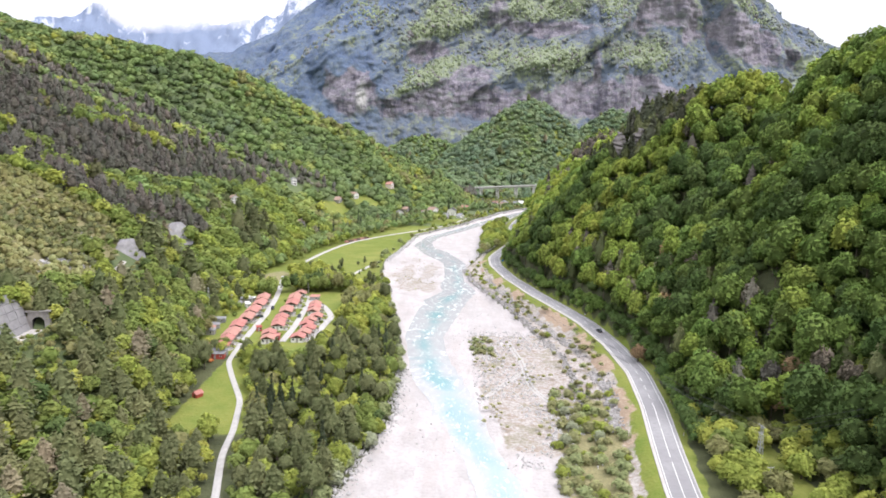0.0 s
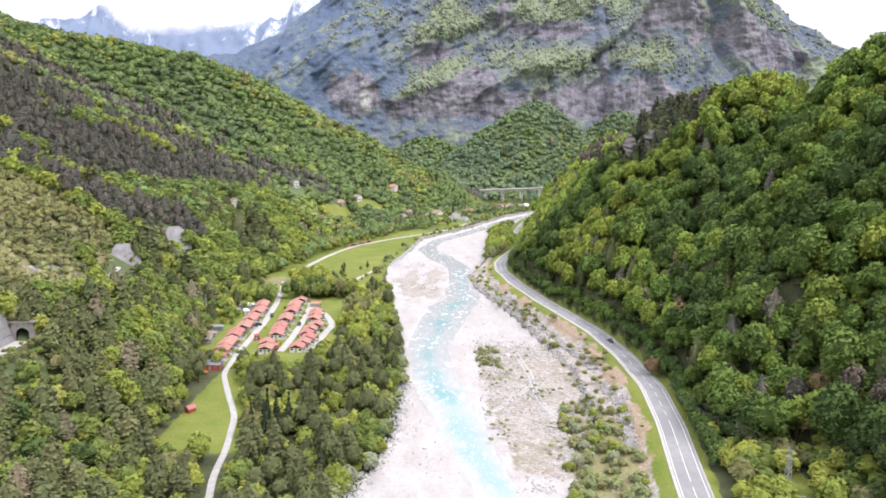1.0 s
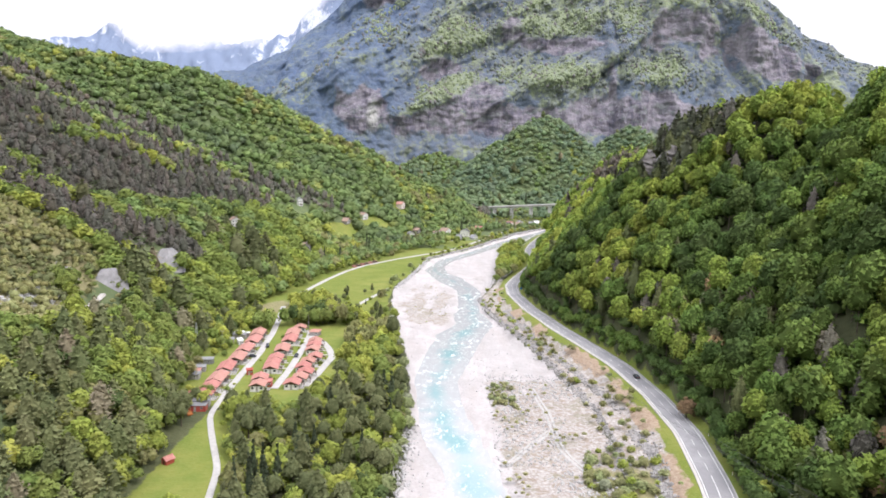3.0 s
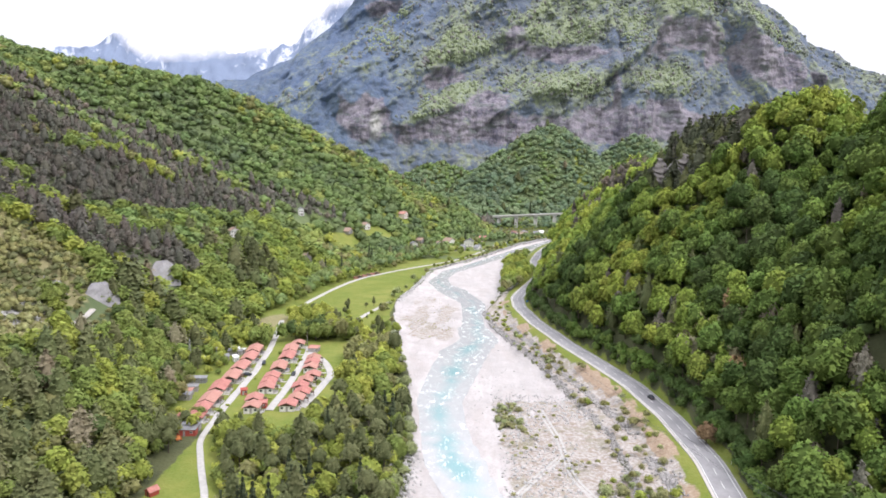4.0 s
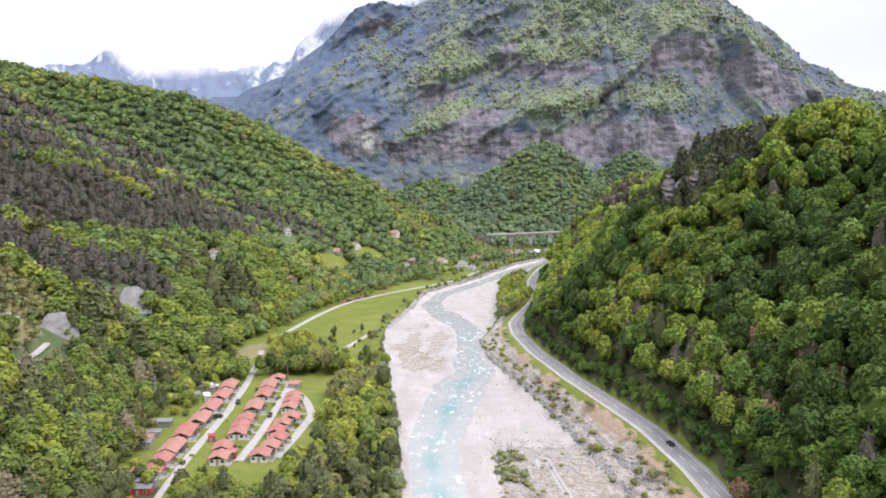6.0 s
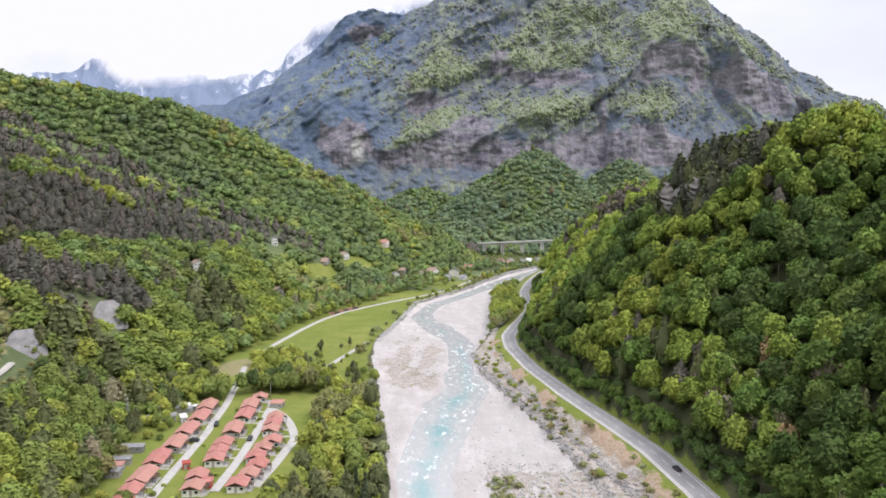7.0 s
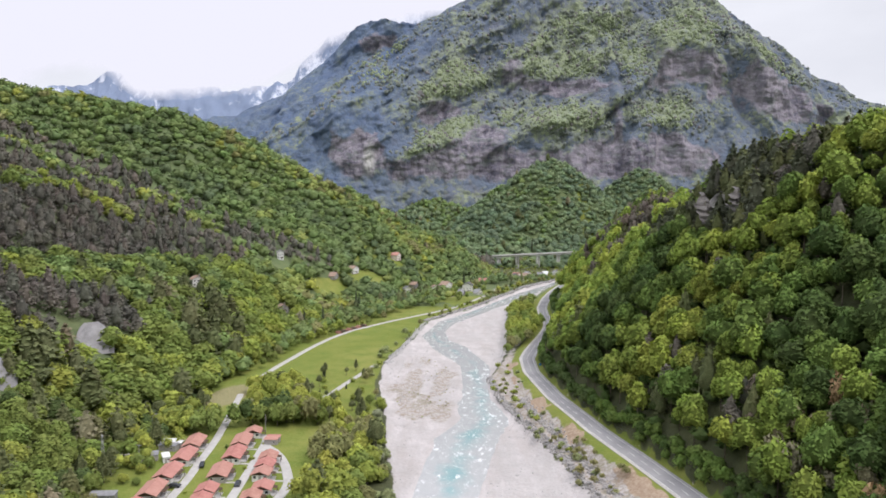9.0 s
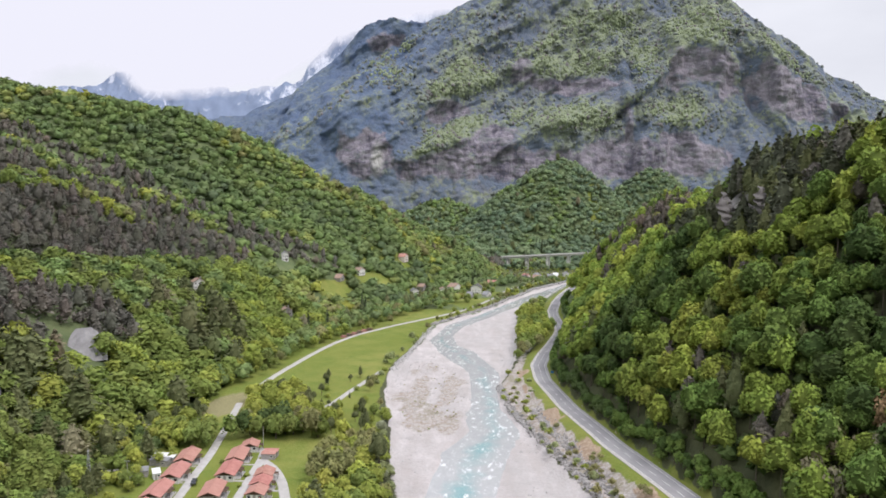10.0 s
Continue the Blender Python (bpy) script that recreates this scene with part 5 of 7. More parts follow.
def put_tree(key, x, y, r, rng, tall=1.0):
    """Sets one tree of crown radius r on the ground."""
    i = rng.randint(len(STOCK[key]))
    m = pose(x, y, float(height(x, y)) - 0.1, 0, 0, rng.uniform(0, 360)) @ Matrix.Diagonal((r, r, r * tall, 1))
    if (key, i) not in SPARE:
        nm, kd, seed, tn, lb = STOCK[key][i]
        t = tree_thing(nm, kd, seed, tn, lb, "shrub" if kd == "shrub" else "tree", "shrubs on the gravel" if kd == "shrub" else "trees on the valley floor")
        SPARE[key, i] = t
        t.matrix_basis = m
        return t
    t = SPARE[key, i]
    keep_ = t.scale.copy()
    t.scale = (1, 1, 1)
    c = copy_thing(t, m)
    t.scale = keep_
    return c


def grove(n_try, xr, yr, ok, keys, weights, rmin, rmax, gap, seed, tall=1.0, joined=False):
    rng = np.random.RandomState(seed)
    w = np.asarray(weights, float) / sum(weights)
    done = []
    for _ in range(n_try):
        x, y = rng.uniform(*xr), rng.uniform(*yr)
        if not ok(x, y) or any((x - a) ** 2 + (y - b) ** 2 < gap * gap for a, b in done):
            continue
        done.append((x, y))
        if not joined:
            put_tree(keys[rng.choice(len(keys), p=w)], x, y, rng.uniform(rmin, rmax), rng, tall * rng.uniform(0.9, 1.25))
    if joined:
        q = np.array(done)
        plant("grove", q[:, 0], q[:, 1], rng, rmin, rmax, np.zeros(len(q)), [k for k in keys if k != "pine"], [v for k, v in zip(keys, weights) if k != "pine"], 1, tall)


lane_x = lane_of([q[1] for q in LANE], [q[0] for q in LANE])
# wood between the lane and the river
grove(1200, (-88, -18), (165, 318), lambda x, y: lane_x(y) + 7 < x < gravel_l(y) - 3 and (x > -56 or y < 290),
      ["pine", "grey_pine", "spruce", "green", "fresh", "lime", "olive"], [7, 4.5, 1, 2.6, 3, 0.8, 1], 2.8, 4.4, 4.8, 1, 1.15)
grove(300, (-58, -20), (318, 420), lambda x, y: -54 < x < gravel_l(y) - 3 and x > -50 - (y - 318) * 0.02,
      ["fresh", "green", "olive", "pine", "lime"], [4, 3, 2, 2, 2], 3.0, 4.8, 5.2, 2, 1.1)
# willows on the edge of the gravel
grove(400, (-45, -12), (170, 470), lambda x, y: -6 < x - gravel_l(y) < -0.5, ["willow", "silver", "fresh", "osier"], [4, 2, 2, 2], 1.8, 3.2, 4.2, 3)
# between lane and western slope
grove(700, (-118, -66), (165, 300), lambda x, y: foot_l(y) - 4 < x < lane_x(y) - 5 and not (-97 < x < -68 and 212 < y < 284),
      ["grey_pine", "fresh", "green", "lime", "olive", "pine"], [5, 2.5, 2.5, 1, 1.5, 5], 2.6, 4.0, 4.6, 4, 1.15)
grove(260, (-142, -118), (300, 470), lambda x, y: foot_l(y) - 3 < x < -121 and not (y < 360 and x > -124), ["lime", "fresh", "green", "pine", "deep"], [2, 4, 3, 2, 1], 2.6, 4.2, 5.6, 5)
grove(900, (-122, -64), (150, 312), lambda x, y: foot_l(y) - 4 < x < lane_x(y) - 3.5 and not (-99 < x < -68 and 208 < y < 288), ["fresh", "lime", "green", "willow"], [4, 2, 3, 1], 1.2, 2.6, 3.0, 55, 1.0, True)
grove(1200, (-88, -18), (150, 318), lambda x, y: lane_x(y) + 4 < x < gravel_l(y) - 2 and (x > -57 or y < 296), ["fresh", "lime", "green", "olive", "deep"], [4, 1.5, 3, 1, 2], 1.2, 2.8, 3.0, 56, 1.0, True)
# north of the holiday park
grove(160, (-112, -58), (432, 500), lambda x, y: abs(x - lane_x(y)) > 6 and not (x > -80 and y > 470), ["fresh", "lime", "green", "pine", "deep", "olive"], [4, 3, 3, 2, 1, 1], 2.8, 4.6, 6.2, 6, 1.1)
grove(60, (-80, -50), (445, 545), lambda x, y: x < gravel_l(y) - 3, ["pine", "spruce", "bush", "green"], [3, 1, 4, 1], 1.2, 2.4, 9, 7, 1.2)
grove(90, (-62, -38), (500, 690), lambda x, y: -7 < x - gravel_l(y) < -2, ["bush", "willow", "osier"], [3, 2, 3], 1.2, 2.4, 7, 8)
# foot of the western slope beside the meadow
grove(240, (-140, -100), (500, 760), lambda x, y: foot_l(y) - 2 < x < foot_l(y) + 9, ["fresh", "green", "lime", "olive", "deep"], [4, 4, 2, 2, 1], 2.6, 4.4, 6.5, 9, joined=True)
# strip between river and road, and the far village
grove(900, (22, 80), (585, 860), lambda x, y: gravel_r(y) + 2 < x < road_x(y) - 6 - 6 * (y < 615) - 6 * (y > 705), ["fresh", "green", "olive", "pine", "willow"], [4, 4, 2, 1, 1], 2.4, 4.4, 3.7, 10, 1.15, True)
grove(260, (-60, 130), (800, 1120), lambda x, y: foot_l(y) < x < gravel_l(y) - 3 and bool(open_ground(x, y)) and abs(x - np.interp(y, [743, 808, 844, 914, 997, 1060], [-44, -7, 8, 31, 50, 84])) > 6,
      ["fresh", "green", "olive", "deep", "lime"], [4, 4, 2, 1, 1], 2.4, 4.4, 8, 11, joined=True)
# shrubs on the gravel bar and along the road bank
grove(70, (28, 56), (168, 250), lambda x, y: x > 33 + 0.1 * (y - 170) and x < road_x(y) - 11, ["shrub", "osier", "bush", "silver"], [3, 3, 3, 0.6], 1.3, 2.9, 3.4, 12)
grove(40, (14, 26), (305, 335), lambda x, y: True, ["shrub", "osier"], [2, 1], 0.9, 1.9, 2.2, 13)
grove(200, (17, 72), (250, 560), lambda x, y: gravel_r(y) - 1 < x < road_x(y) - 10, ["bush", "shrub", "osier"], [4, 3, 1], 0.9, 2.2, 4.2, 14)
# meadow round the pylon
grove(600, (80, 130), (150, 228), lambda x, y: x > road_x(y) + 11 and not (90 < x < 99.5 and 160 < y < 195), ["fresh", "lime", "green", "olive", "russet"], [4, 2, 3, 2, 0.5], 2.8, 4.4, 4.4, 15)
rng = np.random.RandomState(77)
put_tree("russet", 84.5, 284, 3.6, rng, 1.3)
for tx, ty, r in ((-101, 466, 4.2), (-96, 476, 4.8), (-100, 490, 4.4), (-92, 488, 4.6), (-86, 478, 4.0), (-90, 500, 4.2), (-98, 503, 3.6), (-84, 492, 3.4), (-81, 462, 3.8), (-104, 500, 3.2)):
    put_tree(("fresh", "olive", "lime", "green")[int(r * 10) % 4], tx, ty, r, rng, 1.35)
for tx, ty in ((-63, 226), (-60, 230), (-58, 225), (-61, 221), (-56, 231), (-57, 220), (-54, 226), (-53, 221), (-60, 235), (-52, 232)):
    put_tree("spruce", tx, ty, rng.uniform(2.6, 3.4), rng, 1.75)
for tx, ty in ((-78.5, 523), (-81.8, 494), (-76, 500), (-88, 500)):
    put_tree("pine", tx, ty, 2.0, rng, 1.4)


# ---- buildings ----
def slab(bm, pts, t):
    """A sloped slab: four corner points, thickened downwards."""
    a = [bm.verts.new(q) for q in pts]
    b = [bm.verts.new((q[0], q[1], q[2] - t)) for q in pts]
    bm.faces.new(a)
    bm.faces.new(b[::-1])
    for i in range(4):
        j = (i + 1) % 4
        bm.faces.new((a[j], a[i], b[i], b[j]))


def gable_roof(bm, w, l, eave, ridge, over, t=0.2):
    hw, hl = w / 2 + over, l / 2 + over
    drop = (ridge - eave) / (w / 2) * over
    for sx in (-1, 1):
        q = [(sx * hw, -hl, eave - drop), (sx * hw, hl, eave - drop), (0, hl, ridge), (0, -hl, ridge)]
        slab(bm, [(x, y, z + t) for x, y, z in (q if sx < 0 else q[::-1])], t)
    box(bm, -0.16, -hl - 0.02, ridge + t - 0.06, 0.16, hl + 0.02, ridge + t + 0.08)


def gable_body(bm, w, l, eave, ridge):
    v = [bm.verts.new(q) for y in (-l / 2, l / 2) for q in ((-w / 2, y, -0.8), (w / 2, y, -0.8), (w / 2, y, eave), (0, y, ridge), (-w / 2, y, eave))]
    bm.faces.new(v[0:5])
    bm.faces.new(v[9:4:-1])
    for i in range(5):
        j = (i + 1) % 5
        bm.faces.new((v[j], v[i], v[5 + i], v[5 + j]))


def window_part(parent, x, y, z, w, h, face):
    """A framed window on a wall that faces -y, +x or -x."""
    bm = bmesh.new()
    d = 0.06
    for a, b, c, e in ((-w / 2, -h / 2, w / 2, -h / 2 + d), (-w / 2, h / 2 - d, w / 2, h / 2), (-w / 2, -h / 2 + d, -w / 2 + d, h / 2 - d), (w / 2 - d, -h / 2 + d, w / 2, h / 2 - d)):
        if face == "y":
            box(bm, x + a, y - 0.07, z + b, x + c, y, z + e)
        else:
            box(bm, min(x, x + face * 0.07), y + a, z + b, max(x, x + face * 0.07), y + c, z + e)
    fr = part("window", bm, "render_white", parent)
    bm = bmesh.new()
    if face == "y":
        box(bm, x - w / 2 + d, y - 0.03, z - h / 2 + d, x + w / 2 - d, y - 0.004, z + h / 2 - d)
    else:
        box(bm, min(x + face * 0.004, x + face * 0.03), y - w / 2 + d, z - h / 2 + d, max(x + face * 0.004, x + face * 0.03), y + w / 2 - d, z + h / 2 - d)
    part("pane", bm, "glass", fr)


def bungalow(w, l, tile, label, wall="render_white"):
    t = empty("bungalow", label, "bungalow", "holiday park bungalows")
    eave, ridge = 2.45, 2.45 + w * 0.2
    bm = bmesh.new()
    gable_body(bm, w, l, eave, ridge)
    part("wall", bm, wall, t)
    bm = bmesh.new()
    gable_roof(bm, w, l, eave, ridge, 0.65)
    part("roof", bm, tile, t, "red clay tile roof")
    bm = bmesh.new()
    v = [bm.verts.new(q) for y in (-l / 2 - 0.07, -l / 2 - 0.01) for q in ((-w / 2, y, eave - 0.25), (w / 2, y, eave - 0.25), (w / 2, y, eave), (0, y, ridge), (-w / 2, y, eave))]
    bm.faces.new(v[0:5])
    for i in range(5):
        j = (i + 1) % 5
        bm.faces.new((v[j], v[i], v[5 + i], v[5 + j]))
    part("gable_panel", bm, "wood_dark", t, "dark wooden gable boards")
    bm = bmesh.new()
    box(bm, -0.45, -l / 2 - 0.06, 0.02, 0.45, -l / 2 - 0.005, 2.05)
    part("door", bm, "wood_grey", t)
    for px in (-w * 0.32, w * 0.32):
        window_part(t, px, -l / 2, 1.45, 1.1, 1.0, "y")
    for py in (-l * 0.25, l * 0.2):
        window_part(t, w / 2, py, 1.45, 1.2, 1.0, 1)
    bm = bmesh.new()
    box(bm, w / 2 + 0.01, -l * 0.3, -0.6, w / 2 + 2.0, l * 0.3, 0.12)
    part("terrace", bm, "concrete", t)
    bm = bmesh.new()
    slab(bm, [(w / 2 + 0.3, -l * 0.18, 2.34), (w / 2 + 2.0, -l * 0.18, 2.0), (w / 2 + 2.0, l * 0.22, 2.0), (w / 2 + 0.3, l * 0.22, 2.34)], 0.1)
    part("awning", bm, "wood_dark", t, "dark lean-to awning")
    for py in (-l * 0.16, l * 0.2):
        bm = bmesh.new()
        box(bm, w / 2 + 1.8, py - 0.06, 0.12, w / 2 + 1.92, py + 0.06, 1.93)
        part("post", bm, "wood_dark", t)
    return t


def sit(t, x, y, turn=0.0, sink=0.0):
    t.matrix_basis = pose(x, y, float(height(x, y)) - sink, 0, 0, turn)
    return t


LONG = bungalow(6.0, 11.4, "tile", "long white bungalow with a low red tiled roof")
WORN = bungalow(6.0, 11.0, "tile_worn", "long bungalow with a bleached orange tiled roof", "wood_grey")
SHORT = bungalow(5.8, 5.9, "tile", "short white bungalow with a red tiled roof")
PALE = bungalow(5.6, 5.7, "tile_worn", "small bungalow with a pale orange tiled roof")
ROW_A = [(-107.2, 404, 1), (-105, 388, 0), (-104.4, 372, 0), (-103.4, 356.5, 1), (-103.6, 341, 0), (-102, 325, 1), (-101, 313.5, 2), (-100, 304.5, 2)]
ROW_B = [(-87.5, 418.5, 3), (-88.8, 406.5, 1), (-86.6, 390.5, 0), (-86.3, 373.5, 1), (-85.4, 358, 2), (-84.6, 349.5, 2), (-83.4, 341.5, 2), (-84, 326, 2), (-82.2, 317, 3)]
ROW_C = [(-73, 388.5, 3), (-72, 380.5, 2), (-71, 372.5, 3), (-67.2, 360, 2), (-69, 352.5, 3), (-69.3, 344, 2), (-66.6, 336, 2), (-67.2, 328, 3), (-68.6, 320, 2)]
used = set()
for bx, by, kind_ in ROW_A + ROW_B + ROW_C:
    t = (LONG, WORN, SHORT, PALE)[kind_]
    turn = 3.5 if (bx, by, kind_) in ROW_A else (6 if bx < -80 else 3)
    turn += 2.5 * math.sin(by * 1.7)
    if kind_ in used:
        copy_thing(t, pose(bx, by, float(height(bx, by)) + 0.15, 0, 0, turn))
    else:
        used.add(kind_)
        t.matrix_basis = pose(bx, by, float(height(bx, by)) + 0.15, 0, 0, turn)


def shed(w, l, h, wall, roof, label, name="shed", category="shed", group=""):
    """A mobile home or shed with a low single-pitch roof."""
    t = empty(name, label, category, group)
    bm = bmesh.new()
    box(bm, -w / 2, -l / 2, -0.5, w / 2, l / 2, h)
    part("wall", bm, wall, t)
    bm = bmesh.new()
    slab(bm, [(-w / 2 - 0.25, -l / 2 - 0.25, h + 0.14), (w / 2 + 0.25, -l / 2 - 0.25, h + 0.14), (w / 2 + 0.25, l / 2 + 0.25, h + 0.45), (-w / 2 - 0.25, l / 2 + 0.25, h + 0.45)], 0.13)
    part("roof", bm, roof, t)
    bm = bmesh.new()
    box(bm, -w * 0.12 - 0.4, -l / 2 - 0.05, 0.0, -w * 0.12 + 0.4, -l / 2 - 0.005, 1.9)
    part("door", bm, "wood_grey", t)
    window_part(t, w * 0.26, -l / 2, 1.4, 0.9, 0.7, "y")
    return t


for sx, sy, w, l, wall, roof, lab, turn in (
        (-115, 329, 7, 3.6, "wood_grey", "sheet", "grey shed with a flat sheet roof on grass", 5),
        (-116.5, 334.5, 7, 3, "wood_grey", "tile_worn", "grey hut with a faded red sheet roof", 4),
        (-116, 340, 6.5, 2.8, "wood_grey", "sheet", "low grey caravan shed under trees", 8),
        (-117.5, 352, 8, 3, "sheet", "sheet", "grey mobile home with a flat roof", 6),
        (-98.5, 296.5, 6.4, 3, "wood_grey", "sheet", "grey hut beside the gravel lane", 4),
        (-98, 291.5, 6.4, 3, "red_paint", "sheet", "red and grey hut beside the gravel lane", 4),
        (-104.5, 303, 3.6, 5, "red_paint", "tile", "red wooden annexe beside a bungalow", 3),
        (-116, 404, 8.5, 3.4, "wood_grey", "caravan", "white-roofed mobile home at the wood's edge", -6),
        (-116, 400, 7, 2.8, "wood_grey", "sheet", "grey mobile home behind the bungalows", -6),
        (-119, 389, 6.5, 4, "wood_grey", "sheet", "grey shed with sheet roofing panels", 20),
        (-77.5, 409, 5.2, 2.4, "wood_grey", "tile_worn", "grey cabin with a striped red roof", 0),
        (-77.3, 411.9, 5.2, 2.4, "wood_grey", "tile", "grey cabin with a dark red roof", 0),
        (-52.5, 374, 3.5, 5, "red_paint", "caravan", "small red and white hut among trees", 10),
        (-91.8, 337, 2.6, 2.0, "red_paint", "red_paint", "small red van-like kiosk by the lane", 20),
        (-79.5, 322, 3.4, 3, "red_paint", "tile", "little red hut between bungalows", 5),
        (-112, 388, 2.4, 4.4, "caravan", "caravan", "white caravan parked on grass", 30)):
    sit(shed(w, l, 2.3, wall, roof, lab), sx, sy, turn)

for row, edge_x in ((ROW_A, lambda y: lane_x(y) - 1.6), (ROW_B, lambda y: np.interp(y, [318, 344, 385, 408], [-77.5, -77.5, -79.5, -81.5])), (ROW_C, lambda y: np.interp(y, [322, 341, 368, 386], [-65.6, -63.6, -61.6, -67.6]))):
    for bx, by, kind_ in row:
        front = by - (4.6 if kind_ < 2 else 2.0)
        far_end = float(edge_x(front))
        if far_end - bx < 4:
            continue
        ob, _ = sweep("garden_path", [(bx + 2.9, front), ((bx + far_end) / 2 + 1.4, front + 0.3), (far_end, front)], [-0.7, -0.5, 0.5, 0.7], [-0.2, 0.14, 0.14, -0.2], "gravel", on_land, 0.8)
        tagged(ob, "short pale garden path to a bungalow", "path", kind="structure")

hut = empty("garden_hut", "small red-roofed hut at the meadow's edge", "hut")
bm = bmesh.new()
gable_body(bm, 3.4, 4.2, 2.0, 3.1)
part("wall", bm, "red_paint", hut)
bm = bmesh.new()
gable_roof(bm, 3.4, 4.2, 2.0, 3.1, 0.4, 0.12)
part("roof", bm, "tile", hut)
bm = bmesh.new()
box(bm, -0.4, -2.16, 0, 0.4, -2.105, 1.8)
part("door", bm, "wood_dark", hut)
sit(hut, -91, 247, -30)
hut.scale = (0.72, 0.72, 0.8)


def house(w, l, h, wall, roof, label):
    t = empty("house", label, "house", "village houses")
    bm = bmesh.new()
    gable_body(bm, w, l, h, h + w * 0.26)
    part("wall", bm, wall, t)
    bm = bmesh.new()
    gable_roof(bm, w, l, h, h + w * 0.26, 0.7, 0.25)
    rf = part("roof", bm, roof, t)
    bm = bmesh.new()
    box(bm, w * 0.2, l * 0.1, h, w * 0.2 + 0.8, l * 0.1 + 0.8, h + w * 0.26 + 1.0)
    part("chimney", bm, "masonry", rf)
    for floor_ in range(max(1, int(h / 2.8))):
        for i in range(3):
            window_part(t, (i - 1) * w * 0.3, -l / 2, 1.5 + 2.8 * floor_, 1.0, 1.3, "y")
            window_part(t, w / 2, (i - 1) * l * 0.3, 1.5 + 2.8 * floor_, 1.0, 1.3, 1)
    bm = bmesh.new()
    box(bm, w * 0.1, -l / 2 - 0.06, 0, w * 0.1 + 1.0, -l / 2 - 0.005, 2.1)
    part("door", bm, "wood_dark", t)
    return t


for hx, hy, w, l, h, wall, roof, lab, turn in (
        (-195, 640, 8, 7, 5.6, "render_white", "tile_brown", "white farmhouse alone on the wooded slope", 35),
        (-175, 804, 6, 6, 7, "render_white", "sheet", "tall white house among trees on the slope", 20),
        (-77, 976, 11, 8, 6, "render_pale", "tile_worn", "cream house with a faded red roof on the hillside", 70),
        (-114, 874, 10, 7, 5, "render_white", "tile_brown", "small house with a tiled roof above the meadow", 60),
        (-52, 927, 10, 8, 5, "masonry", "tile_brown", "stone house with a worn tiled roof", 75),
        (-28, 940, 10, 8, 6, "render_white", "tile_brown", "grey village house behind a dark spruce", 10),
        (-15, 955, 14, 10, 8, "render_white", "tile_brown", "cream house with a pale brown roof", 55),
        (11, 955, 12, 10, 8, "render_white", "slate", "white gabled house with a dark slate roof", -8),
        (32, 1040, 14, 10, 4, "render_pink", "tile", "long low house with a bright red roof", 85),
        (3, 912, 16, 6, 3, "masonry", "sheet", "long low grey farm building by the track", 80),
        (80, 1105, 10, 9, 6, "masonry", "slate", "dark village house near the viaduct", 10),
        (96, 1108, 14, 9, 5, "render_pale", "tile_brown", "cream works building below the viaduct", 70),
        (117, 1120, 12, 8, 6, "render_white", "sheet", "white works building below the viaduct", 60),
        (-144, 689, 8, 7, 4, "masonry", "tile_brown", "old stone cottage with a brown roof among trees", 30),
        (-128, 834, 12, 6, 3, "wood_grey", "tile_brown", "brown barn at the top of a small meadow", 80),
        (-58, 905, 9, 7, 4, "render_white", "sheet", "whitish house with a grey roof on the slope", 20),
        (22, 925, 11, 6, 3, "render_white", "sheet", "low white shed beside the farm track", 60),
        (-8, 905, 12, 6, 3, "wood_grey", "tile_brown", "long wooden shed with a faded roof", 75),
        (66, 1116, 8, 7, 5, "masonry", "slate", "dark stone house by the bridge works", 0),
        (84, 1132, 10, 8, 5, "render_pale", "tile", "pale works house with a red roof", 50),
        (128, 1150, 12, 7, 5, "render_white", "caravan", "white works hall below the viaduct", 75),
        (146, 1168, 9, 7, 6, "render_white", "sheet", "small white block near the river sluice", 15),
        (100, 1130, 9, 8, 7, "render_white", "sheet", "pale flat works block below the viaduct", 20)):
    sit(house(w, l, h, wall, roof, lab), hx, hy, turn, 0.3)

# ruin and walls at the edge of the meadow
for wx, wy, w, turn, lab in ((-105, 511, 9, 55, "roofless pale stone wall at the meadow"), (-95, 507, 9, -8, "low pale masonry wall beside trees"), (-124, 452, 12, 8, "heap-edged pale stone retaining wall")):
    bm = bmesh.new()
    for i in range(14):
        f = i / 14
        box(bm, (f - 0.5) * w, -0.35, -0.5, (f - 0.5) * w + w / 14.2, 0.35, 1.2 + 0.8 * noise.noise((i * 0.7, wx, 0)))
    tagged(sit(part("stone_wall", bm, "masonry"), wx, wy, turn), lab, "wall")


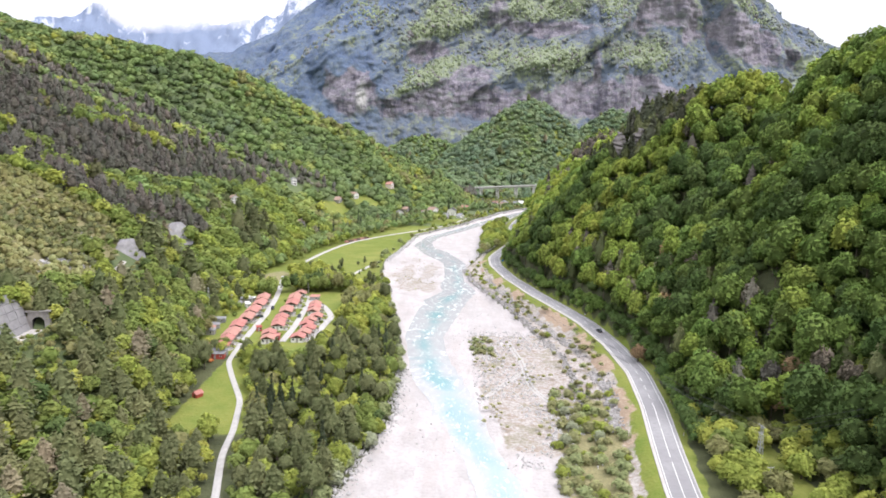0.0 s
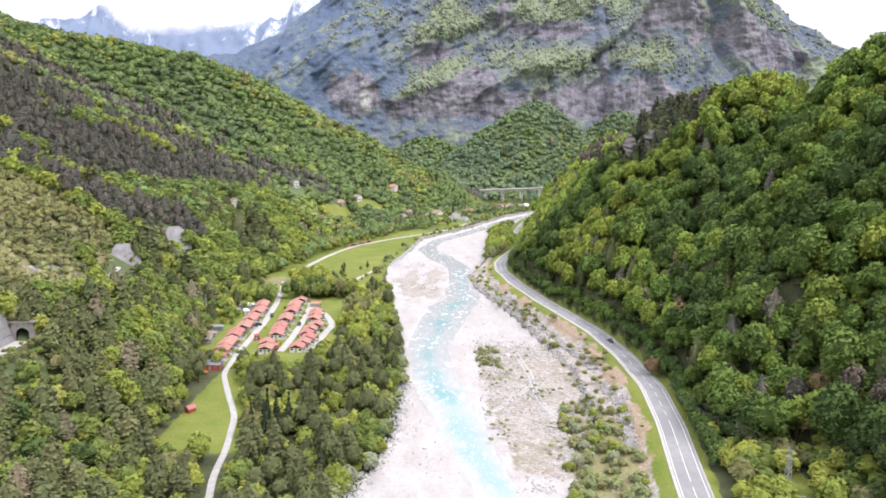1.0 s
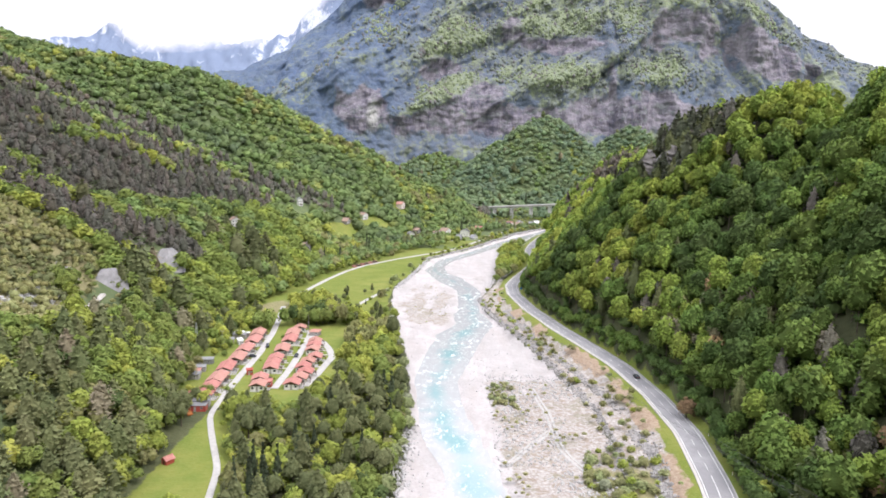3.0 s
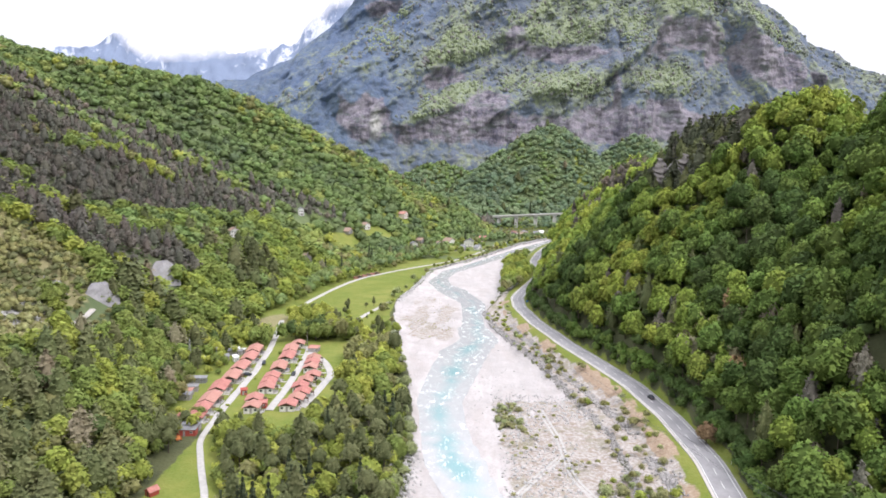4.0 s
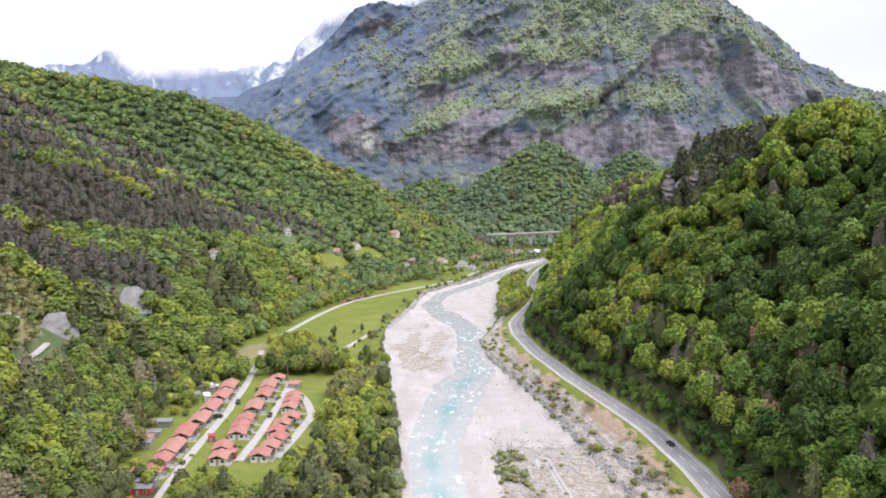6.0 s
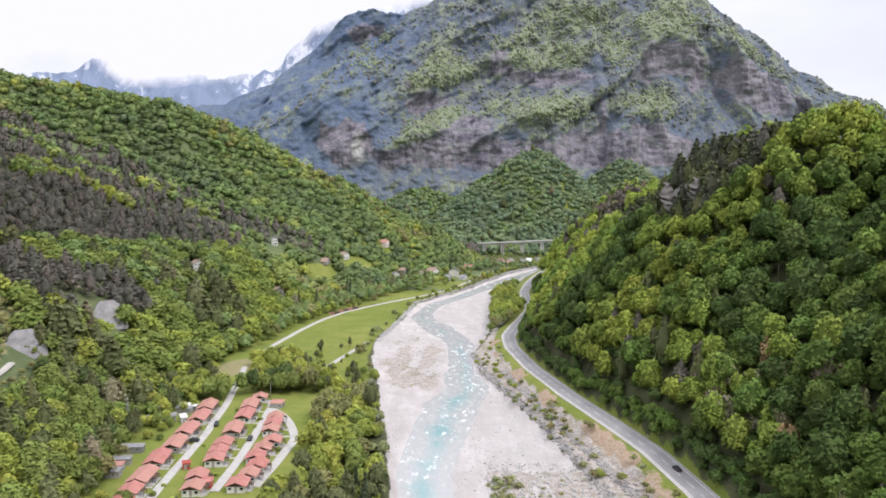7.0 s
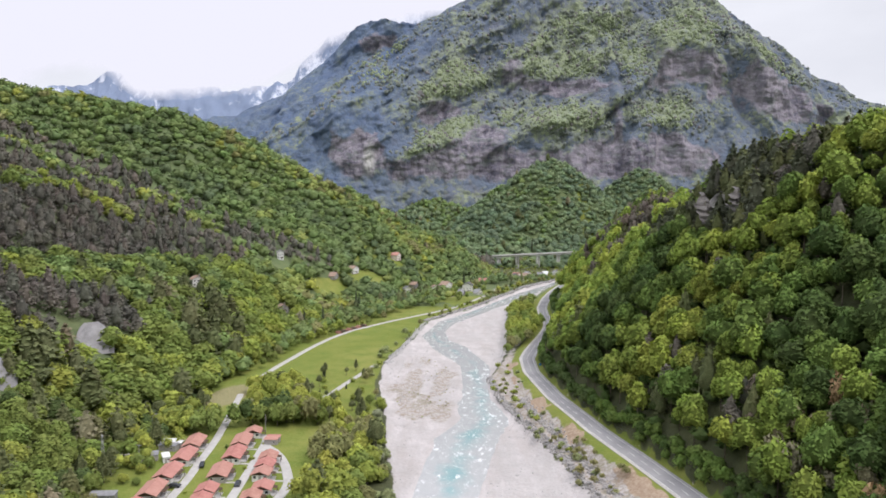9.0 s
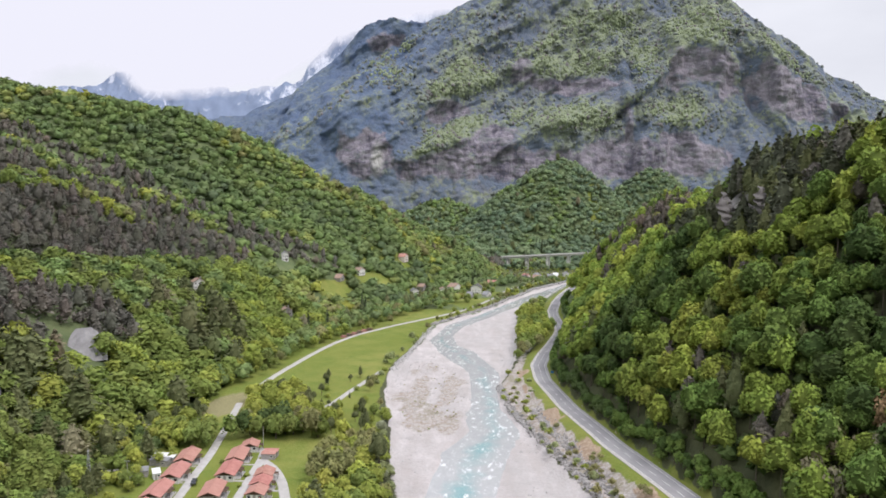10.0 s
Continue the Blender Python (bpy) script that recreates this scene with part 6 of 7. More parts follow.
def viaduct():
    t = empty("viaduct", "grey concrete road viaduct on tall twin piers", "bridge")
    y = 1300
    deck_z = lambda x: -0.8 + (x - 50) * 0.062
    ends = (44, 226)
    bm = bmesh.new()
    v0 = []
    for x in ends:
        for a, b in ((-5.5, 0), (5.5, 0), (5.5, -0.6), (3.4, -0.9), (2.8, -3.0), (-2.8, -3.0), (-3.4, -0.9), (-5.5, -0.5)):
            v0.append(bm.verts.new((x, y + a, deck_z(x) + b)))
    for i in range(8):
        j = (i + 1) % 8
        bm.faces.new((v0[i], v0[j], v0[8 + j], v0[8 + i]))
    bm.faces.new(v0[0:8])
    bm.faces.new(v0[15:7:-1])
    part("deck", bm, "pale_concrete", t)
    for a in (-5.62, 5.3):
        bm = bmesh.new()
        p, q = [(x, deck_z(x) + 0.95) for x in ends]
        slab(bm, [(p[0], y + a, p[1]), (q[0], y + a, q[1]), (q[0], y + a + 0.32, q[1]), (p[0], y + a + 0.32, p[1])], 1.15)
        part("parapet", bm, "pale_concrete", t)
    for x in (68.5, 99.5, 134.5, 168.5, 200):
        top = deck_z(x) - 3.0
        bm = bmesh.new()
        box(bm, x - 3.7, y - 4.2, top - 0.8, x + 3.7, y + 4.2, top + 0.06)
        part("pier_cap", bm, "pale_concrete", t)
        for a in (-1.8, 1.8):
            bm = bmesh.new()
            g = float(height(x + a, y + a)) - 2
            tube(bm, (x + a, y + a * 0.6, g), (x + a, y + a * 0.6, top - 0.7), 1.78, 1.6, 10)
            part("pier", bm, "pale_concrete", t)
    return t


viaduct()
bm = bmesh.new()
slab(bm, [(8, 1293, -1.2), (44, 1293, -0.6), (44, 1307, -0.6), (8, 1307, -1.2)], 10)
tagged(part("abutment", bm, "masonry"), "stone abutment of the viaduct on the slope", "abutment", kind="structure")


# ---- stones ----
def stones(name, pts, rmin, rmax, material, label, seed, sink=0.3):
    """Loose blocks as one mesh."""
    rng = np.random.RandomState(seed)
    P = np.asarray(pts, float)
    z = height(P[:, 0], P[:, 1])
    R = rng.uniform(rmin, rmax, len(P)) * rng.uniform(0.6, 1.0, len(P))
    V0, F0 = ICO1
    V = V0[None] * rng.uniform(0.7, 1.25, (len(P), len(V0), 1)) * R[:, None, None] * rng.uniform(0.6, 1.2, (len(P), 1, 3))
    V = V + np.stack([P[:, 0], P[:, 1], z + R * sink], 1)[:, None, :]
    ob = from_arrays(name, V.reshape(-1, 3), (F0[None] + (np.arange(len(P)) * len(V0))[:, None, None]).reshape(-1, 3), material)
    return tagged(ob, label, "stones", kind="stuff")


def along(pts, n, spread, seed):
    rng = np.random.RandomState(seed)
    pts = np.asarray(pts, float)
    seg = np.concatenate([[0], np.cumsum(np.hypot(*np.diff(pts, axis=0).T))])
    u = rng.uniform(0, seg[-1], n)
    return np.stack([np.interp(u, seg, pts[:, 0]) + rng.normal(size=n) * spread, np.interp(u, seg, pts[:, 1]) + rng.normal(size=n) * spread], 1)


RIP_A = [(60.7, 222), (64, 243), (65.5, 261), (64.2, 279)]
RIP_B = [(64, 298), (61, 317), (56, 342), (51, 366), (46, 391), (42, 416), (36, 446), (31, 478)]
RIP_C = [(54.8, 240), (55.6, 270), (55, 299), (51.5, 325), (47, 357), (40.5, 393), (33.5, 424), (26, 458), (20, 486), (17.5, 530)]
stones("riprap", along(RIP_A, 700, 1.2, 1), 0.4, 0.95, "stone", "grey quarry blocks tipped on the road bank", 2)
stones("riprap", along(RIP_B, 1500, 1.1, 3), 0.35, 0.85, "stone", "band of grey riprap below the road", 4)
stones("riprap", along(RIP_C, 1800, 0.8, 5), 0.35, 0.9, "stone", "line of grey riprap at the river's edge", 6)
rng = np.random.RandomState(8)
q = np.stack([rng.uniform(14, 55, 2600), rng.uniform(198, 352, 2600)], 1)
q = q[(q[:, 0] < gravel_r(q[:, 1])) & (fbm(q[:, 0], q[:, 1], 22, 3, seed=50) > -0.1)]
stones("boulders", q, 0.2, 0.75, "pebble", "scattered pale boulders on the gravel bar", 9)
q = np.stack([rng.uniform(-45, 45, 2600), rng.uniform(170, 640, 2600)], 1)
q = q[(q[:, 0] > gravel_l(q[:, 1]) + 1) & (q[:, 0] < gravel_r(q[:, 1])) & ((q[:, 0] < water_l(q[:, 1]) - 2) | (q[:, 0] > water_r(q[:, 1]) + 2))
      & (fbm(q[:, 0], q[:, 1], 30, 3, seed=51) > 0.0)]
stones("river_stones", q, 0.15, 0.6, "pebble", "white river stones strewn over the gravel", 10)
stones("bank_stones", along([(-30, 172), (-23, 205), (-17, 237), (-17, 285)], 900, 2.0, 11), 0.2, 0.8, "pebble", "pale stones along the wooded bank", 12)

q = along([(-30, 727), (-4, 782), (20, 836), (44, 900), (84, 1010), (120, 1075), (150, 1130)], 1500, 1.3, 63)
stones("bank_blocks", q, 0.6, 1.7, "stone", "grey stone blocks guarding the village bank", 64)
q = along([(-46, 560), (-40, 610), (-34, 670), (-29, 715)], 500, 1.2, 65)
stones("bank_blocks", q, 0.3, 1.0, "pebble", "pale blocks at the meadow's river edge", 66)

def outcrop(x, y, length, tall, turn, lab, seed):
    """A broken rock face in ledges that leans against the slope."""
    rng = np.random.RandomState(seed)
    nu, nv = 34, 18
    U, V = np.meshgrid(np.linspace(-0.5, 0.5, nu), np.linspace(0, 1, nv), indexing="ij")
    crest = 1 - 1.1 * np.abs(U) ** 1.6 + 0.28 * fbm(U * 30, 0 * U + seed, 7, 3, seed=90)
    Zl = V * tall * crest
    ledge = np.floor(Zl / 1.7 + 0.6 * fbm(U * length, Zl, 6, 2, seed=91))
    Yl = 0.42 * Zl + 1.1 * fbm(U * length, ledge * 9.0, 5, 3, seed=92) + 0.5 * (ledge % 2) + 3.5 * (2 * np.abs(U)) ** 3
    ob = from_arrays("rock_outcrop", np.stack([U * length, Yl, Zl - 1.5], -1).reshape(-1, 3), grid_faces(nu, nv), "crag")
    ob.matrix_basis = pose(x, y, float(height(x, y)), 0, 0, turn)
    return tagged(ob, lab, "rock face", kind="structure")


outcrop(128, 487, 26, 15, 58, "grey ledged rock face below dark pines", 3)
outcrop(135, 466, 22, 12, 58, "broken grey crag on the wooded spur", 5)

# vehicle track over the bar
for pts, w in (([(33, 330), (34.3, 314), (36.4, 298), (36.5, 282), (37, 266.5), (41.7, 253), (46.8, 241), (50, 235), (49, 222)], 0.45), ([(17, 254), (28, 272), (35.3, 284)], 0.4)):
    for off in (-0.8, 0.8):
        ob, _ = sweep("wheel_track", [(a + off, b) for a, b in pts], [-w - 0.2, -w, w, w + 0.2], [-0.3, 0.1, 0.1, -0.3], "gravel", on_land)
        tagged(ob, "pale wheel track over the stony bar", "track", kind="structure")

# ---- power line ----
def pylon(h=13.0):
    t = empty("pylon", "grey steel lattice pylon in a small meadow", "pylon")
    for sx, sy in ((-1, -1), (1, -1), (1, 1), (-1, 1)):
        bm = bmesh.new()
        tube(bm, (sx * 0.9, sy * 0.9, -0.3), (sx * 0.22, sy * 0.22, h), 0.1, 0.07, 4)
        part("leg", bm, "steel", t)
    n = 9
    for i in range(n):
        z0, z1 = h * i / n, h * (i + 1) / n
        r0, r1 = 0.9 - 0.68 * i / n, 0.9 - 0.68 * (i + 1) / n
        bm = bmesh.new()
        for k in range(4):
            a, b = [((-1, -1), (1, -1), (1, 1), (-1, 1))[m % 4] for m in (k, k + 1)]
            tube(bm, (a[0] * r0, a[1] * r0, z0), (b[0] * r1, b[1] * r1, z1), 0.05, 0.05, 4)
            tube(bm, (b[0] * r0, b[1] * r0, z0), (a[0] * r1, a[1] * r1, z1), 0.05, 0.05, 4)
        part("lattice", bm, "steel", t)
    for z in (h - 2.6, h - 0.2):
        bm = bmesh.new()
        box(bm, -0.1, -1.5, z - 0.08, 0.1, 1.5, z + 0.08)
        part("crossarm", bm, "steel", t)
    return t


py = pylon()
py.matrix_basis = pose(92, 186, float(height(92, 186)), 0, 0, 12)
copy_thing(py, pose(-131, 378, float(height(-131, 378)), 0, 0, 30))
top_z = float(height(92, 186)) + 13
wires = empty("power_line", "thin grey overhead wires strung to the pylon", "power line")
for dy, dz in ((-1.4, -2.6), (1.4, -2.6), (0, -0.1)):
    for end in ((40, 300 + dy, top_z + 8 + dz), (190, 120 + dy, top_z + 60 + dz)):
        bm, rings = bmesh.new(), []
        for i in range(13):
            f = i / 12
            c = Vector((92, 186 + dy, top_z + dz)).lerp(Vector(end), f) - Vector((0, 0, 6 * f * (1 - f)))
            rings.append([bm.verts.new(c + Vector((0.035 * math.cos(q), 0, 0.035 * math.sin(q)))) for q in (0, 1.571, 3.142, 4.712)])
        for r0, r1 in zip(rings, rings[1:]):
            for i in range(4):
                bm.faces.new((r0[i], r0[(i + 1) % 4], r1[(i + 1) % 4], r1[i]))
        part("wire", bm, "wire", wires)


def pole(x, y, h, lab, arms=True):
    t = empty("utility_pole", lab, "pole", "utility poles")
    bm = bmesh.new()
    tube(bm, (0, 0, -0.4), (0, 0, h), 0.16, 0.1, 7)
    part("mast", bm, "wood_grey", t)
    if arms:
        bm = bmesh.new()
        box(bm, -0.9, -0.06, h - 0.5, 0.9, 0.06, h - 0.38)
        part("crossarm", bm, "steel", t)
        for k in (-0.8, 0, 0.8):
            bm = bmesh.new()
            tube(bm, (k, 0, h - 0.38), (k, 0, h - 0.1), 0.07, 0.05, 6)
            part("insulator", bm, "caravan", t)
    return sit(t, x, y)


pole(88, 171, 8.5, "slim pole with three white insulators in the meadow")
pole(-119, 381, 9, "grey pole behind the mobile homes")
pole(-84, 424, 8, "thin pole beside the end bungalow", False)
pole(-107, 640, 8, "thin pole beside the farm track", False)


# ---- along the road ----
def delineator():
    t = empty("delineator", "short white roadside post with a reflector", "road post", "delineator posts")
    bm = bmesh.new()
    tube(bm, (0, 0, -0.2), (0, 0, 1.0), 0.11, 0.1, 6)
    part("post", bm, "paint", t)
    bm = bmesh.new()
    box(bm, -0.12, -0.13, 0.72, 0.12, 0.13, 0.84)
    part("reflector", bm, "red_paint", t)
    return t


post0 = None
for y in (212, 240, 269, 298, 327, 360, 395, 430, 470, 515):
    x = float(road_x(y)) + 6.6
    if post0 is None:
        post0 = sit(delineator(), x, y)
    else:
        copy_thing(post0, pose(x, y, float(height(x, y))))

fence = empty("mesh_fence", "rusty wire-mesh rockfall fence along the wooded slope", "fence")
fx = lambda y: float(road_x(y)) + 8.3
prev = None
for i in range(54):
    y = 215 + 6 * i
    x = fx(y)
    z = float(height(x, y))
    bm = bmesh.new()
    box(bm, x - 0.05, y - 0.05, z - 0.2, x + 0.05, y + 0.05, z + 1.9)
    part("post", bm, "wood_dark", fence)
    if prev:
        bm = bmesh.new()
        for h in (0.3, 0.7, 1.1, 1.5, 1.8):
            tube(bm, (prev[0], prev[1], prev[2] + h), (x, y, z + h), 0.018, 0.018, 3)
        part("mesh", bm, "wire", fence)
    prev = (x, y, z)


def car():
    t = empty("car", "small dark hatchback on the asphalt road", "car")
    bm = bmesh.new()
    prof = [(-2.05, 0.35), (-2.1, 0.75), (-1.25, 0.92), (-0.55, 1.42), (0.95, 1.45), (1.75, 1.0), (2.05, 0.9), (2.08, 0.35)]
    L_, R_ = [[bm.verts.new((sx * (0.86 if z < 1.2 else 0.66), y, z)) for y, z in prof] for sx in (-1, 1)]
    bm.faces.new(L_[::-1])
    bm.faces.new(R_)
    for i in range(len(prof)):
        j = (i + 1) % len(prof)
        bm.faces.new((L_[i], L_[j], R_[j], R_[i]))
    bmesh.ops.bevel(bm, geom=bm.edges[:], offset=0.05, segments=1, affect="EDGES")
    body = part("body", bm, "car_paint", t)
    for q in ([(-0.62, -1.22, 0.97), (0.62, -1.22, 0.97), (0.56, -0.6, 1.42), (-0.56, -0.6, 1.42)], [(0.62, 1.74, 1.03), (-0.62, 1.74, 1.03), (-0.56, 1.0, 1.45), (0.56, 1.0, 1.45)]):
        bm = bmesh.new()
        slab(bm, [(x, y, z + 0.035) for x, y, z in q], 0.02)
        part("windscreen", bm, "glass", t)
    for sx in (-0.62, 0.62):
        bm = bmesh.new()
        box(bm, sx - 0.2, 2.0, 0.68, sx + 0.2, 2.1, 0.82)
        part("tail_light", bm, "red_paint", t)
    for sx in (-0.8, 0.8):
        for y in (-1.3, 1.3):
            bm = bmesh.new()
            tube(bm, (sx - 0.1, y, 0.32), (sx + 0.1, y, 0.32), 0.32, 0.32, 12)
            w = part("wheel", bm, "rubber", t)
    return t


c = car()
c.matrix_basis = pose(77.6, 328, float(road_z(328)) + 0.06, 0, 0, 188)


def road_sign():
    t = empty("road_sign", "blue square road sign on a thin grey post", "road sign")
    bm = bmesh.new()
    tube(bm, (0, 0, -0.3), (0, 0, 2.9), 0.06, 0.05, 6)
    part("post", bm, "steel", t)
    bm = bmesh.new()
    box(bm, -0.75, -0.1, 1.7, 0.75, -0.06, 3.0)
    part("panel", bm, "blue_paint", t, "blue painted sign panel")
    return t


sit(road_sign(), float(road_x(536)) + 5.8, 536, -8)


def flat_trailer():
    t = empty("trailer", "small orange flatbed trailer on the grass", "trailer")
    bm = bmesh.new()
    box(bm, -1.0, -1.7, 0.55, 1.0, 1.7, 0.68)
    part("bed", bm, "orange_paint", t)
    for x0, y0, x1, y1 in ((-1.0, -1.7, -0.94, 1.7), (0.94, -1.7, 1.0, 1.7), (-0.94, -1.7, 0.94, -1.64), (-0.94, 1.64, 0.94, 1.7)):
        bm = bmesh.new()
        box(bm, x0, y0, 0.685, x1, y1, 1.05)
        part("side_board", bm, "orange_paint", t)
    bm = bmesh.new()
    tube(bm, (0, -1.7, 0.5), (0, -2.9, 0.45), 0.05, 0.04, 6)
    part("drawbar", bm, "steel", t)
    for sx in (-0.95, 0.95):
        bm = bmesh.new()
        tube(bm, (sx - 0.1, 0.2, 0.3), (sx + 0.1, 0.2, 0.3), 0.32, 0.32, 12)
        part("wheel", bm, "rubber", t)
    return t


sit(flat_trailer(), -99.4, 286.5, 35)


# ---- old railway: tunnel mouth and walls ----
def tunnel_portal():
    t = empty("tunnel_portal", "dark stone railway tunnel mouth in the hillside", "tunnel")
    bm = bmesh.new()
    w, h, r, sp = 5.0, 8.0, 2.6, 3.2
    arch = [(-r, -0.5), (-r, sp)] + [(-r * math.cos(a * math.pi / 12), sp + r * math.sin(a * math.pi / 12)) for a in range(1, 12)] + [(r, sp), (r, -0.5)]
    outer = [(-w, -0.5), (-w, sp)] + [(-w + 2 * w * a / 12, h) for a in range(1, 12)] + [(w, sp), (w, -0.5)]
    ai = [bm.verts.new((x, 0, z)) for x, z in arch]
    ao = [bm.verts.new((x, 0, z)) for x, z in outer]
    bi = [bm.verts.new((x, 9, z)) for x, z in arch]
    bo = [bm.verts.new((x, 2, z)) for x, z in outer]
    for i in range(len(arch) - 1):
        bm.faces.new((ao[i], ai[i], ai[i + 1], ao[i + 1]))
        bm.faces.new((ai[i], bi[i], bi[i + 1], ai[i + 1]))
        bm.faces.new((bo[i], ao[i], ao[i + 1], bo[i + 1]))
    bm.faces.new(bi)
    part("facing", bm, "masonry", t)
    # lining whose colour holds the darkness of the tunnel
    bm = bmesh.new()
    inner = [bm.verts.new((x * 0.985, y, z - 0.04)) for y in (0.35, 8.9) for x, z in arch]
    n = len(arch)
    for i in range(n - 1):
        bm.faces.new((inner[i], inner[i + 1], inner[n + i + 1], inner[n + i]))
    bm.faces.new(inner[n:])
    part("lining", bm, "tunnel_dark", t, "tunnel lining painted near black as in shade")
    bm = bmesh.new()
    box(bm, -w - 0.3, -0.25, h, w + 0.3, 2.0, h + 0.5)
    part("coping", bm, "masonry", t)
    return t


tp = tunnel_portal()
tp.matrix_basis = pose(-142.6, 236.5, 28.0, 0, 0, 10) @ Matrix.Diagonal((0.78, 0.9, 0.78, 1))
bm = bmesh.new()
for i in range(7):
    for j in range(5):
        y0, y1 = 205 + i * 4.5, 205 + (i + 1) * 4.5 - 0.12
        z0, z1 = 27.6 + j * 2.8, 27.6 + (j + 1) * 2.8 - 0.12
        x0, x1 = -144.9 - (z0 - 27.6) * 0.35, -144.9 - (z1 - 27.6) * 0.35
        o = 0.12 * noise.noise((i * 3.1, j * 2.3, 0))
        a = [bm.verts.new(q) for q in ((x0 + o, y0, z0), (x0 + o, y1, z0), (x1 + o, y1, z1), (x1 + o, y0, z1))]
        b = [bm.verts.new((v.co.x - 1.0, v.co.y, v.co.z)) for v in a]
        bm.faces.new(a)
        for m in range(4):
            bm.faces.new((a[(m + 1) % 4], a[m], b[m], b[(m + 1) % 4]))
tagged(part("retaining_wall", bm, "sprayed"), "tall pale panelled retaining wall beside the tunnel", "retaining wall")
bed, _ = sweep("railway_bed", [(-141.2, 198), (-142.4, 215), (-142.6, 236)], [-2.6, -2.2, 2.2, 2.6], [-0.3, 0.12, 0.12, -0.3], "verge", lambda x, y: 28.0 + 0 * x)
tagged(bed, "pale gravel bed of the old railway", "railway bed", kind="structure")


def shotcrete(x, y, z, w, h, lab):
    """A rock cut sealed with sprayed concrete."""
    bm = bmesh.new()
    rows = []
    for j in range(9):
        v = j / 8
        half = w / 2 * (0.9 + 0.1 * math.sin(3 * v)) * math.sqrt(max(0.0, 1 - (0.93 * v) ** 2.4))
        rows.append([bm.verts.new((half * (i / 5 - 1), 0.55 * h * v + 0.5 * noise.noise((i * 0.9 + x, j * 0.9, y)), h * v)) for i in range(11)])
    for a, b in zip(rows, rows[1:]):
        for i in range(10):
            bm.faces.new((a[i], a[i + 1], b[i + 1], b[i]))
    rim = [bm.verts.new((v.co.x * 0.9, v.co.y + 4, v.co.z - 1)) for v in rows[-1]]
    for i in range(10):
        bm.faces.new((rows[-1][i], rows[-1][i + 1], rim[i + 1], rim[i]))
    for side in (0, -1):
        back = [bm.verts.new((r[side].co.x * 0.9, r[side].co.y + 4, r[side].co.z - 1)) for r in rows]
        for j in range(8):
            bm.faces.new((rows[j][side], rows[j + 1][side], back[j + 1], back[j]))
    ob = part("rock_face", bm, "sprayed")
    ob.matrix_basis = pose(x, y, z, 0, 0, 42)
    return tagged(ob, lab, "rock face", kind="structure")


shotcrete(-178, 464, 20.3, 18, 15, "bare grey sprayed-concrete rock cut in the woods")
shotcrete(-178, 389, 23.5, 17, 12, "pale sprayed rock cut above the old line")
for pts, w in (([(-128, 449), (-137, 446), (-146, 440)], 3.0), ([(-131, 392), (-136, 400)], 2.8), ([(-168.5, 337), (-173.5, 357), (-177.5, 376)], 1.7)):
    ob, _ = sweep("scree_path", pts, [-w - 0.5, -w, w, w + 0.5], [-0.5, 0.25, 0.25, -0.5], "verge", on_land)
    tagged(ob, "pale stony path on the wooded slope", "path", kind="structure")


# ---- timber yard beside the farm track ----
def log_pile(x, y, turn, lab):
    t = empty("log_pile", lab, "log pile", "log piles")
    for r in range(4):
        for i in range(7 - r):
            bm = bmesh.new()
            tube(bm, ((i + r * 0.5) * 0.52, -2.2, 0.26 + r * 0.45), ((i + r * 0.5) * 0.52, 2.2, 0.26 + r * 0.45), 0.26, 0.24, 7)
            part("log", bm, "tile_worn" if (x + i) % 2 < 1 else "bark", t)
    return sit(t, x, y, turn)


for k in range(6):
    log_pile(-93.5 + 2.9 * k, 660 + 6.6 * k, 65, "stack of cut logs beside the farm track")

# bushes and hedges of the holiday park
grove(60, (-122, -106), (360, 430), lambda x, y: x < -112, ["bush", "fresh", "lime", "green"], [2, 2, 1, 1], 1.4, 2.8, 5, 21)
grove(120, (-95, -60), (308, 425), lambda x, y: min(abs(x + 93.5), abs(x + 79.8), abs(x + 63.3)) < 0.7 and abs(x - np.interp(y, [322, 341, 368, 386], [-64, -62, -60, -66])) > 2.5, ["bush", "green"], [5, 1], 0.7, 1.3, 4.5, 22)
grove(30, (-95, -78), (290, 312), lambda x, y: abs(x - lane_x(y)) > 4, ["fresh", "bush", "pine"], [2, 2, 1], 1.2, 2.6, 4, 23)

grove(200, (55, 82), (598, 700), lambda x, y: 6.8 < x - road_x(y) < 11, ["fresh", "green", "deep"], [3, 3, 2], 3.0, 4.4, 3.2, 31, 1.25, True)
grove(420, (-70, 130), (750, 1080), lambda x, y: np.interp(y, [735, 743, 808, 844, 914, 997, 1060], [-48, -44, -7, 8, 31, 50, 84]) + 4 < x < gravel_l(y) - 1, ["fresh", "green", "olive", "willow"], [3, 2, 3, 3], 1.2, 2.8, 3.4, 32, 1.1, True)
grove(500, (20, 150), (880, 1130), lambda x, y: -13 < x - gravel_l(y) < -2, ["willow", "olive", "fresh"], [3, 2, 3], 1.4, 3.0, 3.2, 34, 1.1, True)
grove(380, (50, 210), (1100, 1292), lambda x, y: bool(open_ground(x, y)) and (x < gravel_l(y) - 3 or x > gravel_r(y) + 3), ["olive", "fresh", "green", "willow"], [3, 3, 3, 1], 1.2, 2.6, 5.0, 35, 0.9, True)
grove(240, (30, 62), (166, 268), lambda x, y: x > 35 + 0.09 * (y - 170) and x < road_x(y) - 11, ["shrub", "osier", "bush", "silver"], [4, 4, 1.5, 0.3], 0.8, 2.5, 2.2, 33)

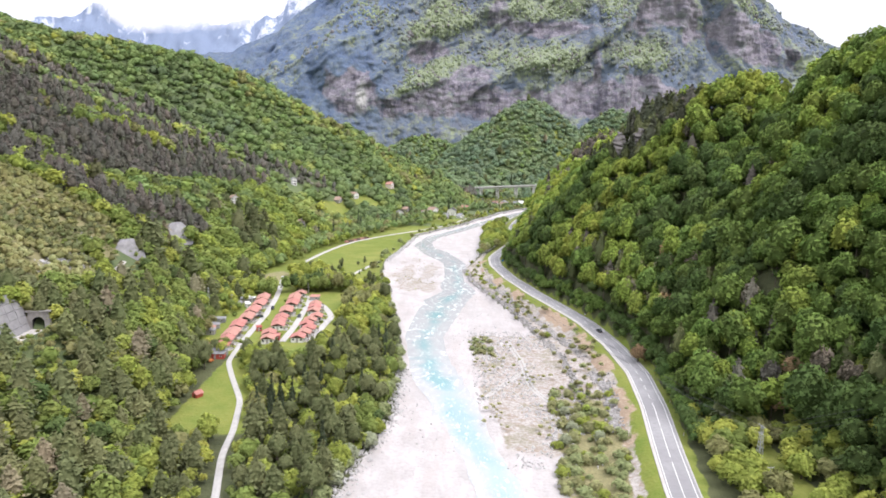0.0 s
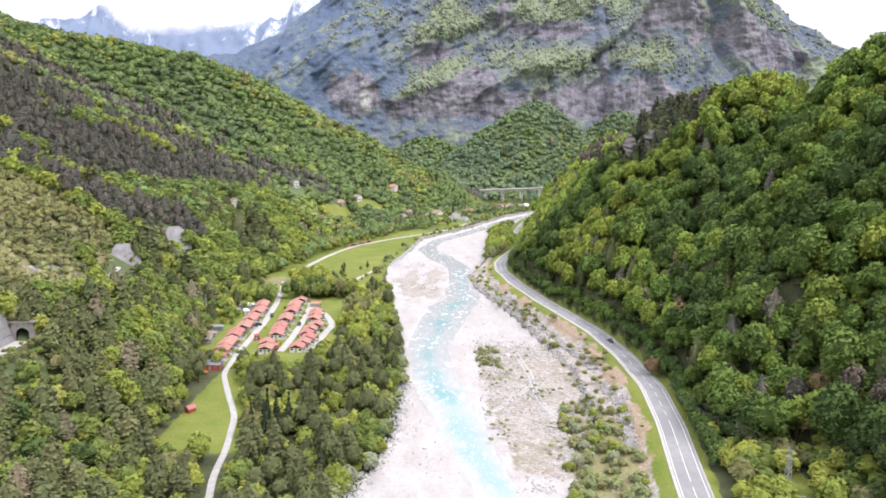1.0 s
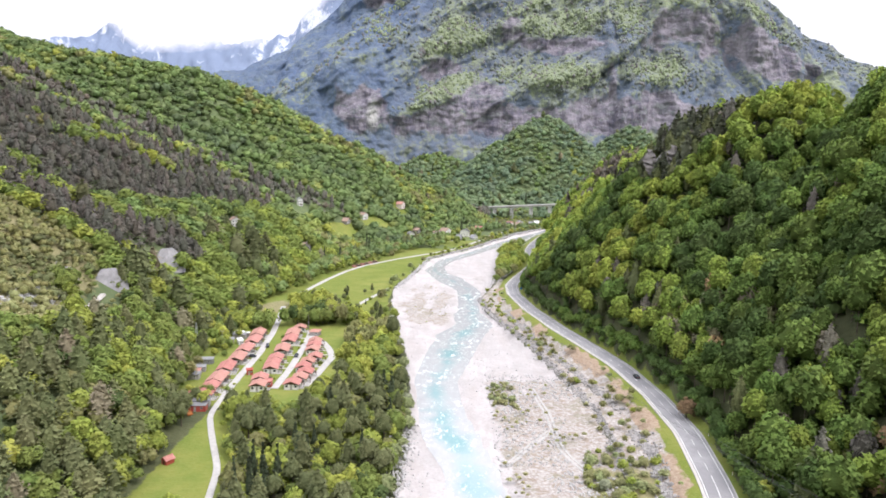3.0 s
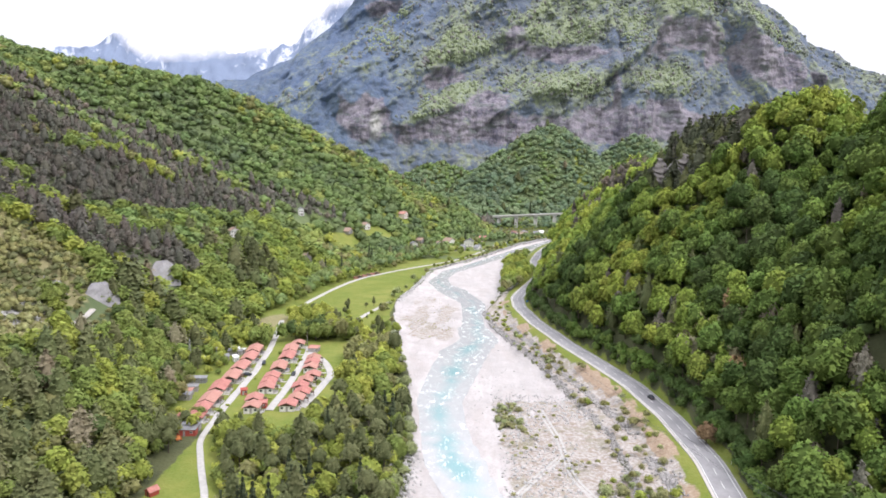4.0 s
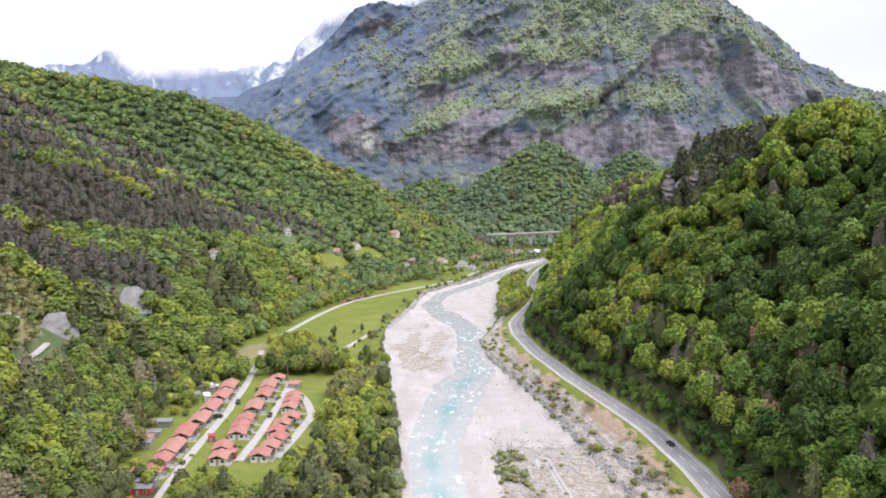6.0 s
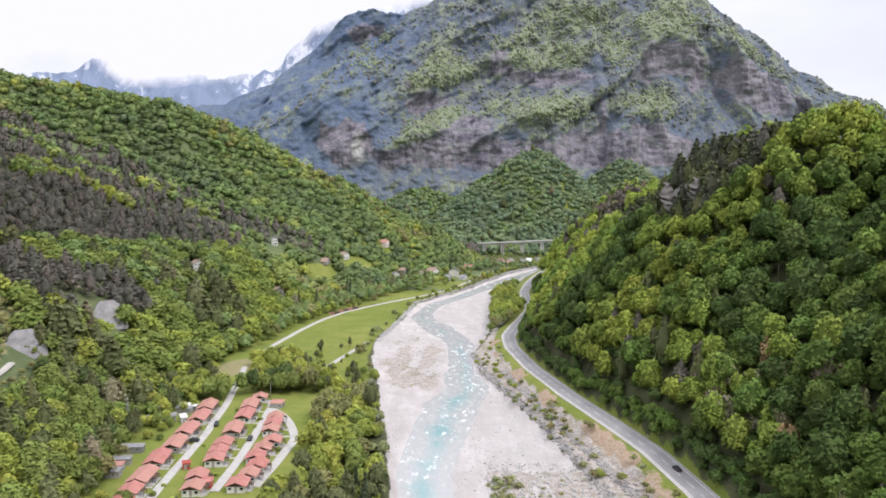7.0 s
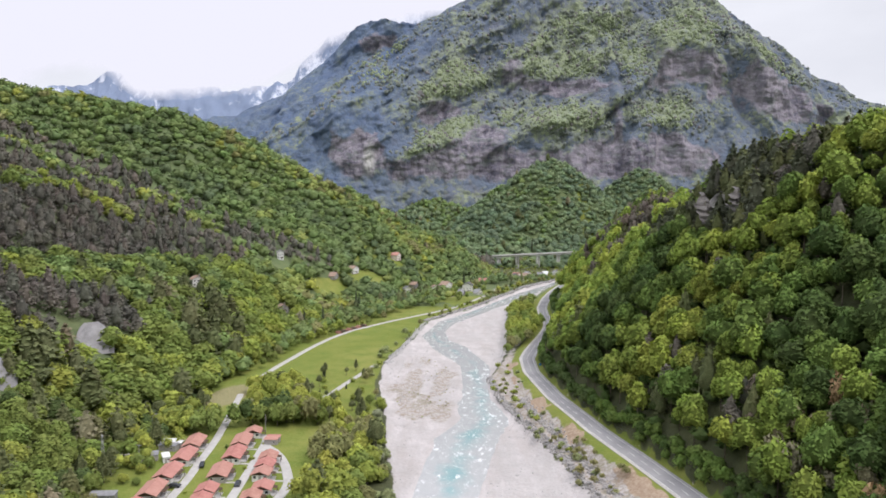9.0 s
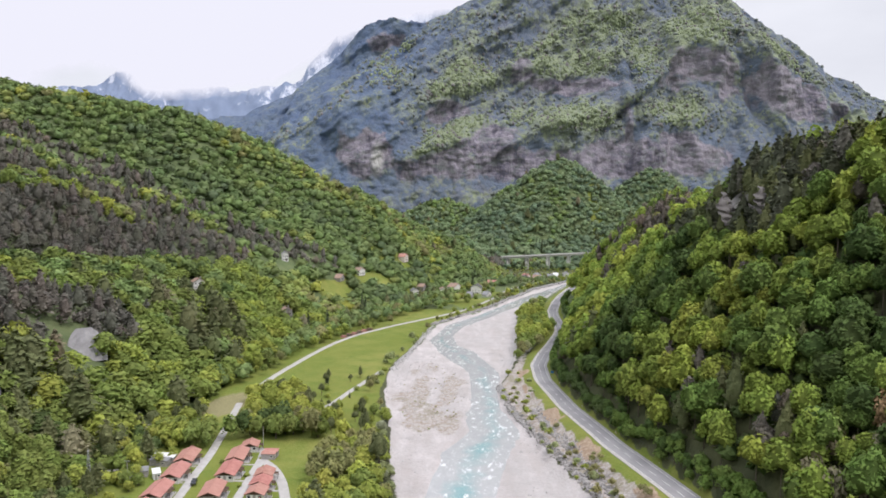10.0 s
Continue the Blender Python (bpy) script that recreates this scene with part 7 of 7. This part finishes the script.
grove(300, (-130, -104), (235, 345), lambda x, y: foot_l(y) - 12 < x < np.interp(y, [235, 285, 300, 345], [-98, -100, -112, -116]), ["fresh", "lime", "green", "olive"], [4, 1, 3, 3], 2.0, 3.8, 4.4, 51, 1.0, True)
grove(260, (-138, -116), (192, 236), lambda x, y: abs(x + 142) > 4.2 and np.hypot(x + 142, y - 236) > 6, ["fresh", "lime", "green", "olive"], [4, 2, 3, 2], 0.9, 1.8, 2.0, 55, 0.8, True)
grove(260, (-192, -158), (340, 398), lambda x, y: line_side(np.array(x), np.array(y)) > 2.6 and np.hypot(x + 178, y - 386) > 6, ["fresh", "lime", "green", "olive"], [4, 2, 3, 3], 0.9, 1.9, 2.6, 56, 0.8, True)
# clutter of the holiday park, its northern trees and the far bank
grove(120, (-128, -104), (417, 432), lambda x, y: x < -105, ["pine", "green", "fresh", "lime"], [1.5, 3, 3, 2], 2.8, 4.2, 4.6, 41, 1.1, True)
grove(160, (-101, -60), (428, 452), lambda x, y: x > -100 + 0.2 * (y - 430), ["fresh", "green", "deep", "olive", "lime"], [4, 4, 1.5, 1.5, 1], 3.0, 4.8, 5.4, 42, 1.2, True)
grove(90, (-92, -40), (432, 478), lambda x, y: x < gravel_l(y) - 5 and y > 440 - 0.2 * (x + 92), ["pine", "green", "fresh", "grey_pine", "bush"], [3, 2, 3, 2, 2], 1.6, 3.2, 6.5, 57, 1.2)
grove(60, (-128, -114), (372, 400), lambda x, y: x < -116, ["fresh", "lime", "green"], [3, 3, 2], 2.2, 3.6, 5.5, 43, 1.0, True)
grove(90, (-56, -38), (340, 432), lambda x, y: -56 < x < gravel_l(y) - 4, ["fresh", "lime", "olive"], [4, 2, 2], 2.8, 4.4, 5.5, 44, 1.15, True)
grove(300, (-62, -8), (470, 780), lambda x, y: -7 < x - gravel_l(y) < -1 and noise.noise((x * 0.05, y * 0.05, 3)) > -0.15, ["willow", "fresh", "olive", "green"], [3, 2, 2, 1], 1.3, 3.0, 3.4, 45, 1.1, True)
grove(260, (-40, 0), (450, 585), lambda x, y: ((x + 19) / 17) ** 2 + ((y - 515) / 66) ** 2 < 1 and noise.noise((x * 0.09, y * 0.06, 7)) > 0.12, ["olive", "willow"], [3, 2], 0.3, 0.7, 1.8, 46, 0.6, True)
rng = np.random.RandomState(90)
q = [(x, y) for x, y in zip(rng.uniform(-40, 0, 1500), rng.uniform(445, 590, 1500)) if ((x + 19) / 18) ** 2 + ((y - 515) / 70) ** 2 < 1 and noise.noise((x * 0.09, y * 0.05, 2)) > -0.05]
stones("boulders", q[::2], 0.1, 0.36, "pebble", "grey stones and driftwood-coloured cobbles on the middle bar", 47)
for cx, cy, turn in ((-96.2, 382.5, 12), (-98.6, 363.5, 95), (-77.6, 366, 5)):
    parked = copy_thing(c, pose(cx, cy, float(height(cx, cy)) + 0.36, 0, 0, turn))
    tagged(parked, "small dark hatchback parked on the gravel lane", "car", "parked cars")

# bare and budding trees in the eastern wood, bushes on the stony bank
grove(70, (84, 122), (292, 345), lambda x, y: 14 < x - road_x(y) < 40, ["russet", "brown", "olive"], [3, 3, 1], 2.4, 3.8, 5.5, 52, 1.9, True)
grove(500, (17, 74), (225, 560), lambda x, y: gravel_r(y) - 2 < x < road_x(y) - 9.5 and noise.noise((x * 0.06, y * 0.03, 5)) > -0.12, ["olive", "willow", "fresh", "scrub"], [3, 3, 2, 2], 0.8, 1.9, 2.6, 53, 0.8, True)
grove(240, (15, 48), (215, 345), lambda x, y: noise.noise((x * 0.08, y * 0.06, 9)) > 0.14, ["olive", "scrub", "khaki"], [2, 3, 2], 0.5, 1.1, 2.0, 54, 0.6, True)

stones("scree", along([(-172, 292), (-174, 304), (-178, 320), (-183.5, 343), (-193, 378)], 620, 2.2, 61), 0.4, 1.5, "pebble", "pale broken rock below the dry slope", 62)

# trees and bushes along the upper side of the farm track
grove(420, (-134, -60), (480, 760), lambda x, y: foot_l(y) + 2 < x < np.interp(y, [480, 500, 555, 614, 665, 700, 743], [-119, -117, -111, -103, -88, -70, -44]) - 4.5 and noise.noise((x * 0.04, y * 0.03, 4)) > -0.2, ["fresh", "green", "olive", "lime", "willow"], [4, 3, 2, 2, 1], 1.6, 3.8, 5.0, 71, 1.1, True)
